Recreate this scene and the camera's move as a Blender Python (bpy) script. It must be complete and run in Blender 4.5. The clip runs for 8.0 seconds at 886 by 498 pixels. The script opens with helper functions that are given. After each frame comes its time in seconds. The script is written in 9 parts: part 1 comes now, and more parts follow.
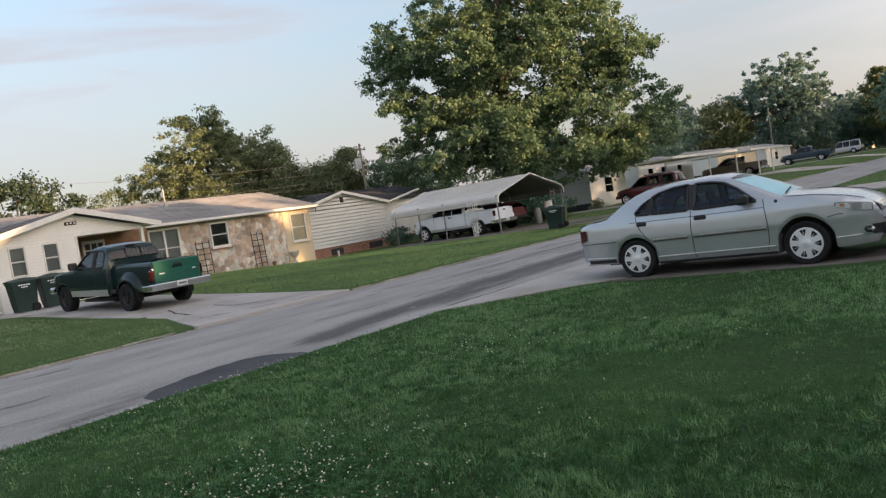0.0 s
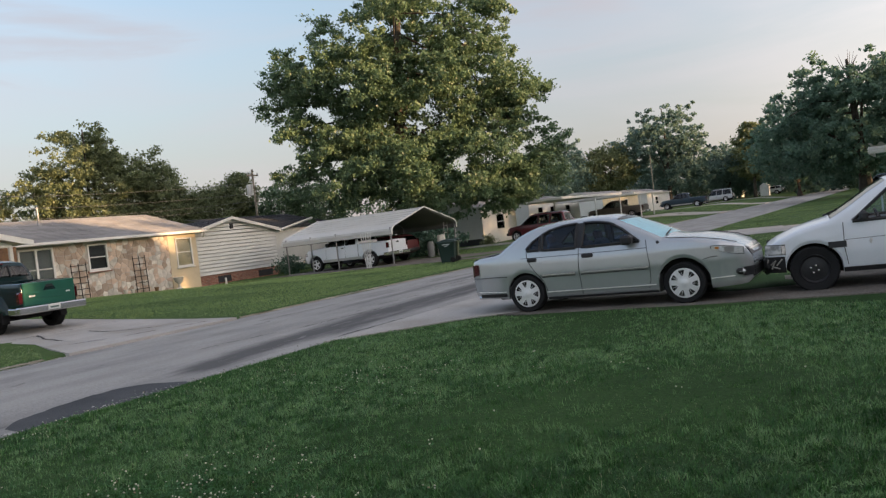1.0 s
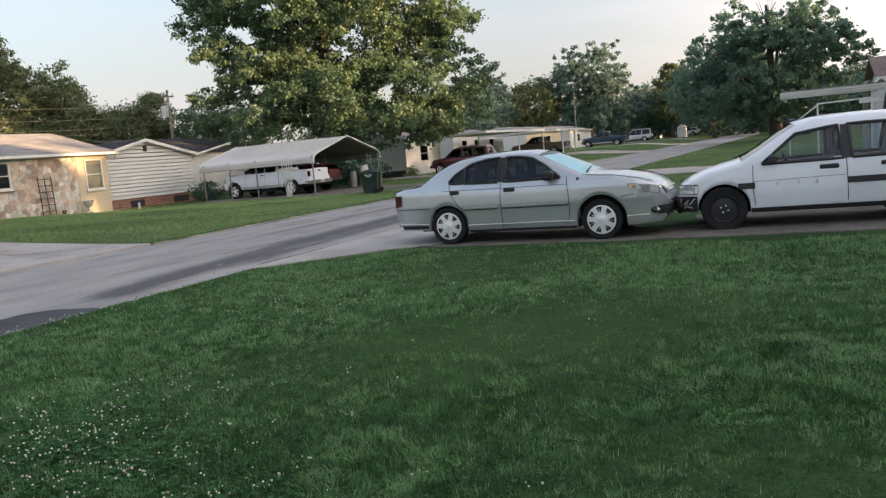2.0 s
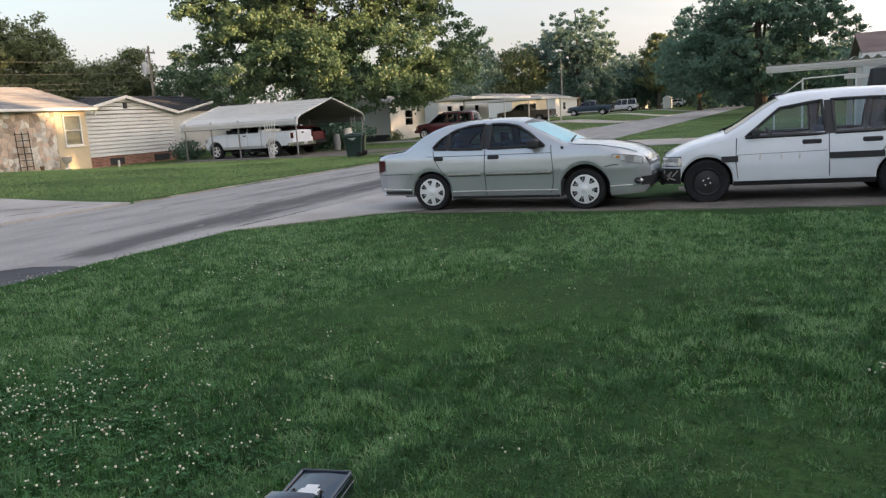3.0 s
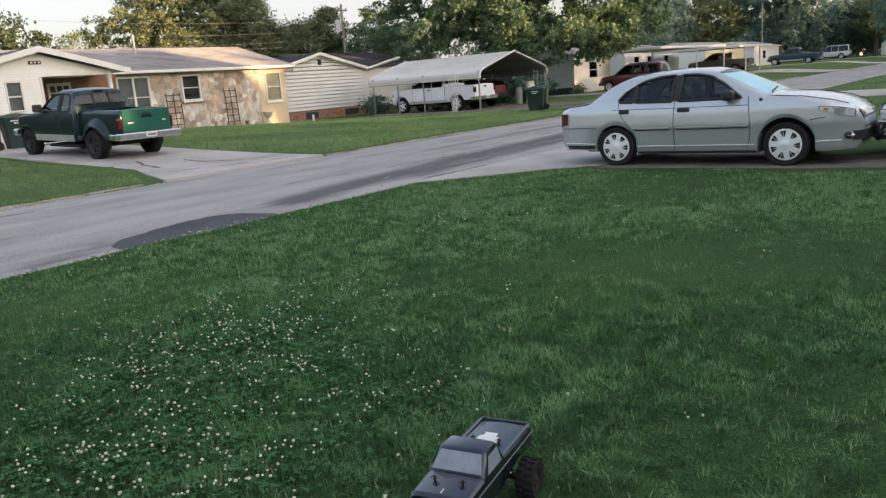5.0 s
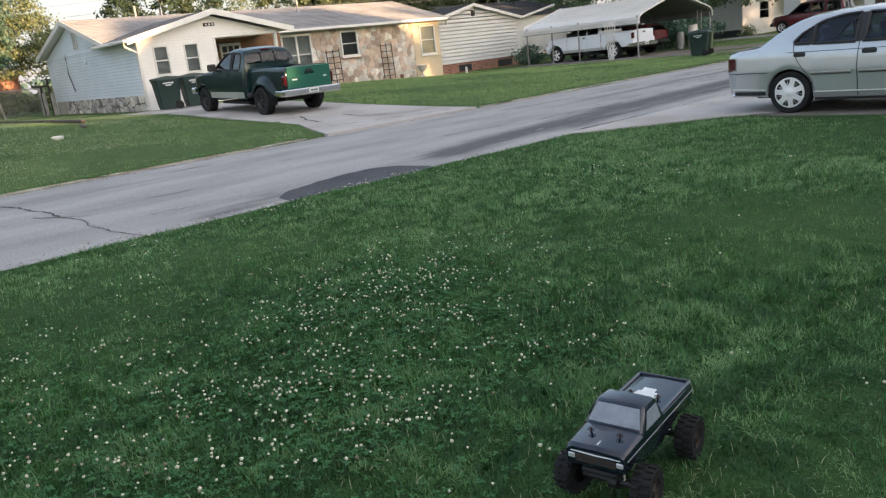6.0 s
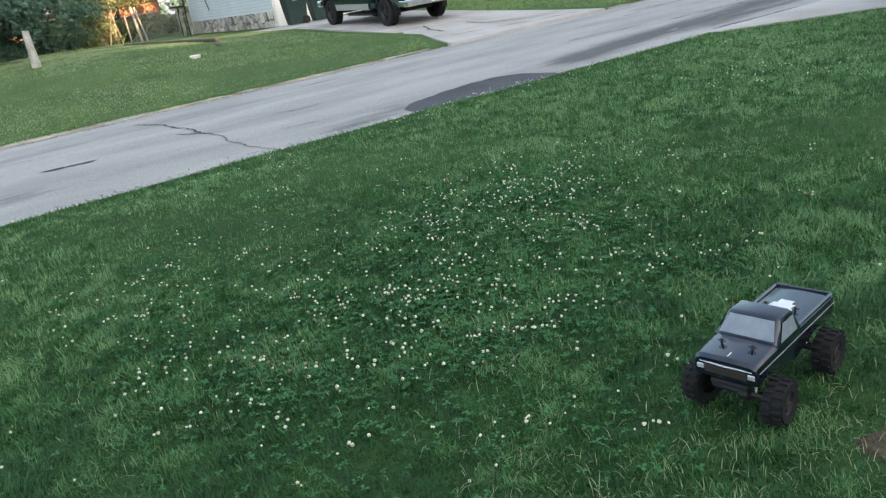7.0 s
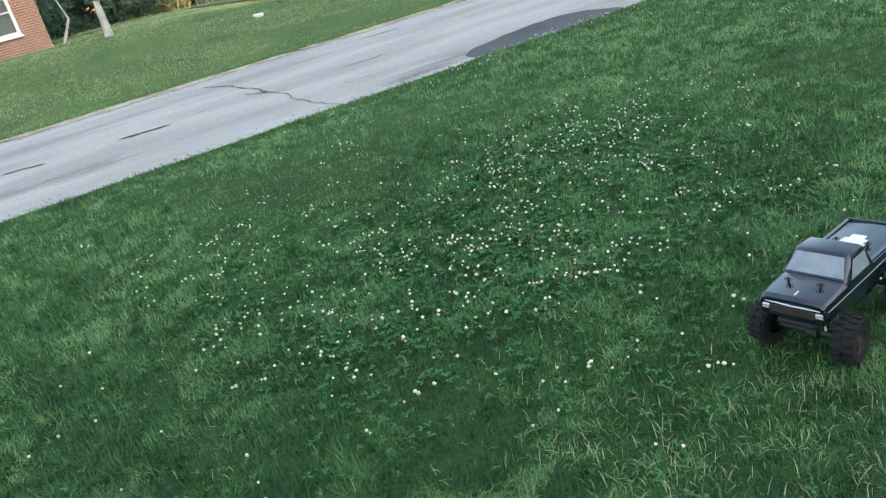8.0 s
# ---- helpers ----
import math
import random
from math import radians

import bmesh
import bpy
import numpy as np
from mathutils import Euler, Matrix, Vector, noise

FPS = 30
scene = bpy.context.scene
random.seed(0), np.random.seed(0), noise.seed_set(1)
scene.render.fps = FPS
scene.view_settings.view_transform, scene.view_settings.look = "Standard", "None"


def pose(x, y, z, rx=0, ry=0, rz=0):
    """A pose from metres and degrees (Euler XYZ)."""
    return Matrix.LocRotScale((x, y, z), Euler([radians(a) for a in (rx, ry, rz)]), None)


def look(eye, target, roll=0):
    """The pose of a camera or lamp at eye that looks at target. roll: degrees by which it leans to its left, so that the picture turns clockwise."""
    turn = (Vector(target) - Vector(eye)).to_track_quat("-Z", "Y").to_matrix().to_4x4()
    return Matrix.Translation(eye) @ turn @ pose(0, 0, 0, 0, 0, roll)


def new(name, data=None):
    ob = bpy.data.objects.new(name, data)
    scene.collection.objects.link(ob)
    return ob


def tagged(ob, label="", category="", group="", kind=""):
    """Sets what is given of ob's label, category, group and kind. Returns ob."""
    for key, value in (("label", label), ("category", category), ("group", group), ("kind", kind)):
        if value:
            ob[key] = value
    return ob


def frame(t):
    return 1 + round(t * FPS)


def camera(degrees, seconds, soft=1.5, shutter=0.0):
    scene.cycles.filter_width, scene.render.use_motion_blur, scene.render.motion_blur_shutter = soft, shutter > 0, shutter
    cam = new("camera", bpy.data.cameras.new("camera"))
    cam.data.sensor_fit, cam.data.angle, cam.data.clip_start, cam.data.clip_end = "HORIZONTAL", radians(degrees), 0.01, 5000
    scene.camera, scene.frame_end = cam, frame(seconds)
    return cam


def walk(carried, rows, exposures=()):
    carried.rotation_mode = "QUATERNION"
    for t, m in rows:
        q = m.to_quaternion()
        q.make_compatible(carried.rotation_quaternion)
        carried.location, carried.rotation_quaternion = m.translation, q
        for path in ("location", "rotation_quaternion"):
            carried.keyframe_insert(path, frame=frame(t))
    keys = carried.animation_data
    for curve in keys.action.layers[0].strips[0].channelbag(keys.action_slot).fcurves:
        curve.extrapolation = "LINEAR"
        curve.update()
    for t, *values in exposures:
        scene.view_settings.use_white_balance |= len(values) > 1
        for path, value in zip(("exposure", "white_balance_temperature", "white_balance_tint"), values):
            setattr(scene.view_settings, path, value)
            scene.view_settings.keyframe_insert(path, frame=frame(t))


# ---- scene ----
cam = camera(59.36, 8.0, soft=1.3)
# seconds, place, turn
PATH = [
    (0, 0.055, 0.011, 1.528, 87.28, 9.13, 38.82),
    (0.2, 0.027, 0.019, 1.527, 88.75, 8.76, 35.32),
    (0.5, -0.005, 0.021, 1.519, 90.06, 7.53, 33.48),
    (0.7, 0.006, 0.012, 1.517, 89.52, 7.25, 32.89),
    (1, 0.023, 0.005, 1.510, 88.55, 6.98, 30.88),
    (1.3, 0.013, 0.007, 1.510, 87.15, 6.39, 28.69),
    (1.5, 0.005, 0.011, 1.509, 85.64, 6.12, 27.45),
    (1.8, 0.014, 0.012, 1.507, 83.98, 5.50, 25.91),
    (2, 0.015, 0.019, 1.502, 82.94, 5.08, 25.24),
    (2.2, 0.014, 0.021, 1.499, 81.95, 4.63, 24.53),
    (3.3, 0.012, 0.024, 1.507, 80.03, 2.96, 24.91),
    (3.5, 0.011, 0.017, 1.506, 79.94, 2.87, 26.42),
    (3.8, 0.007, -0.003, 1.505, 79.62, 3.32, 29.62),
    (4, 0.020, -0.007, 1.503, 79.51, 3.51, 31.19),
    (4.2, 0.001, -0.007, 1.501, 79.17, 3.68, 32.59),
    (5.3, -0.016, 0.031, 1.501, 77.45, 5.01, 40.29),
    (5.5, -0.019, 0.023, 1.502, 77.12, 5.55, 43.00),
    (5.8, -0.028, 0.005, 1.501, 76.13, 5.94, 46.56),
    (6, -0.031, 0.003, 1.499, 75.46, 6.27, 48.27),
    (6.3, -0.017, -0.008, 1.502, 73.60, 6.84, 51.39),
    (6.5, -0.027, -0.015, 1.504, 71.67, 8.15, 56.37),
    (6.8, -0.016, -0.003, 1.497, 70.88, 9.03, 57.17),
    (7, -0.027, -0.004, 1.495, 70.10, 9.23, 57.01),
    (7.2, -0.024, -0.004, 1.494, 69.56, 9.24, 57.05),
    (7.5, -0.029, 0.008, 1.487, 67.93, 9.74, 56.86),
    (7.8, 0.011, 0.037, 1.494, 65.98, 11.01, 56.91),
    (8, 0.009, 0.039, 1.500, 67.02, 13.49, 61.17),
]
walk(cam, [(p[0], pose(*p[1:])) for p in PATH], exposures=[(0.0, 0.90, 6420, 13), (0.5, 0.62, 6450, 13), (1.0, 0.82, 6420, 13), (2.2, 1.20, 6450, 13), (3.5, 1.33, 6420, 13), (5.5, 1.36, 6360, 12), (6.5, 1.62, 6150, 8), (7.0, 1.84, 6080, 5), (7.5, 1.95, 6050, 5), (8.0, 2.12, 6020, 4)])

# ---- light: a low evening sun behind thin cloud, clear pale sky ----
SUN_ELEVATION, SUN_AZIMUTH = 5.5, 81.0  # degrees; azimuth clockwise from +y
world = bpy.data.worlds.new("sky")
scene.world = world
world.use_nodes = True
wn, wl = world.node_tree.nodes, world.node_tree.links
wn.clear()
w_out = wn.new("ShaderNodeOutputWorld")
w_bg = wn.new("ShaderNodeBackground")
w_sky = wn.new("ShaderNodeTexSky")
w_sky.sky_type = "NISHITA"
w_sky.sun_disc = False
w_sky.sun_elevation = radians(SUN_ELEVATION)
w_sky.sun_rotation = radians(SUN_AZIMUTH)
w_sky.air_density, w_sky.dust_density, w_sky.ozone_density = 1.0, 1.2, 1.5
w_co = wn.new("ShaderNodeTexCoord")
w_map = wn.new("ShaderNodeMapping")
w_map.inputs["Scale"].default_value = (1.4, 1.4, 9.0)
w_map.inputs["Rotation"].default_value = (0.12, 0.2, 0.5)
w_noise = wn.new("ShaderNodeTexNoise")
w_noise.inputs["Scale"].default_value = 1.7
w_noise.inputs["Detail"].default_value = 6.0
w_noise.inputs["Distortion"].default_value = 0.6
w_ramp = wn.new("ShaderNodeValToRGB")
w_ramp.color_ramp.elements[0].position, w_ramp.color_ramp.elements[0].color = 0.38, (0, 0, 0, 1)
w_ramp.color_ramp.elements[1].position, w_ramp.color_ramp.elements[1].color = 0.70, (0.75, 0.75, 0.75, 1)
w_sep = wn.new("ShaderNodeSeparateXYZ")
w_hor = wn.new("ShaderNodeMapRange")  # haze thickens towards the horizon
w_hor.inputs["From Min"].default_value, w_hor.inputs["From Max"].default_value = 0.0, 0.48
w_hor.inputs["To Min"].default_value, w_hor.inputs["To Max"].default_value = 0.86, 0.10
w_hor.interpolation_type = "SMOOTHSTEP"
w_max = wn.new("ShaderNodeMath")
w_max.operation = "MAXIMUM"
w_mix = wn.new("ShaderNodeMix")
w_mix.data_type = "RGBA"
# the haze glows towards the low sun and pales away from it
w_dot = wn.new("ShaderNodeVectorMath")
w_dot.operation = "DOT_PRODUCT"
w_dot.inputs[1].default_value = (math.sin(radians(SUN_AZIMUTH)), math.cos(radians(SUN_AZIMUTH)), 0.1)
w_glow = wn.new("ShaderNodeMapRange")
w_glow.inputs["From Min"].default_value, w_glow.inputs["From Max"].default_value = -0.2, 1.0
w_glow.interpolation_type = "SMOOTHSTEP"
w_haze = wn.new("ShaderNodeMix")
w_haze.data_type = "RGBA"
w_haze.inputs["A"].default_value, w_haze.inputs["B"].default_value = (0.55, 0.51, 0.53, 1), (2.4, 2.02, 1.74, 1)
w_dim = wn.new("ShaderNodeVectorMath")
w_dim.operation = "SCALE"
w_dim.inputs["Scale"].default_value = 0.54
wl.new(w_co.outputs["Generated"], w_dot.inputs[0])
wl.new(w_dot.outputs["Value"], w_glow.inputs["Value"])
wl.new(w_glow.outputs["Result"], w_haze.inputs["Factor"])
wl.new(w_haze.outputs["Result"], w_mix.inputs["B"])
wl.new(w_co.outputs["Generated"], w_map.inputs["Vector"])
wl.new(w_map.outputs["Vector"], w_noise.inputs["Vector"])
wl.new(w_noise.outputs["Fac"], w_ramp.inputs["Fac"])
wl.new(w_co.outputs["Generated"], w_sep.inputs["Vector"])
wl.new(w_sep.outputs["Z"], w_hor.inputs["Value"])
wl.new(w_ramp.outputs["Color"], w_max.inputs[0])
wl.new(w_hor.outputs["Result"], w_max.inputs[1])
wl.new(w_max.outputs["Value"], w_mix.inputs["Factor"])
wl.new(w_sky.outputs["Color"], w_dim.inputs[0])
wl.new(w_dim.outputs["Vector"], w_mix.inputs["A"])
# thin wisps of cloud, a little brighter than the haze
w_wisp, w_fac, w_cloud = wn.new("ShaderNodeVectorMath"), wn.new("ShaderNodeMath"), wn.new("ShaderNodeMix")
w_wisp.operation, w_fac.operation, w_cloud.data_type = "SCALE", "MULTIPLY", "RGBA"
w_wisp.inputs["Scale"].default_value, w_fac.inputs[1].default_value = 1.45, 0.55
wl.new(w_haze.outputs["Result"], w_wisp.inputs[0])
wl.new(w_ramp.outputs["Color"], w_fac.inputs[0])
wl.new(w_fac.outputs["Value"], w_cloud.inputs["Factor"])
wl.new(w_mix.outputs["Result"], w_cloud.inputs["A"])
wl.new(w_wisp.outputs["Vector"], w_cloud.inputs["B"])
wl.new(w_cloud.outputs["Result"], w_bg.inputs["Color"])
wl.new(w_bg.outputs["Background"], w_out.inputs["Surface"])
w_bg.inputs["Strength"].default_value = 0.5

sun_data = bpy.data.lights.new("sun", "SUN")
sun_data.energy, sun_data.angle, sun_data.color = 5.6, radians(0.8), (1.0, 0.64, 0.33)
sun = new("sun", sun_data)
az, el = radians(SUN_AZIMUTH), radians(SUN_ELEVATION)
sun.matrix_world = look((0, 0, 30), (-math.sin(az) * math.cos(el), -math.cos(az) * math.cos(el), 30 - math.sin(el)))


# ---- materials ----
def mat(name, col, rough=0.6, metal=0.0, var=0.2, scale=1.5, fine=40.0, bump=0.15, spec=0.5, col2=None, island=0.0, coat=0.0, depth=0.01, per_object=0.0, stretch=None):
    """A surface with grain at two scales; col2: the colour of its stains or wear."""
    m = bpy.data.materials.new(name)
    m.use_nodes = True
    n, l = m.node_tree.nodes, m.node_tree.links
    b = n["Principled BSDF"]
    co = n.new("ShaderNodeTexCoord")
    big, small = n.new("ShaderNodeTexNoise"), n.new("ShaderNodeTexNoise")
    big.inputs["Scale"].default_value, big.inputs["Detail"].default_value = scale, 5.0
    small.inputs["Scale"].default_value, small.inputs["Detail"].default_value = fine, 3.0
    for t in (big, small):
        l.new(co.outputs["Object"], t.inputs["Vector"])
    if stretch:  # streaks along one way
        mp = n.new("ShaderNodeMapping")
        mp.inputs["Scale"].default_value = stretch
        l.new(co.outputs["Object"], mp.inputs["Vector"])
        l.new(mp.outputs["Vector"], big.inputs["Vector"])
    rgb = n.new("ShaderNodeMix")
    rgb.data_type = "RGBA"
    dark = col2 or tuple(c * (1 - 1.6 * var) for c in col)
    rgb.inputs["A"].default_value, rgb.inputs["B"].default_value = (*dark, 1), (*col, 1)
    ramp = n.new("ShaderNodeMapRange")
    ramp.inputs["From Min"].default_value, ramp.inputs["From Max"].default_value = 0.32, 0.62
    l.new(big.outputs["Fac"], ramp.inputs["Value"])
    l.new(ramp.outputs["Result"], rgb.inputs["Factor"])
    val = n.new("ShaderNodeHueSaturation")
    gain = n.new("ShaderNodeMapRange")
    gain.inputs["From Min"].default_value, gain.inputs["From Max"].default_value = 0.25, 0.75
    gain.inputs["To Min"].default_value, gain.inputs["To Max"].default_value = 1 - var, 1 + var
    l.new(small.outputs["Fac"], gain.inputs["Value"])
    top = gain.outputs["Result"]
    if island or per_object:
        src = n.new("ShaderNodeNewGeometry") if island else n.new("ShaderNodeObjectInfo")
        amount = island or per_object
        more = n.new("ShaderNodeMapRange")
        more.inputs["To Min"].default_value, more.inputs["To Max"].default_value = 1 - amount, 1 + amount
        l.new(src.outputs["Random Per Island" if island else "Random"], more.inputs["Value"])
        times = n.new("ShaderNodeMath")
        times.operation = "MULTIPLY"
        l.new(top, times.inputs[0])
        l.new(more.outputs["Result"], times.inputs[1])
        top = times.outputs["Value"]
    l.new(top, val.inputs["Value"])
    l.new(rgb.outputs["Result"], val.inputs["Color"])
    l.new(val.outputs["Color"], b.inputs["Base Color"])
    b.inputs["Roughness"].default_value, b.inputs["Metallic"].default_value = rough, metal
    b.inputs["Specular IOR Level"].default_value = spec
    b.inputs["Coat Weight"].default_value, b.inputs["Coat Roughness"].default_value = coat, 0.06
    if bump:
        bp = n.new("ShaderNodeBump")
        bp.inputs["Strength"].default_value, bp.inputs["Distance"].default_value = bump, depth
        l.new(small.outputs["Fac"], bp.inputs["Height"])
        l.new(bp.outputs["Normal"], b.inputs["Normal"])
    return m


def glass(name, tint, share=0.12):
    """A thin pane: what lies behind shows through, tinted, under a clear reflection."""
    m = bpy.data.materials.new(name)
    m.use_nodes = True
    n, l = m.node_tree.nodes, m.node_tree.links
    n.remove(n["Principled BSDF"])
    a, g, mix, fr = n.new("ShaderNodeBsdfTransparent"), n.new("ShaderNodeBsdfGlossy"), n.new("ShaderNodeMixShader"), n.new("ShaderNodeFresnel")
    a.inputs["Color"].default_value = (*tint, 1)
    g.inputs["Roughness"].default_value = 0.03
    fr.inputs["IOR"].default_value = 1.5 + share
    l.new(fr.outputs["Fac"], mix.inputs["Fac"])
    l.new(a.outputs["BSDF"], mix.inputs[1])
    l.new(g.outputs["BSDF"], mix.inputs[2])
    l.new(mix.outputs["Shader"], n["Material Output"].inputs["Surface"])
    return m


def leafy(name, low, high, rough=0.55, through_light=0.25, patch=0.35):
    """Leaves and blades: each its own shade, patches of lusher and paler growth, some light passing through."""
    m = bpy.data.materials.new(name)
    m.use_nodes = True
    n, l = m.node_tree.nodes, m.node_tree.links
    b = n["Principled BSDF"]
    geo, co, noise_t = n.new("ShaderNodeNewGeometry"), n.new("ShaderNodeTexCoord"), n.new("ShaderNodeTexNoise")
    noise_t.inputs["Scale"].default_value, noise_t.inputs["Detail"].default_value = patch, 4.0
    l.new(co.outputs["Object"], noise_t.inputs["Vector"])
    add = n.new("ShaderNodeMath")
    add.operation = "MULTIPLY_ADD"
    add.inputs[1].default_value = 0.55
    l.new(geo.outputs["Random Per Island"], add.inputs[0])
    rng = n.new("ShaderNodeMapRange")
    rng.inputs["From Min"].default_value, rng.inputs["From Max"].default_value = 0.3, 0.7
    rng.inputs["To Min"].default_value, rng.inputs["To Max"].default_value = 0.0, 0.45
    l.new(noise_t.outputs["Fac"], rng.inputs["Value"])
    l.new(rng.outputs["Result"], add.inputs[2])
    mix = n.new("ShaderNodeMix")
    mix.data_type = "RGBA"
    mix.inputs["A"].default_value, mix.inputs["B"].default_value = (*low, 1), (*high, 1)
    l.new(add.outputs["Value"], mix.inputs["Factor"])
    l.new(mix.outputs["Result"], b.inputs["Base Color"])
    b.inputs["Roughness"].default_value = rough
    b.inputs["Specular IOR Level"].default_value = 0.5
    tr, ms = n.new("ShaderNodeBsdfTranslucent"), n.new("ShaderNodeMixShader")
    l.new(mix.outputs["Result"], tr.inputs["Color"])
    ms.inputs["Fac"].default_value = through_light
    l.new(b.outputs["BSDF"], ms.inputs[1])
    l.new(tr.outputs["BSDF"], ms.inputs[2])
    l.new(ms.outputs["Shader"], n["Material Output"].inputs["Surface"])
    return m


SOIL = mat("lawn_soil", (0.042, 0.085, 0.026), 0.95, var=0.3, scale=0.5, fine=30, bump=0.8, spec=0.1, col2=(0.028, 0.06, 0.019), depth=0.03)
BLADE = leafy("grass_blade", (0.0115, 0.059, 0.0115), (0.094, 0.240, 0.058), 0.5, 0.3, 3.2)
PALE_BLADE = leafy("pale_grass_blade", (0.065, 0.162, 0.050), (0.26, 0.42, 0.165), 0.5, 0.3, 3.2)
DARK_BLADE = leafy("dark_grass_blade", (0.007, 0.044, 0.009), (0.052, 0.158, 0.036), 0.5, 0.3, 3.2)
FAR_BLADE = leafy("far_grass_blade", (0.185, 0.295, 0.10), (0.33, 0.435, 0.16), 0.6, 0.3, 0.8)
STRAW = leafy("dry_blade", (0.24, 0.29, 0.13), (0.40, 0.42, 0.26), 0.7, 0.2)
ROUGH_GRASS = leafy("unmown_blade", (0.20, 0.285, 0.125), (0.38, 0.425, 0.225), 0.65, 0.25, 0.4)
ASPHALT = mat("old_asphalt", (0.36, 0.348, 0.33), 0.9, var=0.24, scale=1.3, fine=45, bump=0.6, spec=0.25, col2=(0.265, 0.256, 0.245), depth=0.008, stretch=(1.0, 0.3, 1.0))
TAR = mat("dark_asphalt", (0.078, 0.08, 0.086), 0.85, var=0.25, scale=1.2, fine=60, bump=0.5, spec=0.3, depth=0.006)


def worn(m, dark, stretch_=(4.0, 0.8, 1.0), size=1.6):
    """Lays a broken second colour over a surface where its wear attribute is high."""
    n, l = m.node_tree.nodes, m.node_tree.links
    base = n["Principled BSDF"].inputs["Base Color"]
    under = base.links[0].from_socket
    attr, co, mp, noise_t, add, rng, mix = [n.new(k) for k in ("ShaderNodeAttribute", "ShaderNodeTexCoord", "ShaderNodeMapping", "ShaderNodeTexNoise", "ShaderNodeMath", "ShaderNodeMapRange", "ShaderNodeMix")]
    attr.attribute_name = "wear"
    mp.inputs["Scale"].default_value = stretch_
    noise_t.inputs["Scale"].default_value, noise_t.inputs["Detail"].default_value, noise_t.inputs["Roughness"].default_value = size, 7.0, 0.65
    l.new(co.outputs["Object"], mp.inputs["Vector"])
    l.new(mp.outputs["Vector"], noise_t.inputs["Vector"])
    add.operation = "ADD"
    l.new(attr.outputs["Fac"], add.inputs[0])
    l.new(noise_t.outputs["Fac"], add.inputs[1])
    rng.inputs["From Min"].default_value, rng.inputs["From Max"].default_value = 0.62, 1.25
    rng.inputs["To Max"].default_value = 0.9
    l.new(add.outputs["Value"], rng.inputs["Value"])
    mix.data_type = "RGBA"
    mix.inputs["B"].default_value = (*dark, 1)
    l.new(rng.outputs["Result"], mix.inputs["Factor"])
    l.new(under, mix.inputs["A"])
    l.new(mix.outputs["Result"], base)


worn(ASPHALT, (0.095, 0.093, 0.093))
worn(SOIL, (0.115, 0.168, 0.058), (0.7, 1.0, 1.0), 0.9)
TAN_DIRT = mat("edge_dirt", (0.43, 0.385, 0.315), 0.95, var=0.3, scale=1.5, fine=30, bump=0.7, spec=0.1, col2=(0.22, 0.19, 0.14), depth=0.02)
DARK_TIMBER = mat("dark_timber", (0.10, 0.085, 0.07), 0.9, var=0.3, scale=3, fine=25, bump=0.6)
STREAK = mat("dark_streak", (0.215, 0.207, 0.2), 0.9, var=0.3, scale=4, fine=50, bump=0.4)
CRACK = mat("crack", (0.06, 0.058, 0.055), 0.95, var=0.3)
CONCRETE = mat("old_concrete", (0.45, 0.425, 0.40), 0.92, var=0.18, scale=0.8, fine=45, bump=0.4, spec=0.2, col2=(0.345, 0.32, 0.29), depth=0.006)
DIRT = mat("oily_dirt", (0.19, 0.172, 0.15), 0.95, var=0.3, scale=1.2, fine=35, bump=0.8, spec=0.1, col2=(0.12, 0.108, 0.095), depth=0.02)
GRAVEL = mat("edge_gravel", (0.43, 0.41, 0.385), 0.95, var=0.25, scale=3, fine=50, bump=0.3, island=0.3)
BARK = mat("bark", (0.105, 0.088, 0.072), 0.95, var=0.35, scale=3, fine=25, bump=0.9, depth=0.03)
OLD_WOOD = mat("weathered_wood", (0.43, 0.41, 0.38), 0.9, var=0.25, scale=3, fine=30, bump=0.6, col2=(0.25, 0.235, 0.21))
POLE_WOOD = mat("pole_wood", (0.44, 0.37, 0.29), 0.9, var=0.25, fine=20, bump=0.4)
SIDING = mat("cream_siding", (0.83, 0.81, 0.77), 0.55, var=0.05, scale=0.8, fine=12, bump=0.08)
BLUE_SIDING = mat("pale_blue_siding", (0.72, 0.79, 0.84), 0.6, var=0.06, scale=0.7, fine=12, bump=0.08)
GREY_SIDING = mat("grey_white_siding", (0.66, 0.66, 0.63), 0.6, var=0.06, scale=0.8, fine=12, bump=0.08)
STUCCO = mat("buff_stucco", (0.62, 0.52, 0.36), 0.9, var=0.07, scale=1.5, fine=60, bump=0.3)
WHITE_TRIM = mat("white_trim", (0.74, 0.72, 0.68), 0.5, var=0.06, scale=2, fine=20, bump=0.05)
SHINGLE = mat("grey_shingle", (0.30, 0.292, 0.292), 0.95, var=0.16, scale=0.7, fine=26, bump=0.7, depth=0.02, island=0.12)
DARK_SHINGLE = mat("dark_shingle", (0.055, 0.055, 0.062), 0.95, var=0.2, scale=0.7, fine=26, bump=0.7, depth=0.02, island=0.12)
MORTAR = mat("mortar", (0.56, 0.52, 0.46), 0.95, var=0.12, fine=50, bump=0.4)
STONE = mat("flagstone", (0.54, 0.425, 0.335), 0.85, var=0.13, scale=3.5, fine=25, bump=0.5, per_object=0.32, col2=(0.42, 0.315, 0.245))
PALE_STONE = mat("pale_flagstone", (0.70, 0.65, 0.58), 0.85, var=0.12, scale=3.5, fine=25, bump=0.5, per_object=0.22, col2=(0.50, 0.47, 0.42))
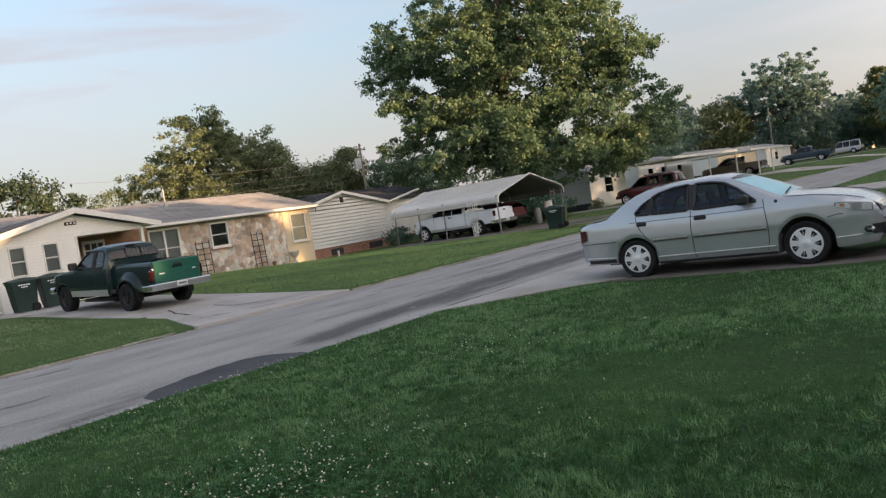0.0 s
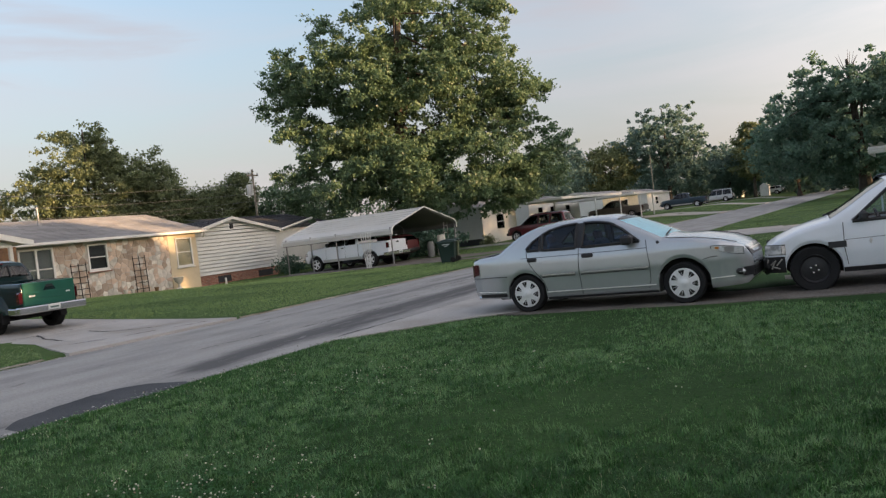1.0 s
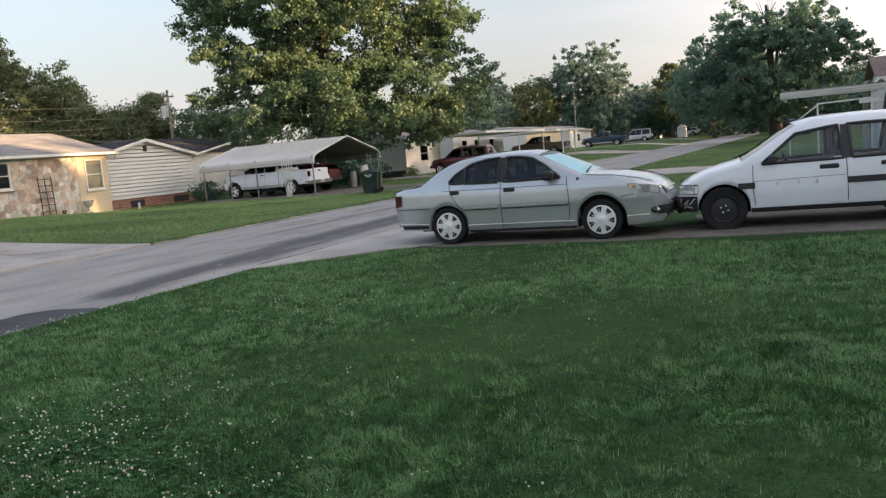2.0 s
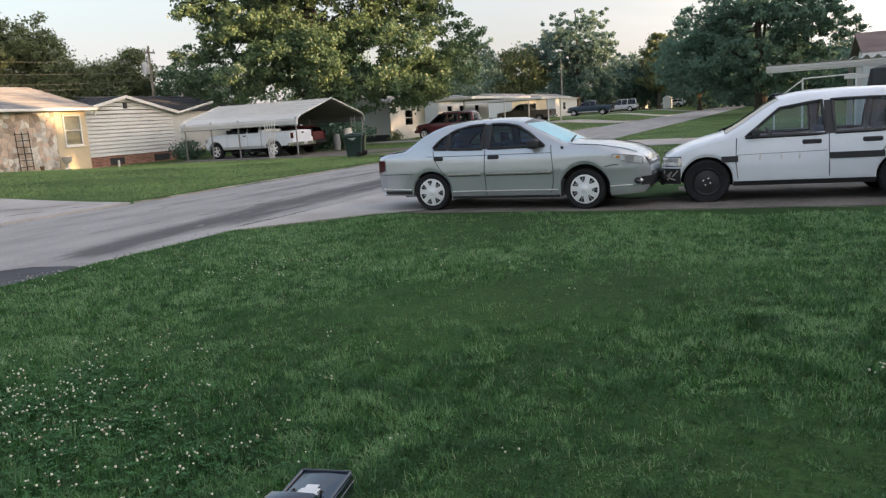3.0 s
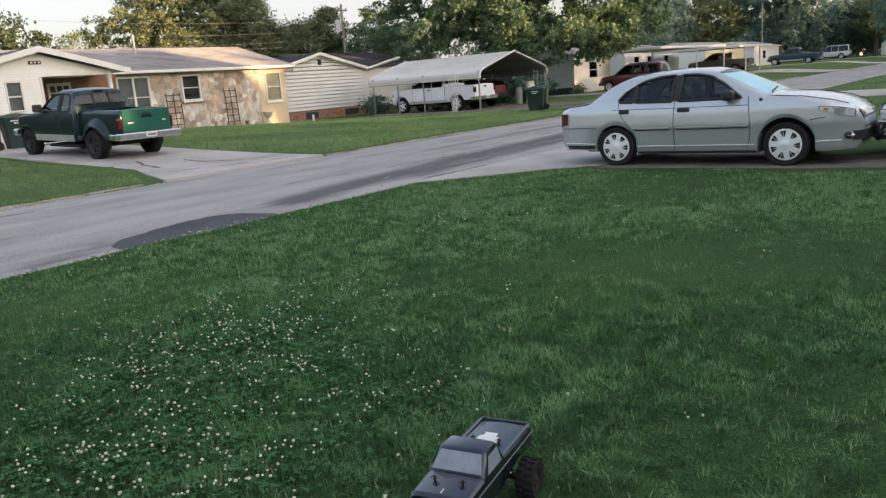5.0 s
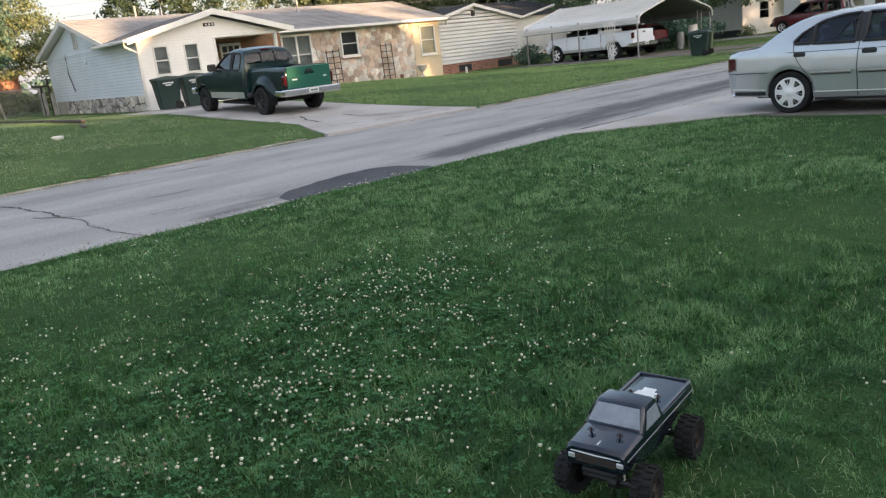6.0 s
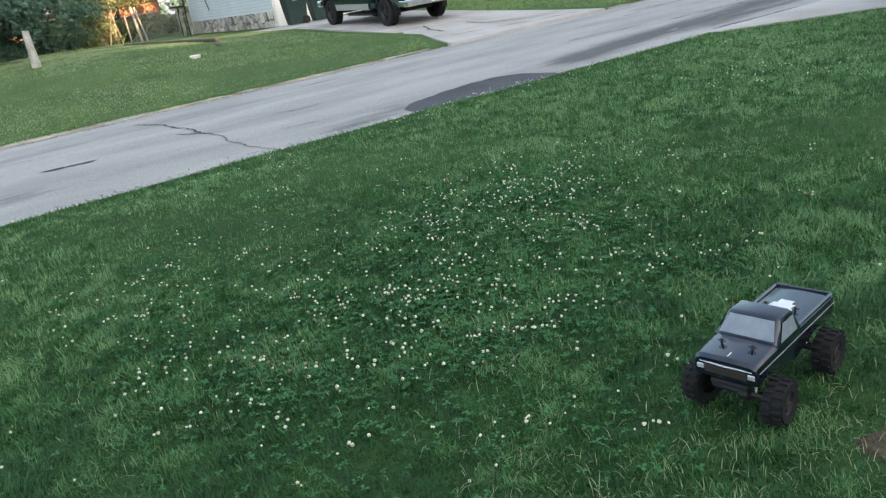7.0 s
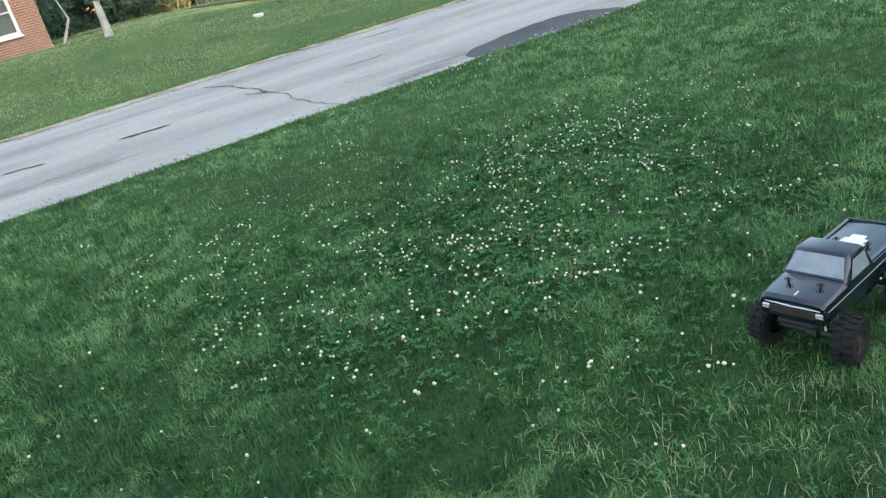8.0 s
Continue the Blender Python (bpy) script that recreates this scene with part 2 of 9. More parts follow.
SKIRT_STONE = mat("grey_rubble", (0.50, 0.475, 0.45), 0.9, var=0.2, scale=4, fine=25, bump=0.6, per_object=0.55, col2=(0.22, 0.19, 0.175))
BRICK = mat("red_brick", (0.37, 0.185, 0.13), 0.9, var=0.18, scale=2, fine=40, bump=0.5, island=0.28, col2=(0.29, 0.14, 0.10))
BROWN_WOOD = mat("brown_boards", (0.24, 0.12, 0.055), 0.7, var=0.25, scale=2, fine=15, bump=0.2, col2=(0.15, 0.08, 0.04))
SCREEN = mat("window_blind", (0.27, 0.27, 0.265), 0.5, var=0.12, scale=1.5, fine=10, bump=0.02)
# the end window's blind, with its sunlit yellow put into the colour
SUNLIT_BLIND = mat("sunlit_blind", (0.60, 0.52, 0.38), 0.6, var=0.1, scale=1.5, fine=10, bump=0.02)
DARK_ROOM = mat("dark_room", (0.035, 0.037, 0.042), 0.6, var=0.2)
PANE = glass("house_glass", (0.85, 0.88, 0.88), -0.17)
CAR_GLASS = glass("car_glass", (0.30, 0.34, 0.38), 0.12)
CLEAR_GLASS = glass("clear_car_glass", (0.86, 0.90, 0.91), 0.1)
GALV = mat("painted_steel_roof", (0.66, 0.64, 0.60), 0.45, metal=0.1, var=0.06, scale=0.8, fine=20, bump=0.04)
GALV_POST = mat("galvanised_post", (0.36, 0.35, 0.34), 0.5, metal=0.6, var=0.15, scale=2, fine=20, bump=0.1)
DARK_IRON = mat("rusty_iron", (0.062, 0.050, 0.044), 0.8, metal=0.3, var=0.3, fine=30)
RUBBER = mat("tyre_rubber", (0.018, 0.018, 0.019), 0.8, var=0.2, scale=5, fine=40, bump=0.2, spec=0.3)
BLACK_PLASTIC = mat("black_plastic", (0.022, 0.022, 0.024), 0.5, var=0.2, scale=4, fine=40, bump=0.05)
CHROME = mat("chrome", (0.72, 0.72, 0.72), 0.15, metal=1.0, var=0.05, bump=0.0)
ALLOY = mat("silver_wheel_cover", (0.84, 0.84, 0.84), 0.34, metal=0.2, var=0.08, scale=6, bump=0.02)
UNDER = mat("underbody", (0.02, 0.019, 0.018), 0.9, var=0.3)
SEAT = mat("car_seat_cloth", (0.15, 0.19, 0.25), 0.95, var=0.15, fine=60)
RED_LENS = mat("red_lens", (0.075, 0.005, 0.007), 0.15, var=0.1, bump=0.0, coat=0.3)
CLEAR_LENS = mat("clear_lens", (0.72, 0.73, 0.72), 0.08, metal=0.45, var=0.2, scale=12, bump=0.02, coat=0.6)
AMBER = mat("amber_lens", (0.55, 0.20, 0.04), 0.15, var=0.1, bump=0.0, coat=0.5)
BIN_GREEN = mat("dark_green_plastic", (0.014, 0.036, 0.032), 0.5, var=0.12, scale=2, fine=30, bump=0.06)
PLATE = mat("plate_white", (0.62, 0.64, 0.62), 0.5, var=0.1, scale=20)
PLATE_BAR = mat("plate_dark_bar", (0.10, 0.16, 0.14), 0.5, var=0.1)
WHITE_INK = mat("white_marking", (0.72, 0.74, 0.72), 0.6, var=0.05)


def paint(name, col, metal=0.0, rough=0.32, var=0.06, coat=0.7):
    return mat(name, col, rough, metal, var=var, scale=1.4, fine=120, bump=0.015, coat=coat)


SILVER_PAINT = paint("silver_green_paint", (0.56, 0.585, 0.60), 0.55, 0.27, coat=0.5)
WHITE_PAINT = paint("chalky_white_paint", (0.80, 0.83, 0.87), 0.0, 0.4)
GREEN_PAINT = paint("dark_green_paint", (0.004, 0.020, 0.022), 0.0, 0.22, coat=0.05)
# brighter than the body green: the tailgate's reflection is put into the colour
GATE_LIT_GREEN = paint("tailgate_lit_green", (0.012, 0.10, 0.068), 0.0, 0.28, coat=0.4)
BLUE_PAINT = paint("dark_blue_paint", (0.035, 0.06, 0.085), 0.3, 0.32)
MAROON_PAINT = paint("maroon_paint", (0.13, 0.018, 0.022), 0.2, 0.35)
TAN_PAINT = paint("taupe_paint", (0.20, 0.175, 0.15), 0.4, 0.35)
PALE_PAINT = paint("pale_silver_paint", (0.52, 0.53, 0.53), 0.4, 0.35)


# ---- shaping helpers ----
class Shape:
    """Gathers vertices and faces of one mesh."""

    def __init__(self):
        self.v, self.f = [], []

    def add(self, verts, faces):
        k = len(self.v)
        self.v += [tuple(p) for p in verts]
        self.f += [tuple(i + k for i in f) for f in faces]
        return self

    def box(self, a, b, bev=0.0, m=None):
        """A box between two corners, its edges cut by bev; m: a pose for it."""
        (x0, y0, z0), (x1, y1, z1) = [min(p, q) for p, q in zip(a, b)], [max(p, q) for p, q in zip(a, b)]
        e = min(bev, 0.45 * (x1 - x0), 0.45 * (y1 - y0), 0.45 * (z1 - z0))
        if e <= 0:
            vs = [(x, y, z) for z in (z0, z1) for y in (y0, y1) for x in (x0, x1)]
            fs = [(0, 2, 3, 1), (4, 5, 7, 6), (0, 1, 5, 4), (2, 6, 7, 3), (0, 4, 6, 2), (1, 3, 7, 5)]
        else:
            vs, ids = [], {}
            for sx in (0, 1):
                for sy in (0, 1):
                    for sz in (0, 1):
                        c = ((x0, x1)[sx], (y0, y1)[sy], (z0, z1)[sz])
                        i = ((x0 + e, x1 - e)[sx], (y0 + e, y1 - e)[sy], (z0 + e, z1 - e)[sz])
                        for ax in range(3):
                            ids[sx, sy, sz, ax] = len(vs)
                            vs.append(tuple(c[k] if k == ax else i[k] for k in range(3)))
            g = lambda x, y, z, ax: ids[x, y, z, ax]
            fs = []
            for s in (0, 1):
                r = [(0, 0), (1, 0), (1, 1), (0, 1)][:: 1 if s else -1]
                fs.append([g(s, p, q, 0) for p, q in r])
                fs.append([g(q, s, p, 1) for p, q in r])
                fs.append([g(p, q, s, 2) for p, q in r])
            for p in (0, 1):
                for q in (0, 1):
                    fs.append([g(0, p, q, 1), g(1, p, q, 1), g(1, p, q, 2), g(0, p, q, 2)])
                    fs.append([g(p, 0, q, 0), g(p, 1, q, 0), g(p, 1, q, 2), g(p, 0, q, 2)])
                    fs.append([g(p, q, 0, 0), g(p, q, 1, 0), g(p, q, 1, 1), g(p, q, 0, 1)])
                    for r in (0, 1):
                        fs.append([g(p, q, r, 0), g(p, q, r, 1), g(p, q, r, 2)])
        if m is not None:
            vs = [m @ Vector(p) for p in vs]
        return self.add(vs, fs)

    def tube(self, points, radii, seg=8, caps=True):
        """A round bar along points; radii: one or one for each point."""
        pts = [Vector(p) for p in points]
        rs = [radii] * len(pts) if isinstance(radii, (int, float)) else radii
        vs, fs = [], []
        for i, p in enumerate(pts):
            d = (pts[min(i + 1, len(pts) - 1)] - pts[max(i - 1, 0)]).normalized()
            q = d.to_track_quat("Z", "Y")
            for k in range(seg):
                a = 2 * math.pi * k / seg
                vs.append(p + q @ Vector((math.cos(a) * rs[i], math.sin(a) * rs[i], 0)))
        for i in range(len(pts) - 1):
            for k in range(seg):
                k2 = (k + 1) % seg
                fs.append((i * seg + k, i * seg + k2, (i + 1) * seg + k2, (i + 1) * seg + k))
        if caps:
            fs.append(tuple(range(seg))[::-1])
            fs.append(tuple((len(pts) - 1) * seg + k for k in range(seg)))
        return self.add(vs, fs)

    def lathe(self, profile, seg=32, m=None, axis="y"):
        """A turned form; profile: (radius, along) pairs; it spins round y, or z."""
        vs, fs = [], []
        for r, h in profile:
            for k in range(seg):
                a = 2 * math.pi * k / seg
                p = (r * math.cos(a), h, r * math.sin(a)) if axis == "y" else (r * math.cos(a), r * math.sin(a), h)
                vs.append(m @ Vector(p) if m is not None else p)
        for i in range(len(profile) - 1):
            for k in range(seg):
                k2 = (k + 1) % seg
                f = (i * seg + k, i * seg + k2, (i + 1) * seg + k2, (i + 1) * seg + k)
                fs.append(f if axis == "z" else f[::-1])
        return self.add(vs, fs)

    def weld(self):
        """Joins corners that meet."""
        ids, back = {}, []
        for p in self.v:
            back.append(ids.setdefault(tuple(round(c, 4) for c in p), len(ids)))
        self.v, self.f = list(ids), [tuple(back[i] for i in f) for f in self.f]
        return self

    def prism(self, outline, axis, a, b):
        """A flat outline (pairs, in the two other axes in xyz order) pushed along an axis from a to b."""
        n = len(outline)
        put = {"x": lambda p, h: (h, p[0], p[1]), "y": lambda p, h: (p[0], h, p[1]), "z": lambda p, h: (p[0], p[1], h)}[axis]
        vs = [put(p, h) for h in (a, b) for p in outline]
        fs = [tuple(range(n))[::-1], tuple(range(n, 2 * n))] + [(i, (i + 1) % n, n + (i + 1) % n, n + i) for i in range(n)]
        return self.add(vs, fs)

    def grid(self, rows):
        """A sheet through rows of points."""
        w = len(rows[0])
        vs = [p for r in rows for p in r]
        fs = [(i * w + j, i * w + j + 1, (i + 1) * w + j + 1, (i + 1) * w + j) for i in range(len(rows) - 1) for j in range(w - 1)]
        return self.add(vs, fs)

    def mesh(self, name, material, smooth=False):
        me = bpy.data.meshes.new(name)
        me.from_pydata(self.v, [], self.f)
        bm = bmesh.new()
        bm.from_mesh(me)
        bmesh.ops.recalc_face_normals(bm, faces=bm.faces)
        bm.to_mesh(me)
        bm.free()
        me.materials.append(material)
        if smooth:
            me.polygons.foreach_set("use_smooth", [True] * len(me.polygons))
            me.set_sharp_from_angle(angle=radians(32))
        me.update()
        return me


def thing(name, m, label, category, group="", kind=""):
    """An empty at a thing's base, that its parts hang from."""
    ob = new(name)
    ob.empty_display_size = 0.2
    ob.matrix_world = m
    return tagged(ob, label, category, group, kind)


def part(name, shape, material, parent, label="", smooth=False, kind=""):
    ob = new(name, shape.mesh(name, material, smooth))
    ob.parent = parent
    return tagged(ob, label, kind=kind)


def solo(name, shape, material, m, label, category, group="", kind="", smooth=False):
    ob = new(name, shape.mesh(name, material, smooth))
    ob.matrix_world = m
    return tagged(ob, label, category, group, kind)


def mesh_of(name, verts, sizes, loops, material, smooth=False):
    """A large mesh straight from arrays."""
    me = bpy.data.meshes.new(name)
    me.vertices.add(len(verts))
    me.vertices.foreach_set("co", np.ascontiguousarray(verts, np.float32).ravel())
    me.loops.add(len(loops))
    me.loops.foreach_set("vertex_index", np.ascontiguousarray(loops, np.int32))
    me.polygons.add(len(sizes))
    starts = np.zeros(len(sizes), np.int32)
    starts[1:] = np.cumsum(sizes)[:-1]
    me.polygons.foreach_set("loop_start", starts)
    me.update(calc_edges=True)
    me.materials.append(material)
    return me


def smooth_step(a, b, v):
    t = np.clip((v - a) / (b - a), 0, 1)
    return t * t * (3 - 2 * t)


def ground_z(x, y):
    """The lie of the land: flat by the camera and the road, lots on the far side a little raised."""
    d = -14.0 - np.asarray(x, float)
    y = np.asarray(y, float)
    lots = 0.38 * (1 - smooth_step(20, 30, y)) + 0.37 * (1 - smooth_step(3, 11, y))
    return lots * smooth_step(0, 12, d) + 0.5 * smooth_step(50, 85, y) * smooth_step(0, 6, d)


def gz(x, y):
    return float(ground_z(x, y))


ROAD_NEAR, ROAD_FAR = -7.8, -14.0

# ---- ground, road and drives ----
def spread(lo, a, b, hi, step):
    """Grid lines: even between a and b, ever wider out to lo and hi."""
    mid = list(np.arange(a, b + 1e-6, step))
    out, s = [], step
    v = a
    while v > lo:
        s *= 1.35
        v -= s
        out.append(v)
    v, s = b, step
    far = []
    while v < hi:
        s *= 1.35
        v += s
        far.append(v)
    return out[::-1] + mid + far


gx = sorted(set(spread(-1800, -60, 12, 1800, 1.2)) - {-7.8, -14.0} | {ROAD_NEAR + 0.02, ROAD_NEAR - 0.12, ROAD_FAR - 0.05, ROAD_FAR - 0.30})
gy = spread(-1800, -12, 90, 1800, 1.2)
GX, GY = np.meshgrid(gx, gy)
GZ = ground_z(GX, GY) + 0.025 * (np.sin(GX * 0.9 + 1.3 * np.sin(GY * 0.5)) * np.sin(GY * 0.8)) * (np.abs(GX) < 60) * ((GX > ROAD_NEAR + 1) | (GX < ROAD_FAR - 1)) * (np.hypot(GX, GY) > 1)
in_road = (GX < ROAD_NEAR - 0.05) & (GX > ROAD_FAR - 0.1)
GZ = np.where(in_road, -0.10, GZ)
nx = len(gx)
verts = np.stack([GX, GY, GZ], -1).reshape(-1, 3)
i, j = np.meshgrid(np.arange(nx - 1), np.arange(len(gy) - 1))
k = (j * nx + i).ravel()
quads = np.stack([k, k + 1, k + 1 + nx, k + nx], 1)
ground = new("ground", mesh_of("ground", verts, np.full(len(quads), 4), quads.ravel(), SOIL))
tagged(ground, "green mown lawn soil reaching to the horizon", "ground", kind="structure")
# thin pale turf on the lots across the street and beyond the parked cars
turf = np.where((verts[:, 0] < -13.0) | (verts[:, 1] > 14.5), 0.46, 0.0)
ground.data.attributes.new("wear", "FLOAT", "POINT").data.foreach_set("value", turf)
ground.data.polygons.foreach_set("use_smooth", [True] * len(ground.data.polygons))

rng = random.Random(4)
rows = []
ys = list(np.arange(-40, -3, 0.4)) + list(np.arange(-3, 40, 0.2)) + list(np.arange(40, 60, 0.4)) + list(np.arange(60, 420, 6.0))
camber = list(np.linspace(ROAD_NEAR - 0.2, ROAD_FAR + 0.2, 26))
for y in ys:
    rag = 0.0 if y > 60 else 1.0
    edge_n, edge_f = rag * (0.05 * math.sin(y * 1.7) + rng.uniform(-0.05, 0.05)), rag * (0.06 * math.sin(y * 1.1) + rng.uniform(-0.06, 0.06))
    rows.append([(ROAD_NEAR + 0.04 + edge_n, y, -0.035)] + [(x, y, float(np.interp(x, [-14.0, -13.2, -10.9, -8.6, -7.8], [-0.035, -0.02, 0.015, -0.02, -0.035]))) for x in camber] + [(ROAD_FAR - 0.04 + edge_f, y, -0.035)])
road = solo("road", Shape().grid(rows), ASPHALT, pose(0, 0, 0), "worn pale grey asphalt street with dark stains and cracks", "road", kind="structure", smooth=True)
# oil and tyre wear: soft bands along the street, each x centre over y, half-width, ends and depth
co_ = np.empty(len(road.data.vertices) * 3)
road.data.vertices.foreach_get("co", co_)
vx, vy = co_[0::3], co_[1::3]
wear = np.zeros(len(vx))
for line_y, line_x, half_w, fade, depth_ in (
    ((6.8, 9.0, 13.0, 18.0, 26.0), (-8.55, -8.95, -9.35, -9.55, -9.55), 0.42, 0.8, 0.95),
    ((9.0, 13.0, 20.0, 30.0), (-8.5, -8.8, -9.0, -9.1), 0.22, 1.5, 0.8),
    ((13.0, 18.0, 26.0), (-11.2, -11.4, -11.4), 0.3, 3.0, 0.55),
    ((3.2, 3.8, 4.6), (-8.05, -8.25, -8.5), 0.26, 0.3, 0.6),
    ((-3.0, 1.0, 4.0), (-12.2, -12.3, -12.3), 0.35, 2.0, 0.35),
    ((-3.5, -1.2, 0.3), (-9.3, -9.2, -9.1), 0.3, 0.6, 0.5),
):
    across_ = np.exp(-((vx - np.interp(vy, line_y, line_x)) / half_w) ** 2)
    along_ = np.clip((vy - line_y[0]) / fade, 0, 1) * np.clip((line_y[-1] + fade - vy) / fade, 0, 1)
    wear = np.maximum(wear, depth_ * across_ * along_)
road.data.attributes.new("wear", "FLOAT", "POINT").data.foreach_set("value", wear)


def road_z(x):
    """The height of the cambered street."""
    return float(np.interp(x, [-14.0, -13.2, -10.9, -8.6, -7.8], [-0.035, -0.02, 0.015, -0.02, -0.035]))


def blot(name, material, outline, lift, label):
    """A patch of other asphalt, with a worn outline, laid on the street."""
    r = random.Random(len(name) + int(outline[0][1] * 10))
    pts = []
    for a, b in zip(outline, outline[1:] + outline[:1]):
        n = max(2, int(math.dist(a, b) / 0.12))
        for q in range(n):
            t = q / n
            pts.append((a[0] + (b[0] - a[0]) * t + r.uniform(-0.03, 0.03), a[1] + (b[1] - a[1]) * t + r.uniform(-0.03, 0.03)))
    s = Shape().add([(x, y, road_z(x) + lift) for x, y in pts], [tuple(range(len(pts)))])
    solo(name, s, material, pose(0, 0, 0), label, "road patch", kind="structure")


# the dark repair beside the lawn
blot("road_patch", TAR, [(-7.83, 4.45), (-8.3, 4.5), (-8.55, 4.7), (-8.74, 5.3), (-8.84, 5.9), (-8.83, 6.3), (-8.6, 6.55), (-8.1, 6.73), (-7.84, 6.6)], 0.006, "dark tar repair patch beside the lawn")


def ribbon(path, width, lift=0.007, draped=None):
    """A thin dark crack along a wandering path."""
    r = random.Random(int(abs(path[0][0] * 100 + path[0][1] * 10)))
    pts, off = [], 0.0
    for a, b in zip(path, path[1:]):
        n, L = max(2, int(math.dist(a, b) / 0.07)), math.dist(a, b)
        for q in range(n):
            off = 0.75 * off + r.uniform(-0.018, 0.018)
            pts.append((a[0] + (b[0] - a[0]) * q / n - off * (b[1] - a[1]) / L, a[1] + (b[1] - a[1]) * q / n + off * (b[0] - a[0]) / L))
    pts.append(path[-1])
    left, right = [], []
    for q, p in enumerate(pts):
        a, b = pts[max(q - 1, 0)], pts[min(q + 1, len(pts) - 1)]
        d = Vector((b[0] - a[0], b[1] - a[1])).normalized()
        w = 0.55 * width * r.uniform(0.25, 1.0) * (0.3 if q in (0, len(pts) - 1) else 1)
        z = (draped(*p) if draped else road_z(p[0])) + lift
        left.append((p[0] - d.y * w, p[1] + d.x * w, z))
        right.append((p[0] + d.y * w, p[1] - d.x * w, z))
    return Shape().grid([left, right])


for path, w in (
    ([(-12.95, 2.28), (-12.4, 2.42), (-11.95, 2.52), (-11.3, 2.50), (-10.75, 2.58), (-10.25, 2.56)], 0.04),
    ([(-10.25, 2.56), (-9.7, 2.66), (-9.2, 2.58), (-8.6, 2.63), (-8.0, 2.74)], 0.02),
    ([(-10.62, 2.34), (-10.25, 2.56), (-10.0, 2.74), (-9.9, 2.80)], 0.032),
    ([(-10.28, 0.62), (-10.25, 0.9), (-10.18, 1.26)], 0.12),
    ([(-10.42, -0.72), (-10.36, -0.5), (-10.26, -0.24)], 0.12),
    ([(-10.32, 3.6), (-10.2, 3.92), (-10.27, 4.34)], 0.034),
    ([(-11.6, 0.1), (-11.5, 0.9)], 0.02),
    ([(-8.15, 9.9), (-8.08, 11.6), (-7.95, 13.3)], 0.06),
    ([(-9.1, 3.2), (-8.9, 3.9)], 0.02),
    ([(-12.4, 12.5), (-12.2, 15.0)], 0.05),
    ([(-11.0, 16.5), (-10.8, 19.5), (-10.9, 22.5)], 0.05),
    ([(-12.3, 19.0), (-12.2, 22.0)], 0.05),
    ([(-9.9, 11.0), (-9.8, 13.5)], 0.05),
    ([(-10.3, 8.9), (-10.1, 10.6)], 0.035),
):
    solo("road_crack", ribbon(path, w), CRACK, pose(0, 0, 0), "dark crack across the old asphalt", "crack", "street cracks", "structure")


# tyre-darkened streaks along the street
r = random.Random(17)
for x, y, n_ in ((-9.0, 9.5, 3.0), (-9.5, 11.0, 4.0), (-9.2, 15.0, 5.0), (-10.2, 13.0, 4.5), (-10.7, 18.0, 6.0), (-11.8, 10.5, 2.5), (-12.3, 16.0, 4.0), (-9.8, 21.0, 6.0), (-11.4, 24.0, 6.0), (-8.7, 7.9, 1.6), (-11.2, 6.2, 1.2), (-12.9, 5.0, 1.4)):
    far = y
    while far < y + n_:
        d = r.uniform(0.25, 0.9)
        xa = x - 0.05 * (far - y) + r.uniform(-0.12, 0.12)
        solo("road_streak", ribbon([(xa, far), (xa + r.uniform(-0.06, 0.06), far + 0.5 * d), (xa + r.uniform(-0.1, 0.06), far + d)], r.uniform(0.03, 0.10), 0.0065), STREAK, pose(0, 0, 0), "dark worn streak along the old asphalt", "road streak", "street streaks", "structure")
        far += d + r.uniform(0.3, 1.1)


def drape(stations, lift, steps=8):
    """A slab over the land, through stations of x, y0, y1, with turned-down edges."""
    top = []
    for (xa, a0, a1), (xb, b0, b1) in zip(stations, stations[1:]):
        n = max(1, int(abs(xb - xa) / 0.5))
        for q in range(n + (1 if (xb, b0, b1) == stations[-1] else 0)):
            t = q / n
            x, y0, y1 = xa + (xb - xa) * t, a0 + (b0 - a0) * t, a1 + (b1 - a1) * t
            row = [(x, y0 + (y1 - y0) * s / steps, gz(x, y0 + (y1 - y0) * s / steps) + lift) for s in range(steps + 1)]
            top.append([(x, y0 - 0.01, row[0][2] - 0.12)] + row + [(x, y1 + 0.01, row[-1][2] - 0.12)])
    top = [[(p[0], p[1], p[2] - 0.12) for p in top[0]]] + top + [[(p[0], p[1], p[2] - 0.12) for p in top[-1]]]
    return Shape().grid(top)


solo("driveway", drape([(-13.95, 8.95, 13.3), (-15.2, 9.4, 13.4), (-16.8, 10.0, 13.5), (-29.5, 10.1, 13.6)], 0.022), CONCRETE, pose(0, 0, 0), "cracked pale concrete driveway under the green pickup", "driveway", kind="structure")
for path, w in (
    ([(-15.45, 9.9), (-15.1, 10.6)], 0.08),
    ([(-14.95, 10.9), (-14.75, 11.7)], 0.08),
    ([(-14.65, 12.0), (-14.4, 12.9)], 0.09),
    ([(-15.2, 12.7), (-15.6, 12.0), (-16.5, 11.6), (-17.4, 11.7)], 0.07),
    ([(-16.4, 10.4), (-17.4, 10.6), (-18.4, 11.0)], 0.07),
    ([(-18.3, 10.2), (-18.25, 13.4)], 0.035),
):
    solo("driveway_crack", ribbon(path, w, 0.03, gz), CRACK, pose(0, 0, 0), "dark weedy crack in the concrete driveway", "crack", "driveway cracks", "structure")
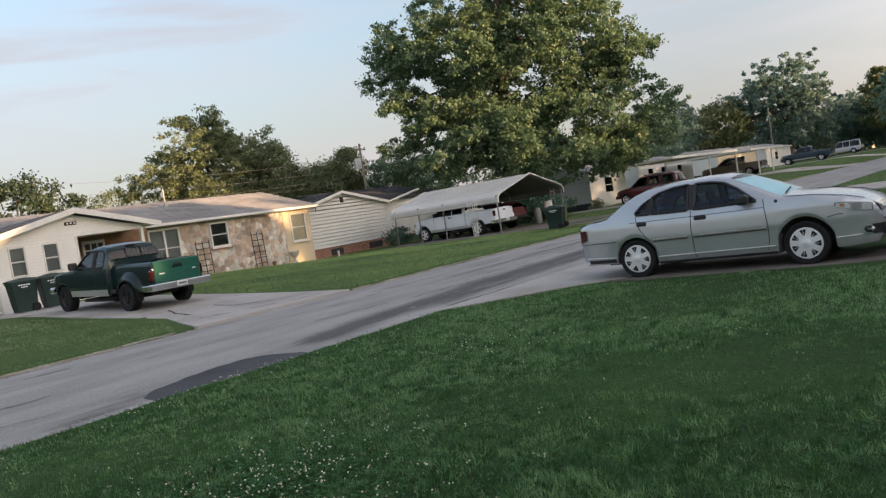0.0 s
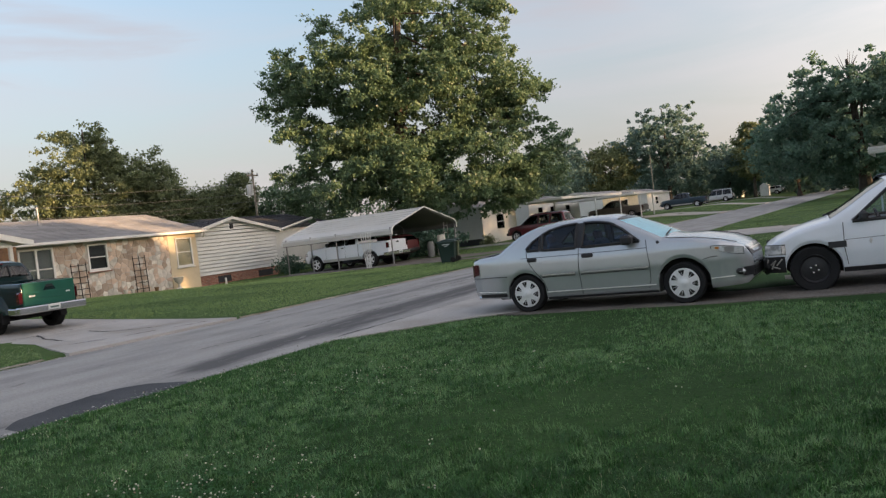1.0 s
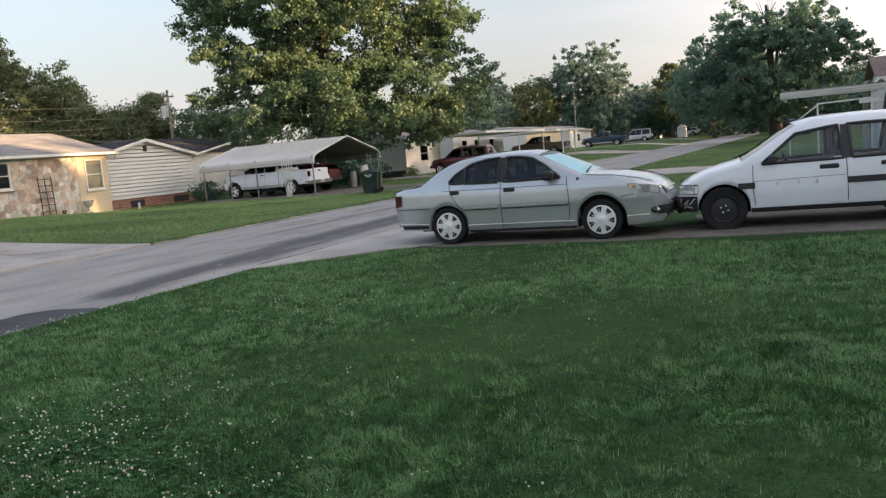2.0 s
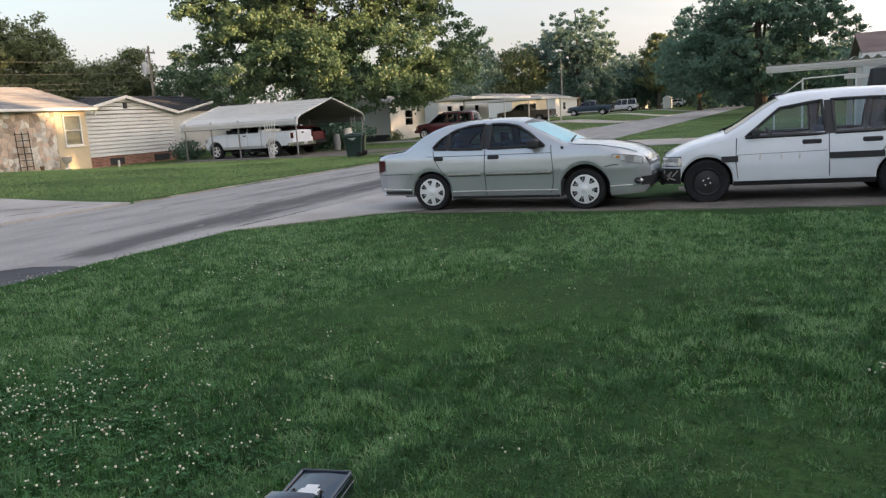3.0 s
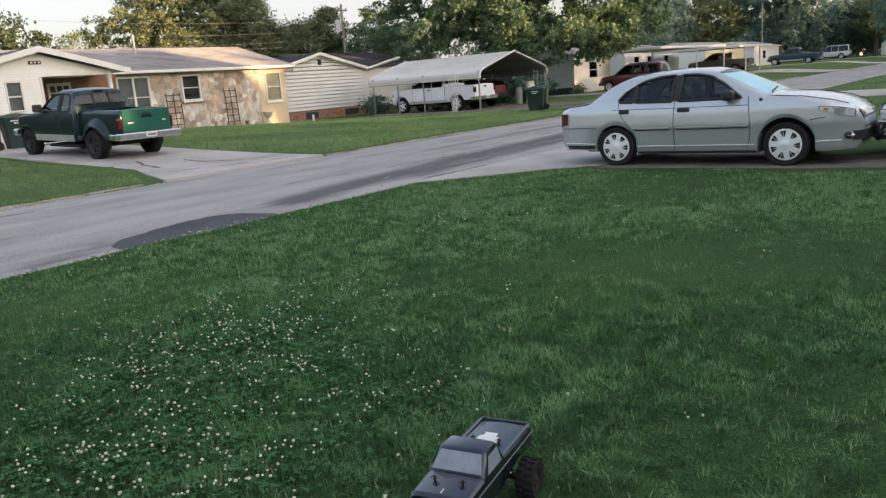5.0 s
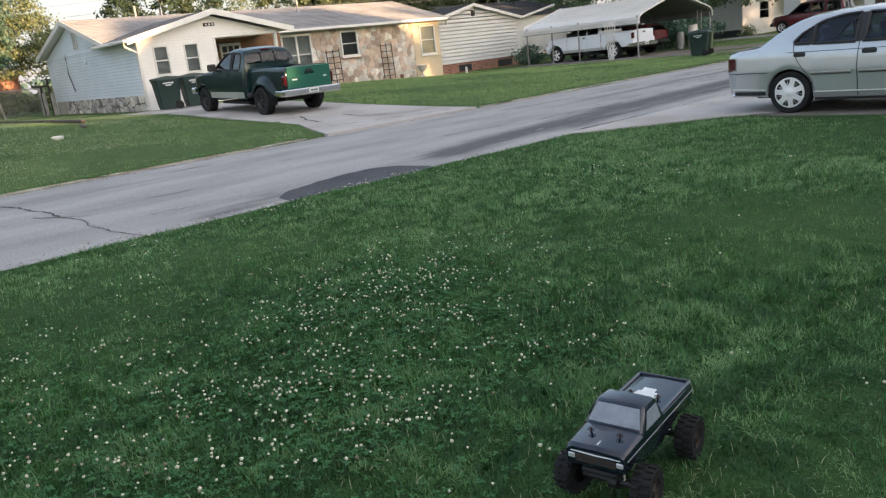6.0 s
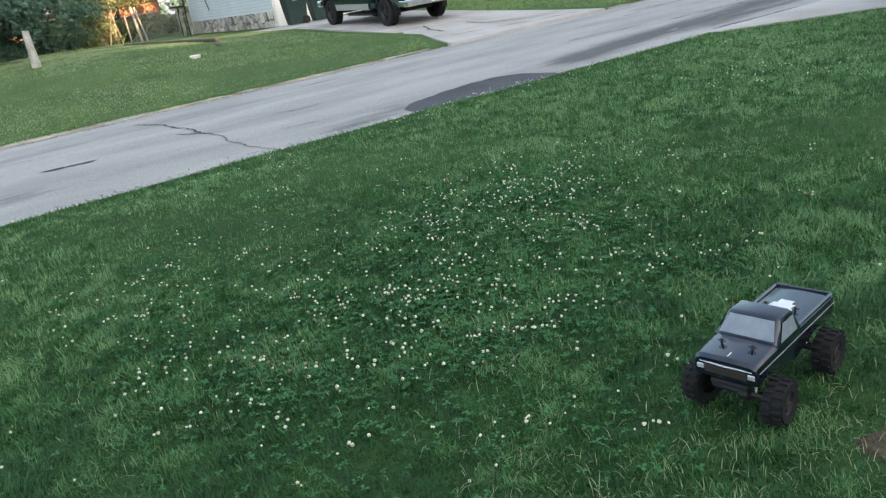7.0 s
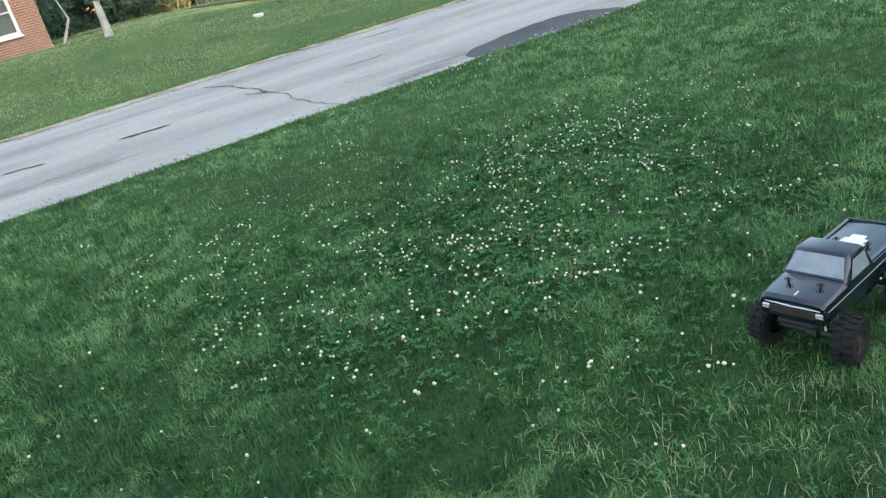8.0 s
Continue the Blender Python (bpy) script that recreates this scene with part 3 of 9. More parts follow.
solo("driveway", drape([(-7.85, 9.2, 14.6), (-7.0, 10.2, 14.1), (-6.3, 11.1, 13.9), (-5.6, 11.5, 13.8)], 0.018), CONCRETE, pose(0, 0, 0), "broken pale concrete apron joining the street", "driveway", kind="structure")
solo("driveway", drape([(-6.5, 11.5, 14.2), (-5.4, 11.15, 14.3), (-3.0, 11.2, 14.3), (0.0, 11.55, 14.6), (5.0, 11.7, 14.8)], 0.012), DIRT, pose(0, 0, 0), "oily bare dirt drive under the parked cars", "driveway", kind="structure")
solo("driveway", drape([(-7.85, 28.6, 34.6), (-6.6, 29.2, 33.8), (6.0, 29.2, 33.8)], 0.02), CONCRETE, pose(0, 0, 0), "pale concrete driveway of the next house", "driveway", kind="structure")
for ya, yb in ((46.5, 50.5), (70.0, 75.5), (95.0, 100.0), (122.0, 128.0)):
    solo("driveway", drape([(-13.9, ya, yb), (-27.0, ya, yb)], 0.02), CONCRETE, pose(0, 0, 0), "pale concrete driveway across the street", "driveway", kind="structure")
solo("driveway", drape([(-13.9, 30.5, 36.5), (-17.0, 31.2, 37.0), (-30.0, 31.2, 37.6)], 0.015), DIRT, pose(0, 0, 0), "worn dirt drive under the carport", "driveway", kind="structure")

r = random.Random(14)
for ya, yb in ((-4, 8.7), (13.5, 30.4), (36.8, 60)):
    solo("dirt_edge", Shape().grid([[(ROAD_FAR + 0.03 + 0.06 * math.sin(y * 1.3) + r.uniform(-0.07, 0.07), y, -0.024), (ROAD_FAR - 0.05, y, -0.014), (ROAD_FAR - 0.08 - 0.03 * math.sin(y * 0.7 + 1) + r.uniform(-0.05, 0.05), y, gz(ROAD_FAR - 0.25, y) + 0.006)] for y in np.arange(ya, yb, 0.25)]), TAN_DIRT, pose(0, 0, 0), "tan dirt edge between the street and the lawns", "verge", kind="structure")
# loose gravel along the lawn's edge
r = np.random.default_rng(5)
n = 4200
px = np.where(r.random(n) < 0.72, ROAD_NEAR + 0.06 - np.abs(r.normal(0.03, 0.17, n)), ROAD_FAR + np.abs(r.normal(0.05, 0.1, n)))
py = np.where(r.random(n) < 0.6, r.uniform(-1.5, 9.5, n), r.uniform(9.5, 26, n))
pz = np.interp(px, [-14.0, -13.2, -10.9, -8.6, -7.8], [-0.035, -0.02, 0.015, -0.02, -0.035])
size = r.uniform(0.006, 0.02, n)
octa = np.array([(1, 0, 0), (-1, 0, 0), (0, 1, 0), (0, -1, 0), (0, 0, 0.7), (0, 0, -0.5)])
pebbles = (octa[None] * size[:, None, None] * r.uniform(0.7, 1.3, (n, 6, 1)) + np.stack([px, py, pz + 0.004], 1)[:, None]).reshape(-1, 3)
tri = np.array([(0, 2, 4), (2, 1, 4), (1, 3, 4), (3, 0, 4), (2, 0, 5), (1, 2, 5), (3, 1, 5), (0, 3, 5)])
loops = (tri[None] + 6 * np.arange(n)[:, None, None]).reshape(-1)
tagged(new("gravel", mesh_of("gravel", pebbles, np.full(8 * n, 3), loops, GRAVEL)), "loose pale gravel along the street edges", "gravel", kind="stuff")


# ---- vehicles ----
def lerp(x, pts):
    return float(np.interp(x, [p[0] for p in pts], [p[1] for p in pts]))


def wheel_parts(parent, x, y, r, w, style, outward, material=None):
    """A wheel of tyre and rim, with its outer face to the given side."""
    ob = new("wheel")
    ob.parent = parent
    ob.location = (x, y, r)
    k = 1 if outward > 0 else -1
    rim = r * (0.73 if style == "cover" else 0.66 if style != "truck" else 0.58)
    half = w / 2
    tyre = Shape().lathe([(rim * 0.96, -half * 0.9 * k), (r * 0.93, -half * k), (r * 0.995, -half * 0.75 * k), (r, 0), (r * 0.995, half * 0.75 * k), (r * 0.93, half * k), (rim, half * 0.92 * k), (rim * 0.97, half * 0.6 * k)], 36)
    if style in ("truck", "steel"):
        tread = Shape()
        for q in range(28):
            a = 2 * math.pi * q / 28
            tread.box((-0.022, -half * 0.8, r * 0.985), (0.022, half * 0.8, r * 1.012), 0.0, Matrix.Rotation(a, 4, "Y"))
        part("tread", tread, RUBBER, ob, kind="stuff")
    part("tyre", tyre, RUBBER, ob, smooth=True)
    face = Shape()
    o = half * k
    if style == "cover":
        face.lathe([(rim * 0.99, o * 0.85), (rim * 0.98, o * 1.0), (rim * 0.90, o * 1.03), (rim * 0.72, o * 1.02), (rim * 0.42, o * 1.08), (rim * 0.25, o * 1.09), (rim * 0.22, o * 1.13), (0.001, o * 1.15)], 42)
        part("wheel_cover", face, ALLOY, ob, "silver seven-spoked wheel cover", True)
        for q in range(7):
            m = Matrix.Rotation(2 * math.pi * (q + 0.5) / 7 + 0.3, 4, "Y")
            cut = [(-0.045, 0.50), (0.045, 0.50), (0.12, 0.66), (0.20, 0.84), (0.09, 0.875), (-0.09, 0.875), (-0.20, 0.84), (-0.12, 0.66)]
            slot = Shape().add([m @ Vector((a * rim, o * (1.075 - 0.02 * d), b * rim)) for d in (0, 3) for a, b in cut], [tuple(range(8)), tuple(range(8, 16))] + [(e, (e + 1) % 8, 8 + (e + 1) % 8, 8 + e) for e in range(8)])
            part("vent_slot", slot, UNDER, ob)
            rib = Shape().tube([m @ Vector((0, o * 1.07, 0.52 * rim)), m @ Vector((0, o * 1.04, 0.86 * rim))], rim * 0.02, 4)
            part("slot_rib", rib, ALLOY, ob)
    elif style == "steel":
        face.lathe([(rim * 0.99, o * 0.8), (rim * 0.93, o * 0.9), (rim * 0.80, o * 0.55), (rim * 0.55, o * 0.62), (rim * 0.34, o * 0.75), (rim * 0.22, o * 0.75), (0.001, o * 0.72)], 32)
        part("rim", face, BLACK_PLASTIC, ob, "bare black steel rim", True)
        for q in range(4):
            a = 2 * math.pi * q / 4 + 0.4
            nut = Shape().lathe([(0.014, o * 0.7), (0.014, o * 0.95), (0.001, o * 0.97)], 6, Matrix.Translation((0.052 * math.cos(a), 0, 0.052 * math.sin(a))))
            part("wheel_nut", nut, CHROME, ob)
    else:
        face.lathe([(rim * 0.99, o * 0.7), (rim * 0.95, o * 0.92), (rim * 0.86, o * 0.7), (rim * 0.80, o * 0.45)], 32)
        face.lathe([(rim * 0.32, o * 0.4), (rim * 0.28, o * 0.78), (0.001, o * 0.8)], 20)
        for q in range(5):
            m = Matrix.Rotation(2 * math.pi * q / 5 + 0.2, 4, "Y")
            face.box((-rim * 0.15, min(o * 0.4, o * 0.68), rim * 0.2), (rim * 0.15, max(o * 0.4, o * 0.68), rim * 0.9), 0.01, m)
        part("rim", face, material or ALLOY, ob, "", True)
    hub = Shape().lathe([(rim * 0.98, o * 0.3), (0.001, o * 0.3)], 24)
    part("brake_drum", hub, UNDER, ob)
    return ob


def vehicle(name, m, spec, label, category, group=""):
    """A road vehicle, +x ahead, shaped by its side outline (top), its plan (wide) and its wheels."""
    root = thing(name, m, label, category, group)
    top, wide, sill = spec["top"], spec["wide"], spec["sill"]
    belt, tumble, step = spec["belt"], spec.get("tumble", 0.32), spec.get("step", 0.05)
    x_lo, x_hi = top[0][0], top[-1][0]
    axles, rad, arch = spec["axles"], spec["r"], spec["arch"]
    arches = arch if isinstance(arch, tuple) else (arch, arch)
    panes, bed = spec["panes"], spec.get("bed")
    side = spec.get("side", [(0.15, 0.90), (0.35, 0.965), (0.58, 1.0), (0.82, 0.985), (1.0, 0.955)])
    zscale = belt[0][1] if isinstance(belt, list) else belt
    belt_at = (lambda x: lerp(x, belt)) if isinstance(belt, list) else (lambda x: belt)

    def half(x, z):
        w, b = lerp(x, wide), belt_at(x)
        if z <= b:
            return w * lerp(z / b, side)
        return w * side[-1][1] - tumble * (z - b) - 0.25 * (z - b) ** 2

    def low(x):
        z = lerp(x, sill)
        for a, w_arch in zip(axles, arches):
            if abs(x - a) < w_arch:
                z = max(z, rad + math.sqrt(w_arch * w_arch - (x - a) ** 2))
        return min(z, lerp(x, top) - 0.08)

    xs = set(np.arange(x_lo, x_hi, step)) | {x_hi} | {p[0] for p in top}
    for a, w_arch in zip(axles, arches):
        xs |= {a + w_arch * math.cos(t) for t in np.linspace(0, math.pi, 15)}
    if bed:
        xs |= {bed[0], bed[0] + 0.005, bed[1], bed[1] - 0.005}
    for pane in panes:
        xs |= {p[0] for p in pane}
    xs = sorted(xs)
    xs = [x for q, x in enumerate(xs) if q == 0 or x - xs[q - 1] > 0.002]
    fr = list(np.linspace(0, 0.9, 15 if step > 0.045 else 20)) + [0.95, 0.985, 1.0]
    nt = 5
    rows, info = [], []
    for x in xs:
        zb, zt = low(x), lerp(x, top)
        rc = min(0.07, 0.3 * (zt - zb))
        line = []
        for f in fr:
            z = zb + (zt - zb) * f
            y = half(x, z)
            up = z - (zt - rc)
            if up > 0:
                y -= rc - math.sqrt(max(rc * rc - up * up, 0))
            up = zb + rc * 0.6 - z
            if up > 0:
                y -= 0.5 * up
            line.append((y, z))
        ye, over = line[-1][0], []
        inside = bed and bed[0] < x < bed[1]
        for q in range(1, nt + 1):
            y = ye * (1 - q / nt)
            if inside:
                y = (ye - 0.07, ye - 0.075, ye * 0.6, ye * 0.3, 0)[q - 1]
                over.append((y, zt if q == 1 else zt - bed[2]))
            else:
                over.append((y, zt + 0.035 * (1 - (y / max(ye, 0.01)) ** 2)))
        rows.append([(x, -y, z) for y, z in line + over] + [(x, y, z) for y, z in (line + over)[-2::-1]])

    def in_pane(x, z):
        for p in panes:
            hit = False
            for (xa, za), (xb, zb) in zip(p, p[1:] + p[:1]):
                if (za > z) != (zb > z) and x < (xb - xa) * (z - za) / (zb - za) + xa:
                    hit = not hit
            if hit:
                return True
        return False

    body = Shape()
    w = len(rows[0])
    body.v = [p for row in rows for p in row]
    nf = len(fr)
    screens = spec.get("screens", [])
    for q in range(len(rows) - 1):
        for s in range(w - 1):
            c = [rows[q][s], rows[q][s + 1], rows[q + 1][s + 1], rows[q + 1][s]]
            cx, cy, cz = (sum(p[k] for p in c) / 4 for k in range(3))
            on_side = s < nf - 1 or s > w - nf - 1
            if on_side and in_pane(cx, cz):
                continue
            if not on_side and any(a < cx < b and abs(cy) < 0.9 * half(cx, cz) for a, b in screens):
                continue
            body.f.append((q * w + s, q * w + s + 1, (q + 1) * w + s + 1, (q + 1) * w + s))
        body.f.append((q * w, (q + 1) * w, (q + 1) * w + w - 1, q * w + w - 1))
    body.f.append(tuple(range(w)))
    body.f.append(tuple((len(rows) - 1) * w + s for s in range(w)))
    part("body", body, spec["paint"], root, spec.get("body_label", ""), True)

    for a, w_arch in zip(axles, arches):
        inner = lerp(a, wide) - spec["tyre"] - 0.06
        part("wheel_well", Shape().box((a - w_arch, -inner, 0.9 * rad), (a + w_arch, inner, rad + w_arch - 0.015), 0.03), UNDER, root)
    glass_m = spec.get("glass", CAR_GLASS)
    for pane in panes:
        px = sorted({p[0] for p in pane} | set(np.arange(min(p[0] for p in pane), max(p[0] for p in pane), 0.08)))

        def span(x):
            zs = []
            for (xa, za), (xb, zb) in zip(pane, pane[1:] + pane[:1]):
                if min(xa, xb) - 1e-6 <= x <= max(xa, xb) + 1e-6:
                    zs += [za, zb] if abs(xb - xa) < 1e-6 else [za + (zb - za) * (x - xa) / (xb - xa)]
            return min(zs), max(zs)

        for sgn in (-1, 1):
            g = Shape().grid([[(x, sgn * (half(x, za + (zb - za) * t) - 0.008), za + (zb - za) * t) for t in (0, 0.35, 0.7, 1)] for x in px for za, zb in [span(x)]])
            window = part("side_window", g, glass_m, root, "", True)
            edge = []
            for (xa, za), (xb, zb) in zip(pane, pane[1:] + pane[:1]):
                n = max(1, int(math.dist((xa, za), (xb, zb)) / 0.12))
                edge += [(xa + (xb - xa) * t / n, za + (zb - za) * t / n) for t in range(n)]
            loop = [(x, sgn * (half(x, z) + 0.002), z) for x, z in edge + edge[:1]]
            part("window_seal", Shape().tube(loop, 0.024 if step <= 0.05 else 0.03, 5, False), BLACK_PLASTIC, window)
    for q, (a, b) in enumerate(screens):
        line = np.linspace(a, b, 8)
        g = Shape().grid([[(x, t * 0.93 * half(x, lerp(x, top)), lerp(x, top) + 0.03 * (1 - t * t)) for t in np.linspace(-1, 1, 9)] for x in line])
        part("windscreen" if q == 0 else "rear_window", g, spec.get("screen_glass", glass_m), root, "", True)
    for a in axles:
        for sgn in (-1, 1):
            wheel_parts(root, a, sgn * (spec.get("track", lerp(a, wide) * 0.97) - spec["tyre"] / 2), rad, spec["tyre"], spec["style"], sgn, spec.get("rim_paint"))
    for piece, shape_fn, material, lab in spec.get("extras", []):
        made = shape_fn(half)
        for one in made if isinstance(made, list) else [made]:
            part(piece, one, material, root, lab, True)
    # floor, dash and seats
    if spec.get("cabin"):
        c0, c1, cz = spec["cabin"]
        hw = half((c0 + c1) / 2, 0.5) - 0.12
        part("floor_pan", Shape().box((c0 - 0.1, -hw, 0.28), (c1 + 0.1, hw, 0.36), 0.02), UNDER, root)
        part("dashboard", Shape().box((c1 - 0.25, -hw, 0.5), (c1 + 0.12, hw, cz), 0.06), BLACK_PLASTIC, root)
        for x in spec["seats"]:
            for sgn in (-1, 1):
                s = Shape().box((x - 0.22, sgn * 0.36 - 0.24, 0.36), (x + 0.28, sgn * 0.36 + 0.24, 0.58), 0.06)
                s.box((-0.07, -0.24, 0), (0.07, 0.24, 0.56), 0.06, pose(x - 0.26, sgn * 0.36, 0.5, 0, -14, 0))
                s.box((-0.05, -0.13, 0), (0.05, 0.13, 0.19), 0.05, pose(x - 0.41, sgn * 0.36, 1.06 if cz > 0.9 else 1.0, 0, -12, 0))
                part("seat", s, SEAT, root, "", True)
        ring = [(c1 - 0.34 + 0.07 * math.sin(t), 0.36 + 0.18 * math.cos(t), cz + 0.0 + 0.17 * math.sin(t)) for t in np.linspace(0, 2 * math.pi, 19)]
        part("steering_wheel", Shape().tube(ring, 0.015, 6, False), BLACK_PLASTIC, root, "", True)
    return root


def strip(x0, x1, z0, z1, out=0.012, sides=(-1, 1), n=8):
    """A band along each flank, following its curve."""
    def make(half):
        xs = np.linspace(x0, x1, n)
        return [Shape().grid([[(x, sgn * (half(x, z0) - 0.004), z0), (x, sgn * (half(x, z0) + out), z0 + 0.004), (x, sgn * (half(x, z1) + out), z1 - 0.004), (x, sgn * (half(x, z1) - 0.004), z1)] for x in xs]) for sgn in sides]
    return make


def seam(points, sgn_list=(-1, 1), r=0.006):
    """A shut line between panels, on each flank."""
    def make(half):
        dense = []
        for (xa, za), (xb, zb) in zip(points, points[1:]):
            dense += [(xa + (xb - xa) * t / 6, za + (zb - za) * t / 6) for t in range(6)]
        dense.append(points[-1])
        return [Shape().tube([(x, sgn * (half(x, z) + 0.0005), z) for x, z in dense], r, 4, False) for sgn in sgn_list]
    return make


def block(a, b, bev=0.02):
    return lambda half: Shape().box(a, b, bev)


def handle(x, z, length=0.17):
    return lambda half: [Shape().box((x - length / 2, sgn * half(x, z) - 0.018, z - 0.032), (x + length / 2, sgn * half(x, z) + 0.022, z + 0.032), 0.015) for sgn in (-1, 1)]


def mirror_at(x, z, size=(0.10, 0.19, 0.13)):
    def make(half):
        made = []
        for sgn in (-1, 1):
            y = sgn * (half(x, z) + size[1] * 0.55)
            made.append(Shape().box((x - size[0] / 2, y - size[1] / 2, z - size[2] / 2), (x + size[0] / 2, y + size[1] / 2, z + size[2] / 2), 0.035))
        return made
    return make


def corner_lamp(x0, x1, z0, z1, sgn, out=0.012, curve=0.0, taper=0.0):
    """A lamp wrapped round a corner of the body, between two stations."""
    def make(half):
        xs = np.linspace(x0, x1, 7)
        return Shape().grid([[(x, sgn * (half(x, z) + out), z) for z in np.linspace(z0 + curve * (x - x0) + taper * (z1 - z0) * (1 - (x - x0) / (x1 - x0)) ** 1.5, z1 - 0.5 * taper * (z1 - z0) * ((x - x0) / (x1 - x0)) ** 2, 4)] for x in xs])
    return make


def under_box(x0, x1, w, z0, z1):
    return ("chassis", block((x0, -w, z0), (x1, w, z1), 0.03), UNDER, "")


def sedan_front(wide_, z0, z1, out):
    """A panel wrapped round the sedan's nose, between two heights."""
    def make(half):
        ys_ = np.linspace(-wide_, wide_, 15)
        nose = lambda y, z: min(float(np.interp(abs(y), [0.0, 0.46, 0.56, 0.69], [2.19, 2.185, 2.14, 2.03])), float(np.interp(z, [0.30, 0.50, 0.63, 0.735, 0.81], [2.185, 2.185, 2.165, 2.10, 1.98])))
        return Shape().grid([[(nose(y, z) + out, y, z) for y in ys_] for z in np.linspace(z0, z1, 5)])
    return make


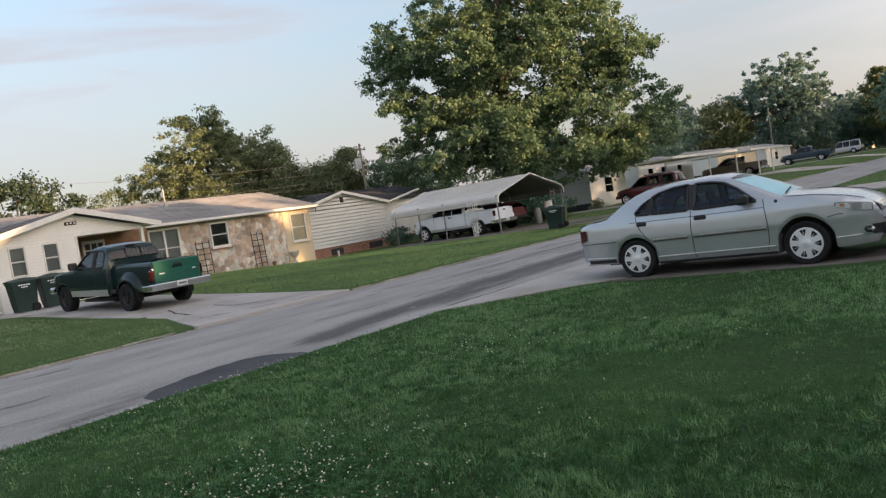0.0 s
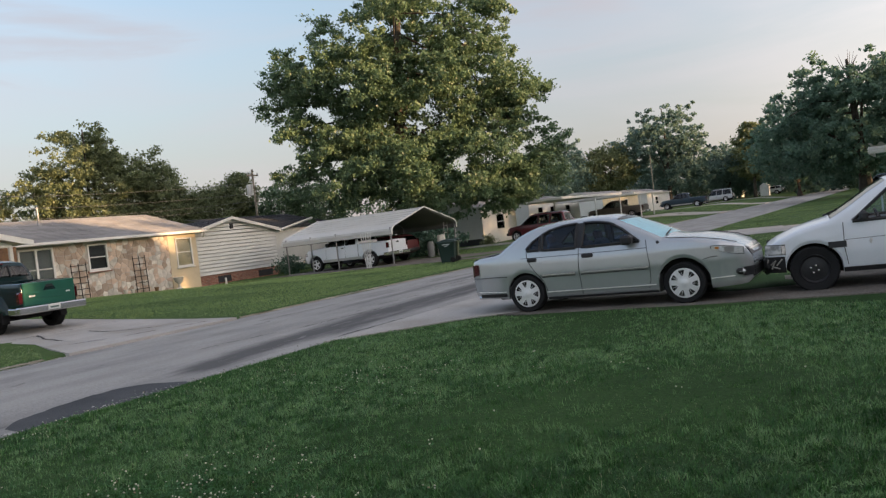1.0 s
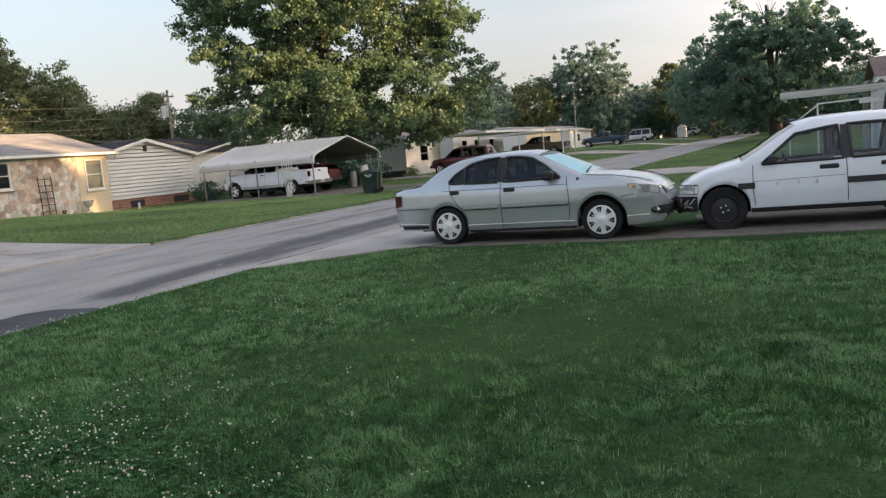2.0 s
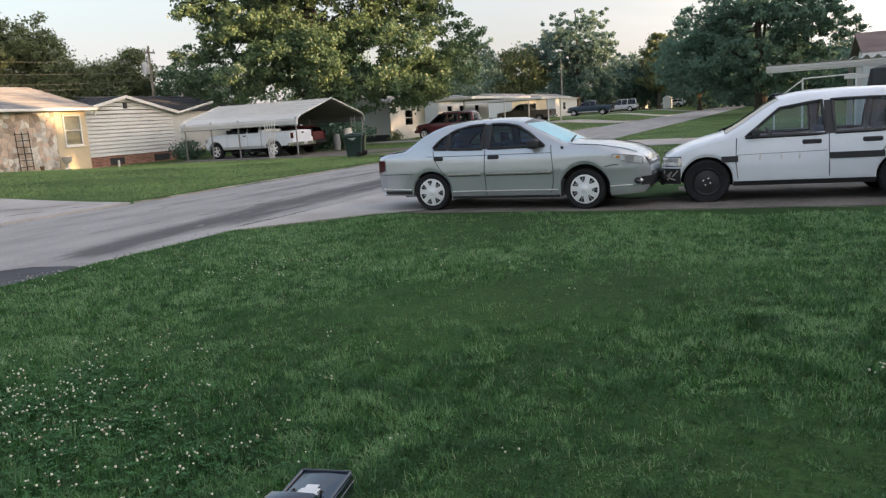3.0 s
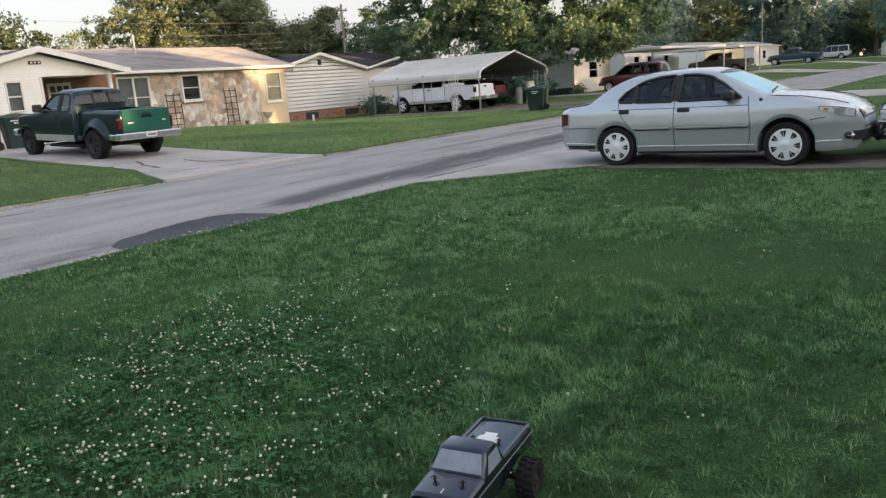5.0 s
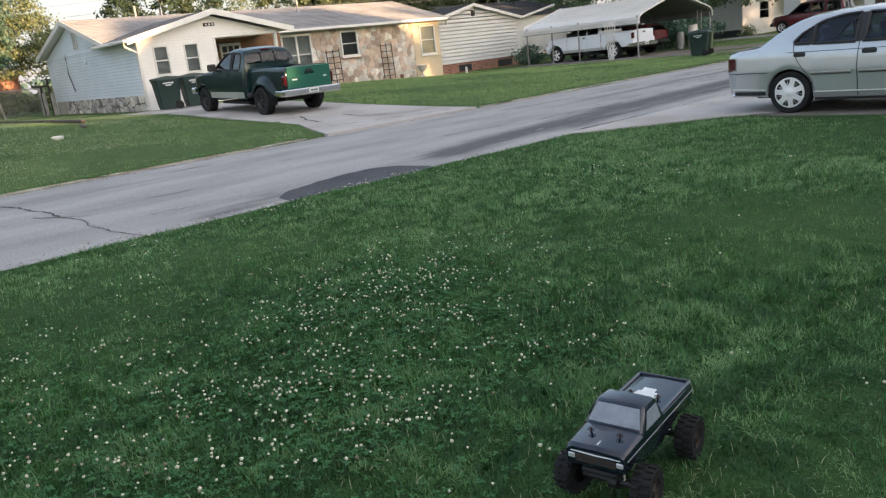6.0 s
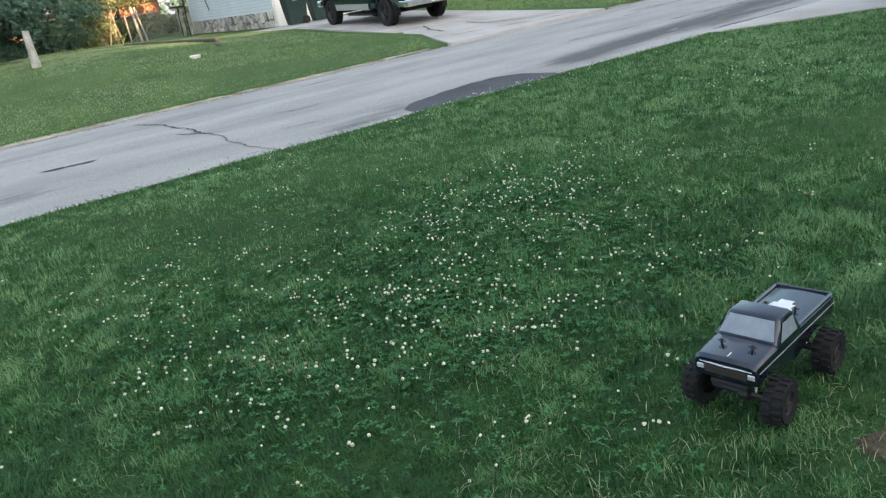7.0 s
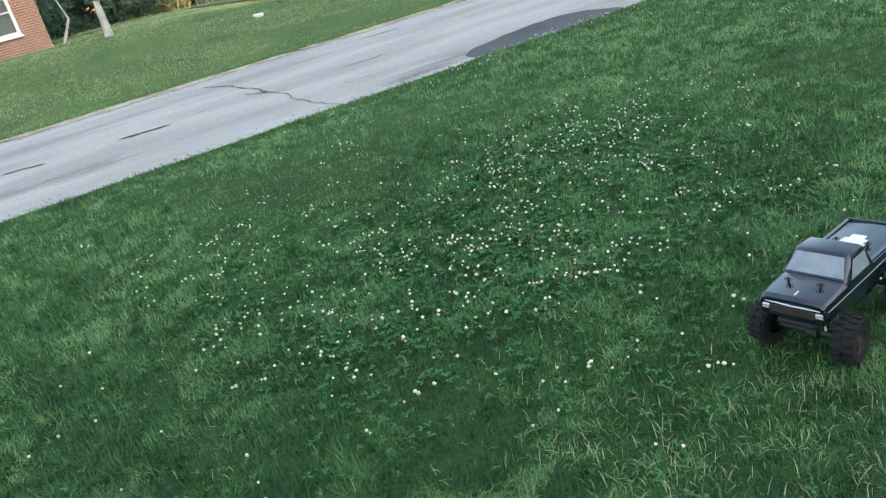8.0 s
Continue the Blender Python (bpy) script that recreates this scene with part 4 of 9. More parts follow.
# silver sedan
# cyan of an added panel, painting sky reflected in the sedan's windscreen
SKY_SHEEN = mat("sky_sheen_cyan", (0.52, 0.86, 0.93), 0.5, var=0.08, scale=5, bump=0.05)
SEDAN = dict(
    top=[(-2.33, 0.56), (-2.31, 0.82), (-2.25, 0.905), (-2.05, 0.94), (-1.80, 0.958), (-1.71, 0.985), (-1.55, 1.10), (-1.38, 1.215), (-1.22, 1.29), (-1.05, 1.345), (-0.75, 1.378), (-0.28, 1.392), (0.08, 1.380), (0.28, 1.34), (0.55, 1.215), (0.80, 1.09), (0.99, 0.995), (1.10, 0.975), (1.43, 0.945), (1.77, 0.88), (1.98, 0.81), (2.10, 0.735), (2.165, 0.63), (2.185, 0.50)],
    wide=[(-2.33, 0.56), (-2.27, 0.68), (-2.1, 0.785), (-1.7, 0.84), (-1.0, 0.85), (0.8, 0.85), (1.45, 0.845), (1.80, 0.80), (2.03, 0.69), (2.14, 0.56), (2.185, 0.46)],
    sill=[(-2.33, 0.42), (-2.26, 0.30), (-1.7, 0.24), (-0.9, 0.185), (0.9, 0.185), (1.7, 0.20), (2.1, 0.22), (2.185, 0.32)],
    belt=[(-1.7, 0.99), (-1.1, 0.985), (-0.3, 0.955), (0.8, 0.955)], tumble=0.34, axles=(-1.255, 1.258), r=0.303, arch=(0.338, 0.375), tyre=0.19, style="cover", step=0.04, paint=SILVER_PAINT,
    side=[(0.15, 0.895), (0.30, 0.955), (0.55, 0.985), (0.62, 1.0), (0.84, 0.992), (0.90, 0.978), (1.0, 0.945)],
    panes=[[(0.66, 0.972), (0.40, 1.18), (0.20, 1.29), (0.02, 1.325), (-0.22, 1.338), (-0.25, 0.965)], [(-0.355, 0.965), (-0.34, 1.338), (-0.56, 1.325), (-0.80, 1.275), (-0.92, 1.225), (-0.92, 0.975)], [(-0.965, 0.98), (-0.965, 1.205), (-1.08, 1.125), (-1.20, 1.01), (-1.17, 0.985)]],
    screens=[(0.28, 0.985), (-1.68, -1.12)], glass=glass("sedan_glass", (0.28, 0.36, 0.48), 0.0), screen_glass=glass("sedan_windscreen", (0.88, 0.97, 1.0), -0.28), cabin=(-1.1, 0.72, 0.90), seats=(0.05, -0.80),
    extras=[
        ("side_moulding", strip(-0.945, -0.385, 0.560, 0.600, 0.018), GALV_POST, "grey rubbing strip"), ("side_moulding", strip(-0.29, 0.762, 0.560, 0.600, 0.018), GALV_POST, "grey rubbing strip"),
        # white strips paint the moulding's highlight, black ones the dark line below
        ("moulding_highlight", strip(-0.945, -0.385, 0.575, 0.592, 0.021), WHITE_TRIM, "white strip painting the moulding's highlight"), ("moulding_highlight", strip(-0.29, 0.762, 0.575, 0.592, 0.021), WHITE_TRIM, "white strip painting the moulding's highlight"),
        ("moulding_shadow_gap", strip(-0.945, -0.385, 0.545, 0.560, 0.012), BLACK_PLASTIC, ""), ("moulding_shadow_gap", strip(-0.29, 0.762, 0.545, 0.560, 0.012), BLACK_PLASTIC, ""),
        ("rear_valance", strip(-2.14, -1.62, 0.27, 0.33, 0.008), BLACK_PLASTIC, "dark rear valance"),
        ("b_pillar", corner_lamp(-0.365, -0.235, 0.965, 1.338, -1, 0.003), BLACK_PLASTIC, "black door pillar"), ("b_pillar", corner_lamp(-0.365, -0.235, 0.965, 1.338, 1, 0.003), BLACK_PLASTIC, "black door pillar"),
        ("c_divider", corner_lamp(-0.97, -0.915, 0.975, 1.215, -1, 0.003), BLACK_PLASTIC, ""), ("c_divider", corner_lamp(-0.97, -0.915, 0.975, 1.215, 1, 0.003), BLACK_PLASTIC, ""),
        # sill_shadow: a black strip painted in for shade along the sill
        ("rocker_moulding", strip(-0.89, 0.85, 0.300, 0.318, 0.012), WHITE_TRIM, "bright sill edge"), ("sill_shadow", strip(-0.90, 0.87, 0.19, 0.225, 0.006), BLACK_PLASTIC, ""),
        ("belt_line", seam([(-1.30, 0.875), (-0.33, 0.868), (0.76, 0.868)], r=0.0045), BLACK_PLASTIC, ""),
        ("door_seam", seam([(-0.305, 0.96), (-0.32, 0.62), (-0.31, 0.24)]), BLACK_PLASTIC, ""), ("door_seam", seam([(0.755, 0.985), (0.79, 0.6), (0.78, 0.40), (0.74, 0.26)]), BLACK_PLASTIC, ""),
        ("door_seam", seam([(-1.20, 1.01), (-1.19, 0.90), (-1.14, 0.76), (-1.04, 0.62)]), BLACK_PLASTIC, ""), ("door_seam", seam([(-1.04, 0.62), (-0.93, 0.48), (-0.89, 0.33)]), BLACK_PLASTIC, ""),
        ("bumper_seam", seam([(-2.27, 0.60), (-1.75, 0.605), (-1.57, 0.60)]), BLACK_PLASTIC, ""), ("bumper_seam", seam([(1.56, 0.63), (1.68, 0.655), (1.76, 0.655)]), BLACK_PLASTIC, ""), ("bumper_lip", seam([(1.64, 0.34), (1.8, 0.345), (1.95, 0.345)], r=0.008), WHITE_TRIM, ""), ("bumper_lip", seam([(-2.18, 0.365), (-1.9, 0.36), (-1.62, 0.35)], r=0.007), WHITE_TRIM, ""),
        ("trunk_seam", lambda half: Shape().tube([(-2.27, -0.66, 0.90), (-2.0, -0.70, 0.945), (-1.72, -0.70, 0.985)], 0.006, 4), BLACK_PLASTIC, ""), ("hood_seam", lambda half: [Shape().tube([(1.0, s_ * 0.74, 0.985), (1.45, s_ * 0.725, 0.953), (1.8, s_ * 0.67, 0.888), (2.0, s_ * 0.58, 0.822)], 0.006, 4) for s_ in (-1, 1)], BLACK_PLASTIC, ""),
        ("door_handle", handle(-1.10, 0.838, 0.17), BLACK_PLASTIC, "black handle"), ("door_handle", handle(-0.165, 0.832, 0.19), BLACK_PLASTIC, "black handle"),
        ("side_marker", lambda half: Shape().lathe([(0.025, 0.0), (0.001, 0.012)], 10, Matrix.Translation((0.93, -half(0.93, 0.93) - 0.004, 0.935)) @ Matrix.Rotation(math.pi, 4, "Z")), BLACK_PLASTIC, ""),
        ("side_mirror", mirror_at(0.50, 1.015, (0.17, 0.2, 0.14)), BLACK_PLASTIC, "black door mirror"),
        ("lamp_surround", corner_lamp(1.672, 2.092, 0.645, 0.811, -1, 0.006, 0.0, 0.75), BLACK_PLASTIC, ""), ("lamp_surround", corner_lamp(1.672, 2.092, 0.645, 0.811, 1, 0.006, 0.0, 0.75), BLACK_PLASTIC, ""),
        ("lamp_bowl", corner_lamp(1.86, 1.98, 0.69, 0.775, -1, 0.018), SCREEN, "dull lamp bowl"), ("lamp_bowl", corner_lamp(1.86, 1.98, 0.69, 0.775, 1, 0.018), SCREEN, "dull lamp bowl"),
        ("headlight", corner_lamp(1.685, 2.085, 0.655, 0.802, -1, 0.012, 0.0, 0.75), CLEAR_LENS, "clear wrap-round headlight"), ("headlight", corner_lamp(1.685, 2.085, 0.655, 0.802, 1, 0.012, 0.0, 0.75), CLEAR_LENS, "clear wrap-round headlight"),
        ("indicator", corner_lamp(1.735, 1.79, 0.755, 0.785, -1, 0.016), AMBER, ""), ("indicator", corner_lamp(1.735, 1.79, 0.755, 0.785, 1, 0.016), AMBER, ""), ("sheen_panel", lambda half: Shape().grid([[(x, t * 0.88 * half(x, lerp(x, SEDAN["top"])), lerp(x, SEDAN["top"]) - 0.012) for t in (-1, -0.5, 0, 0.5, 1)] for x in (0.30, 0.45, 0.75, 0.965)]), SKY_SHEEN, "pale blue panel painting the sky's reflection in the windscreen"),
        ("taillight", corner_lamp(-2.30, -2.10, 0.62, 0.83, -1, 0.012, 0.25), RED_LENS, "red wrap-round taillight"), ("taillight", corner_lamp(-2.30, -2.10, 0.62, 0.83, 1, 0.012, 0.25), RED_LENS, "red wrap-round taillight"),
        ("grille", sedan_front(0.50, 0.62, 0.785, 0.014), BLACK_PLASTIC, "black front grille"), ("grille_bar", sedan_front(0.46, 0.695, 0.712, 0.026), CHROME, "bright grille bar"), ("bumper_mouth", sedan_front(0.66, 0.335, 0.46, 0.012), BLACK_PLASTIC, "dark lower intake"),
        ("air_intake", block((2.1, -0.5, 0.30), (2.20, 0.5, 0.43), 0.03), BLACK_PLASTIC, ""),
        ("fog_recess", block((1.97, -0.73, 0.36), (2.085, -0.61, 0.45), 0.03), BLACK_PLASTIC, ""), ("fog_lamp", block((1.99, -0.73, 0.37), (2.10, -0.63, 0.44), 0.03), CLEAR_LENS, ""), ("wiper", lambda half: Shape().tube([(1.0, -0.5, 1.03), (0.92, 0.1, 1.075)], 0.012, 5), BLACK_PLASTIC, ""),
        ("exhaust", lambda half: Shape().tube([(-1.9, -0.4, 0.24), (-2.34, -0.4, 0.24)], 0.03, 10), CHROME, ""),
        under_box(-1.9, 1.9, 0.55, 0.20, 0.34),
    ])
vehicle("sedan", pose(-4.13, 12.265, 0.003, 0, 0, 0.4), SEDAN, "silver-green four-door sedan nose to nose with a white wagon", "car")

# white wagon with a broken nose
WAGON = dict(
    top=[(-2.05, 0.70), (-2.02, 1.05), (-1.85, 1.40), (-1.70, 1.485), (-1.2, 1.535), (-0.5, 1.545), (0.05, 1.525), (0.30, 1.475), (0.55, 1.33), (0.85, 1.13), (1.10, 0.985), (1.25, 0.95), (1.55, 0.87), (1.80, 0.76), (1.93, 0.68), (1.97, 0.60), (1.98, 0.52)],
    wide=[(-2.05, 0.70), (-1.9, 0.78), (-1.5, 0.83), (-1.0, 0.845), (0.9, 0.845), (1.4, 0.83), (1.75, 0.77), (1.93, 0.66), (1.98, 0.58)],
    sill=[(-2.05, 0.46), (-1.9, 0.32), (-0.9, 0.25), (0.9, 0.25), (1.6, 0.30), (1.98, 0.42)],
    belt=[(-1.9, 0.98), (0.9, 0.93)], tumble=0.30, axles=(-1.27, 1.33), r=0.322, arch=0.368, tyre=0.20, style="steel", step=0.04, paint=WHITE_PAINT,
    panes=[[(0.80, 0.945), (0.33, 1.335), (-0.22, 1.415), (-0.26, 0.955)], [(-0.38, 0.96), (-0.35, 1.42), (-1.05, 1.415), (-1.02, 0.97)], [(-1.12, 0.975), (-1.14, 1.41), (-1.68, 1.35), (-1.80, 0.99)]],
    screens=[(0.33, 1.06), (-1.98, -1.86)], glass=glass("wagon_glass", (0.70, 0.81, 0.88), 0.12), screen_glass=CLEAR_GLASS, cabin=(-1.4, 0.75, 0.90), seats=(0.05, -0.8),
    extras=[
        ("side_moulding", strip(-1.0, -0.30, 0.60, 0.69, 0.016), BLACK_PLASTIC, "black rubbing strip"), ("side_moulding", strip(-1.98, -1.66, 0.60, 0.69, 0.016), BLACK_PLASTIC, ""), ("side_moulding", strip(0.90, 1.13, 0.60, 0.69, 0.016, n=4), BLACK_PLASTIC, "broken black rubbing strip"),
        ("b_pillar", corner_lamp(-0.39, -0.25, 0.95, 1.415, -1, 0.003), BLACK_PLASTIC, "black door pillar"), ("b_pillar", corner_lamp(-0.39, -0.25, 0.95, 1.415, 1, 0.003), BLACK_PLASTIC, "black door pillar"),
        ("sill_cladding", strip(-0.90, 0.96, 0.25, 0.32, 0.012), BLACK_PLASTIC, "dark sill"),
        ("door_seam", seam([(0.92, 0.94), (0.93, 0.6), (0.90, 0.36)]), BLACK_PLASTIC, ""), ("door_seam", seam([(-0.30, 0.96), (-0.31, 0.36)]), BLACK_PLASTIC, ""), ("door_seam", seam([(-1.08, 0.97), (-1.02, 0.75), (-0.9, 0.6)]), BLACK_PLASTIC, ""),
        ("door_crease", seam([(0.92, 0.70), (-0.28, 0.72)], r=0.003), BLACK_PLASTIC, ""),
        ("door_handle", handle(-0.08, 0.85, 0.25), BLACK_PLASTIC, "black handle"), ("door_handle", handle(-0.85, 0.85, 0.25), BLACK_PLASTIC, "black handle"),
        ("side_mirror", mirror_at(0.66, 1.01, (0.11, 0.16, 0.135)), BLACK_PLASTIC, "black door mirror"),
        ("moulding_clip", lambda half: [Shape().tube([(x, s * (half(x, 0.67) + 0.006), 0.695), (x - 0.015, s * (half(x, 0.67) + 0.012), 0.67), (x + 0.012, s * (half(x, 0.67) + 0.012), 0.66), (x - 0.005, s * (half(x, 0.67) + 0.006), 0.63)], 0.015, 5) for x in (0.60, 0.32, 0.08) for s in (-1, 1)], WHITE_TRIM, "bare white moulding clip"),
        ("lamp_surround", corner_lamp(1.685, 1.962, 0.56, 0.71, -1, 0.006), BLACK_PLASTIC, ""), ("lamp_surround", corner_lamp(1.685, 1.962, 0.56, 0.71, 1, 0.006), BLACK_PLASTIC, ""), ("headlight", corner_lamp(1.74, 1.955, 0.57, 0.70, -1, 0.012), CLEAR_LENS, "square headlight"), ("headlight", corner_lamp(1.74, 1.955, 0.57, 0.70, 1, 0.012), CLEAR_LENS, "square headlight"),
        ("indicator", corner_lamp(1.69, 1.735, 0.57, 0.69, -1, 0.014), CLEAR_LENS, ""), ("indicator", corner_lamp(1.69, 1.735, 0.57, 0.69, 1, 0.014), CLEAR_LENS, ""),
        ("torn_skin", corner_lamp(1.70, 1.975, 0.30, 0.535, 1, 0.006), BLACK_PLASTIC, "torn black bumper corner"), ("torn_skin", corner_lamp(1.70, 1.975, 0.30, 0.535, -1, 0.006), BLACK_PLASTIC, "torn black bumper corner"),
        ("torn_shard", lambda half: [Shape().tube([(x, half(x, z) + 0.012, z), (x + dx, half(x + dx, z + dz) + 0.02, z + dz)], 0.012, 5) for x, z, dx, dz in ((1.74, 0.50, 0.08, -0.09), (1.84, 0.47, 0.05, -0.11), (1.90, 0.42, -0.07, 0.06), (1.78, 0.36, 0.09, 0.03), (1.93, 0.50, 0.02, -0.10))], OLD_WOOD, "pale torn bumper shards"),
        ("broken_bumper", lambda half: Shape().box((1.80, -0.66, 0.33), (2.0, 0.66, 0.545), 0.05).box((1.6, -0.74, 0.40), (1.9, -0.62, 0.53), 0.03).box((1.62, -0.70, 0.31), (1.8, -0.6, 0.4), 0.02, pose(0, 0, 0, 4, 0, 0)).box((-0.2, -0.03, -0.05), (0.2, 0.03, 0.05), 0.02, pose(1.86, -0.67, 0.27, 0, 24, 12)).box((-0.12, -0.3, -0.03), (0.12, 0.3, 0.03), 0.02, pose(1.96, -0.3, 0.30, 12, -14, 8)).tube([(1.75, -0.72, 0.42), (1.86, -0.74, 0.25), (1.98, -0.60, 0.20)], 0.016, 5).tube([(1.9, -0.5, 0.5), (2.06, -0.52, 0.42), (2.04, -0.3, 0.24)], 0.014, 5), BLACK_PLASTIC, "torn black front bumper remains"),
        ("wiper", lambda half: Shape().tube([(1.06, -0.5, 1.04), (0.95, 0.1, 1.11)], 0.012, 5).box((1.02, -0.60, 1.0), (1.12, -0.48, 1.04), 0.02), BLACK_PLASTIC, ""),
        ("mud_flap", block((0.90, -0.83, 0.17), (0.925, -0.60, 0.42), 0.01), RUBBER, ""),
        ("roof_trim", lambda half: Shape().tube([(0.10, -0.62, 1.535), (0.30, -0.62, 1.50)], 0.012, 5), BLACK_PLASTIC, ""),
        under_box(-1.8, 1.5, 0.55, 0.24, 0.40),
    ])
vehicle("station_wagon", pose(0.03, 13.06, -0.012, 0, 0, 187.0), WAGON, "white tall station wagon with torn front bumper and black steel wheels", "car")


def pickup_spec(paint_m, ext=0.0, lift=0.0, step=0.06, rad=0.37, style="truck", wb=3.55, glass_m=CAR_GLASS, gate_m=None):
    """A full-size pickup with an open bed; ext: a longer cab."""
    h = lift
    xf, xr = wb / 2, -wb / 2
    cab_r = -0.62 - ext * 0.5
    tail = xr - 1.18
    spec = dict(
        top=[(tail, 1.02 + h), (tail + 0.05, 1.17 + h), (cab_r - 0.06, 1.19 + h), (cab_r - 0.04, 1.30 + h), (cab_r + 0.06, 1.66 + h), (cab_r + 0.16, 1.75 + h), (cab_r + 0.5, 1.79 + h), (0.25, 1.78 + h), (0.45, 1.74 + h), (0.75, 1.52 + h), (1.08, 1.24 + h), (1.2, 1.20 + h), (1.7, 1.15 + h), (xf + 0.55, 1.08 + h), (xf + 0.72, 0.98 + h), (xf + 0.80, 0.75 + h), (xf + 0.83, 0.62 + h)],
        wide=[(tail, 0.90), (tail + 0.2, 0.94), (cab_r - 0.05, 0.955), (xf, 0.965), (xf + 0.45, 0.93), (xf + 0.72, 0.84), (xf + 0.83, 0.72)],
        sill=[(tail, 0.52 + h), (tail + 0.3, 0.47 + h), (xr + 0.6, 0.38 + h), (xf - 0.6, 0.37 + h), (xf + 0.6, 0.40 + h), (xf + 0.83, 0.46 + h)],
        belt=[(-3.0, 1.17 + h), (1.2, 1.14 + h)], tumble=0.25, axles=(xr, xf), r=rad, arch=rad + 0.085, tyre=0.27, style=style, step=step, paint=paint_m,
        panes=[[(0.98, 1.21 + h), (0.58, 1.56 + h), (0.40, 1.66 + h), (-0.18, 1.68 + h), (-0.20, 1.19 + h)], [(-0.30, 1.19 + h), (-0.28, 1.68 + h), (cab_r + 0.22, 1.64 + h), (cab_r + 0.12, 1.20 + h)]],
        screens=[(0.52, 1.06), (cab_r - 0.03, cab_r + 0.055)], glass=glass_m, bed=(tail + 0.08, cab_r - 0.06, 0.48), cabin=(cab_r + 0.2, 0.9, 1.08 + h), seats=(0.05,),
        extras=[
            ("rear_bumper", lambda half: Shape().box((tail - 0.16, -0.92, 0.42 + h), (tail + 0.02, 0.92, 0.60 + h), 0.03).box((tail - 0.05, -0.95, 0.42 + h), (tail + 0.28, -0.90, 0.58 + h), 0.02).box((tail - 0.05, 0.90, 0.42 + h), (tail + 0.28, 0.95, 0.58 + h), 0.02), CHROME, "chrome step bumper"),
            ("number_plate", block((tail - 0.18, -0.16, 0.46 + h), (tail - 0.155, 0.16, 0.60 + h), 0.005), PLATE, "white number plate"),
            ("plate_bar", block((tail - 0.184, -0.12, 0.50 + h), (tail - 0.178, 0.12, 0.545 + h), 0.0), PLATE_BAR, ""),
            ("taillight", block((tail - 0.012, -0.93, 0.80 + h), (tail + 0.10, -0.79, 1.08 + h), 0.02), RED_LENS, "tall red taillight"), ("taillight", block((tail - 0.012, 0.79, 0.80 + h), (tail + 0.10, 0.93, 1.08 + h), 0.02), RED_LENS, "tall red taillight"),
            ("tailgate", lambda half: Shape().box((tail - 0.02, -0.76, 0.62 + h), (tail + 0.02, 0.76, 1.16 + h), 0.015).box((tail - 0.03, -0.66, 0.70 + h), (tail, 0.66, 0.96 + h), 0.02), gate_m or paint_m, ""),
            ("rear_window_bar", lambda half: [Shape().tube([(cab_r - 0.05, s * 0.24, 1.32 + h), (cab_r + 0.05, s * 0.23, 1.66 + h)], 0.022, 5) for s in (-1, 1)], BLACK_PLASTIC, ""),
            ("tailgate_handle", block((tail - 0.035, -0.10, 1.03 + h), (tail - 0.015, 0.10, 1.11 + h), 0.01), BLACK_PLASTIC, ""),
            ("bed_gap", seam([(cab_r - 0.05, 1.17 + h), (cab_r - 0.05, 0.5 + h)], r=0.014), BLACK_PLASTIC, ""), ("door_seam", seam([(-0.25, 1.18 + h), (-0.25, 0.5 + h)]), BLACK_PLASTIC, ""), ("door_seam", seam([(1.02, 1.16 + h), (1.05, 0.6 + h), (0.98, 0.5 + h)]), BLACK_PLASTIC, ""),
            ("door_handle", handle(-0.08, 1.04 + h), BLACK_PLASTIC, ""), ("side_mirror", mirror_at(0.85, 1.27 + h, (0.14, 0.22, 0.20)), BLACK_PLASTIC, "black door mirror"),
            ("headlight", corner_lamp(xf + 0.55, xf + 0.78, 0.78 + h, 0.98 + h, -1), CLEAR_LENS, ""), ("headlight", corner_lamp(xf + 0.55, xf + 0.78, 0.78 + h, 0.98 + h, 1), CLEAR_LENS, ""),
            ("grille", block((xf + 0.68, -0.55, 0.70 + h), (xf + 0.845, 0.55, 0.98 + h), 0.03), CHROME, ""), ("front_bumper", block((xf + 0.70, -0.93, 0.46 + h), (xf + 0.92, 0.93, 0.66 + h), 0.05), CHROME, "chrome bumper"),
            ("rocker_trim", strip(xr + 0.55, xf - 0.55, 0.38 + h, 0.52 + h, 0.012), PALE_PAINT, "pale two-tone lower panel"),
            ("chassis", lambda half: Shape().box((tail + 0.1, -0.5, 0.38 + h), (xf + 0.6, 0.5, 0.56 + h), 0.03).tube([(xr, -0.75, rad), (xr, 0.75, rad)], 0.08, 10).tube([(xf, -0.75, rad), (xf, 0.75, rad)], 0.06, 10), UNDER, ""),
        ])
    return spec


green = pickup_spec(GREEN_PAINT, 0.5, 0.10, 0.05, 0.385, "truck", 3.5, gate_m=GATE_LIT_GREEN)
G_TAIL, G_CAB, G_REAR = -1.75 - 1.18, -0.87, -1.75
green["top"] = [(G_TAIL, 1.10), (G_TAIL + 0.04, 1.285), (G_CAB - 0.06, 1.29), (G_CAB - 0.04, 1.40), (G_CAB + 0.06, 1.68), (G_CAB + 0.16, 1.785), (-0.40, 1.835), (-0.02, 1.83), (0.18, 1.78), (0.50, 1.56), (0.86, 1.30), (1.0, 1.255), (1.5, 1.21), (2.2, 1.13), (2.42, 1.02), (2.51, 0.82), (2.55, 0.62)]
green["wide"] = [(G_TAIL, 0.735), (G_TAIL + 0.1, 0.76), (G_CAB - 0.07, 0.78), (G_CAB - 0.03, 0.93), (0.5, 0.955), (1.75, 0.965), (2.2, 0.93), (2.42, 0.84), (2.55, 0.72)]
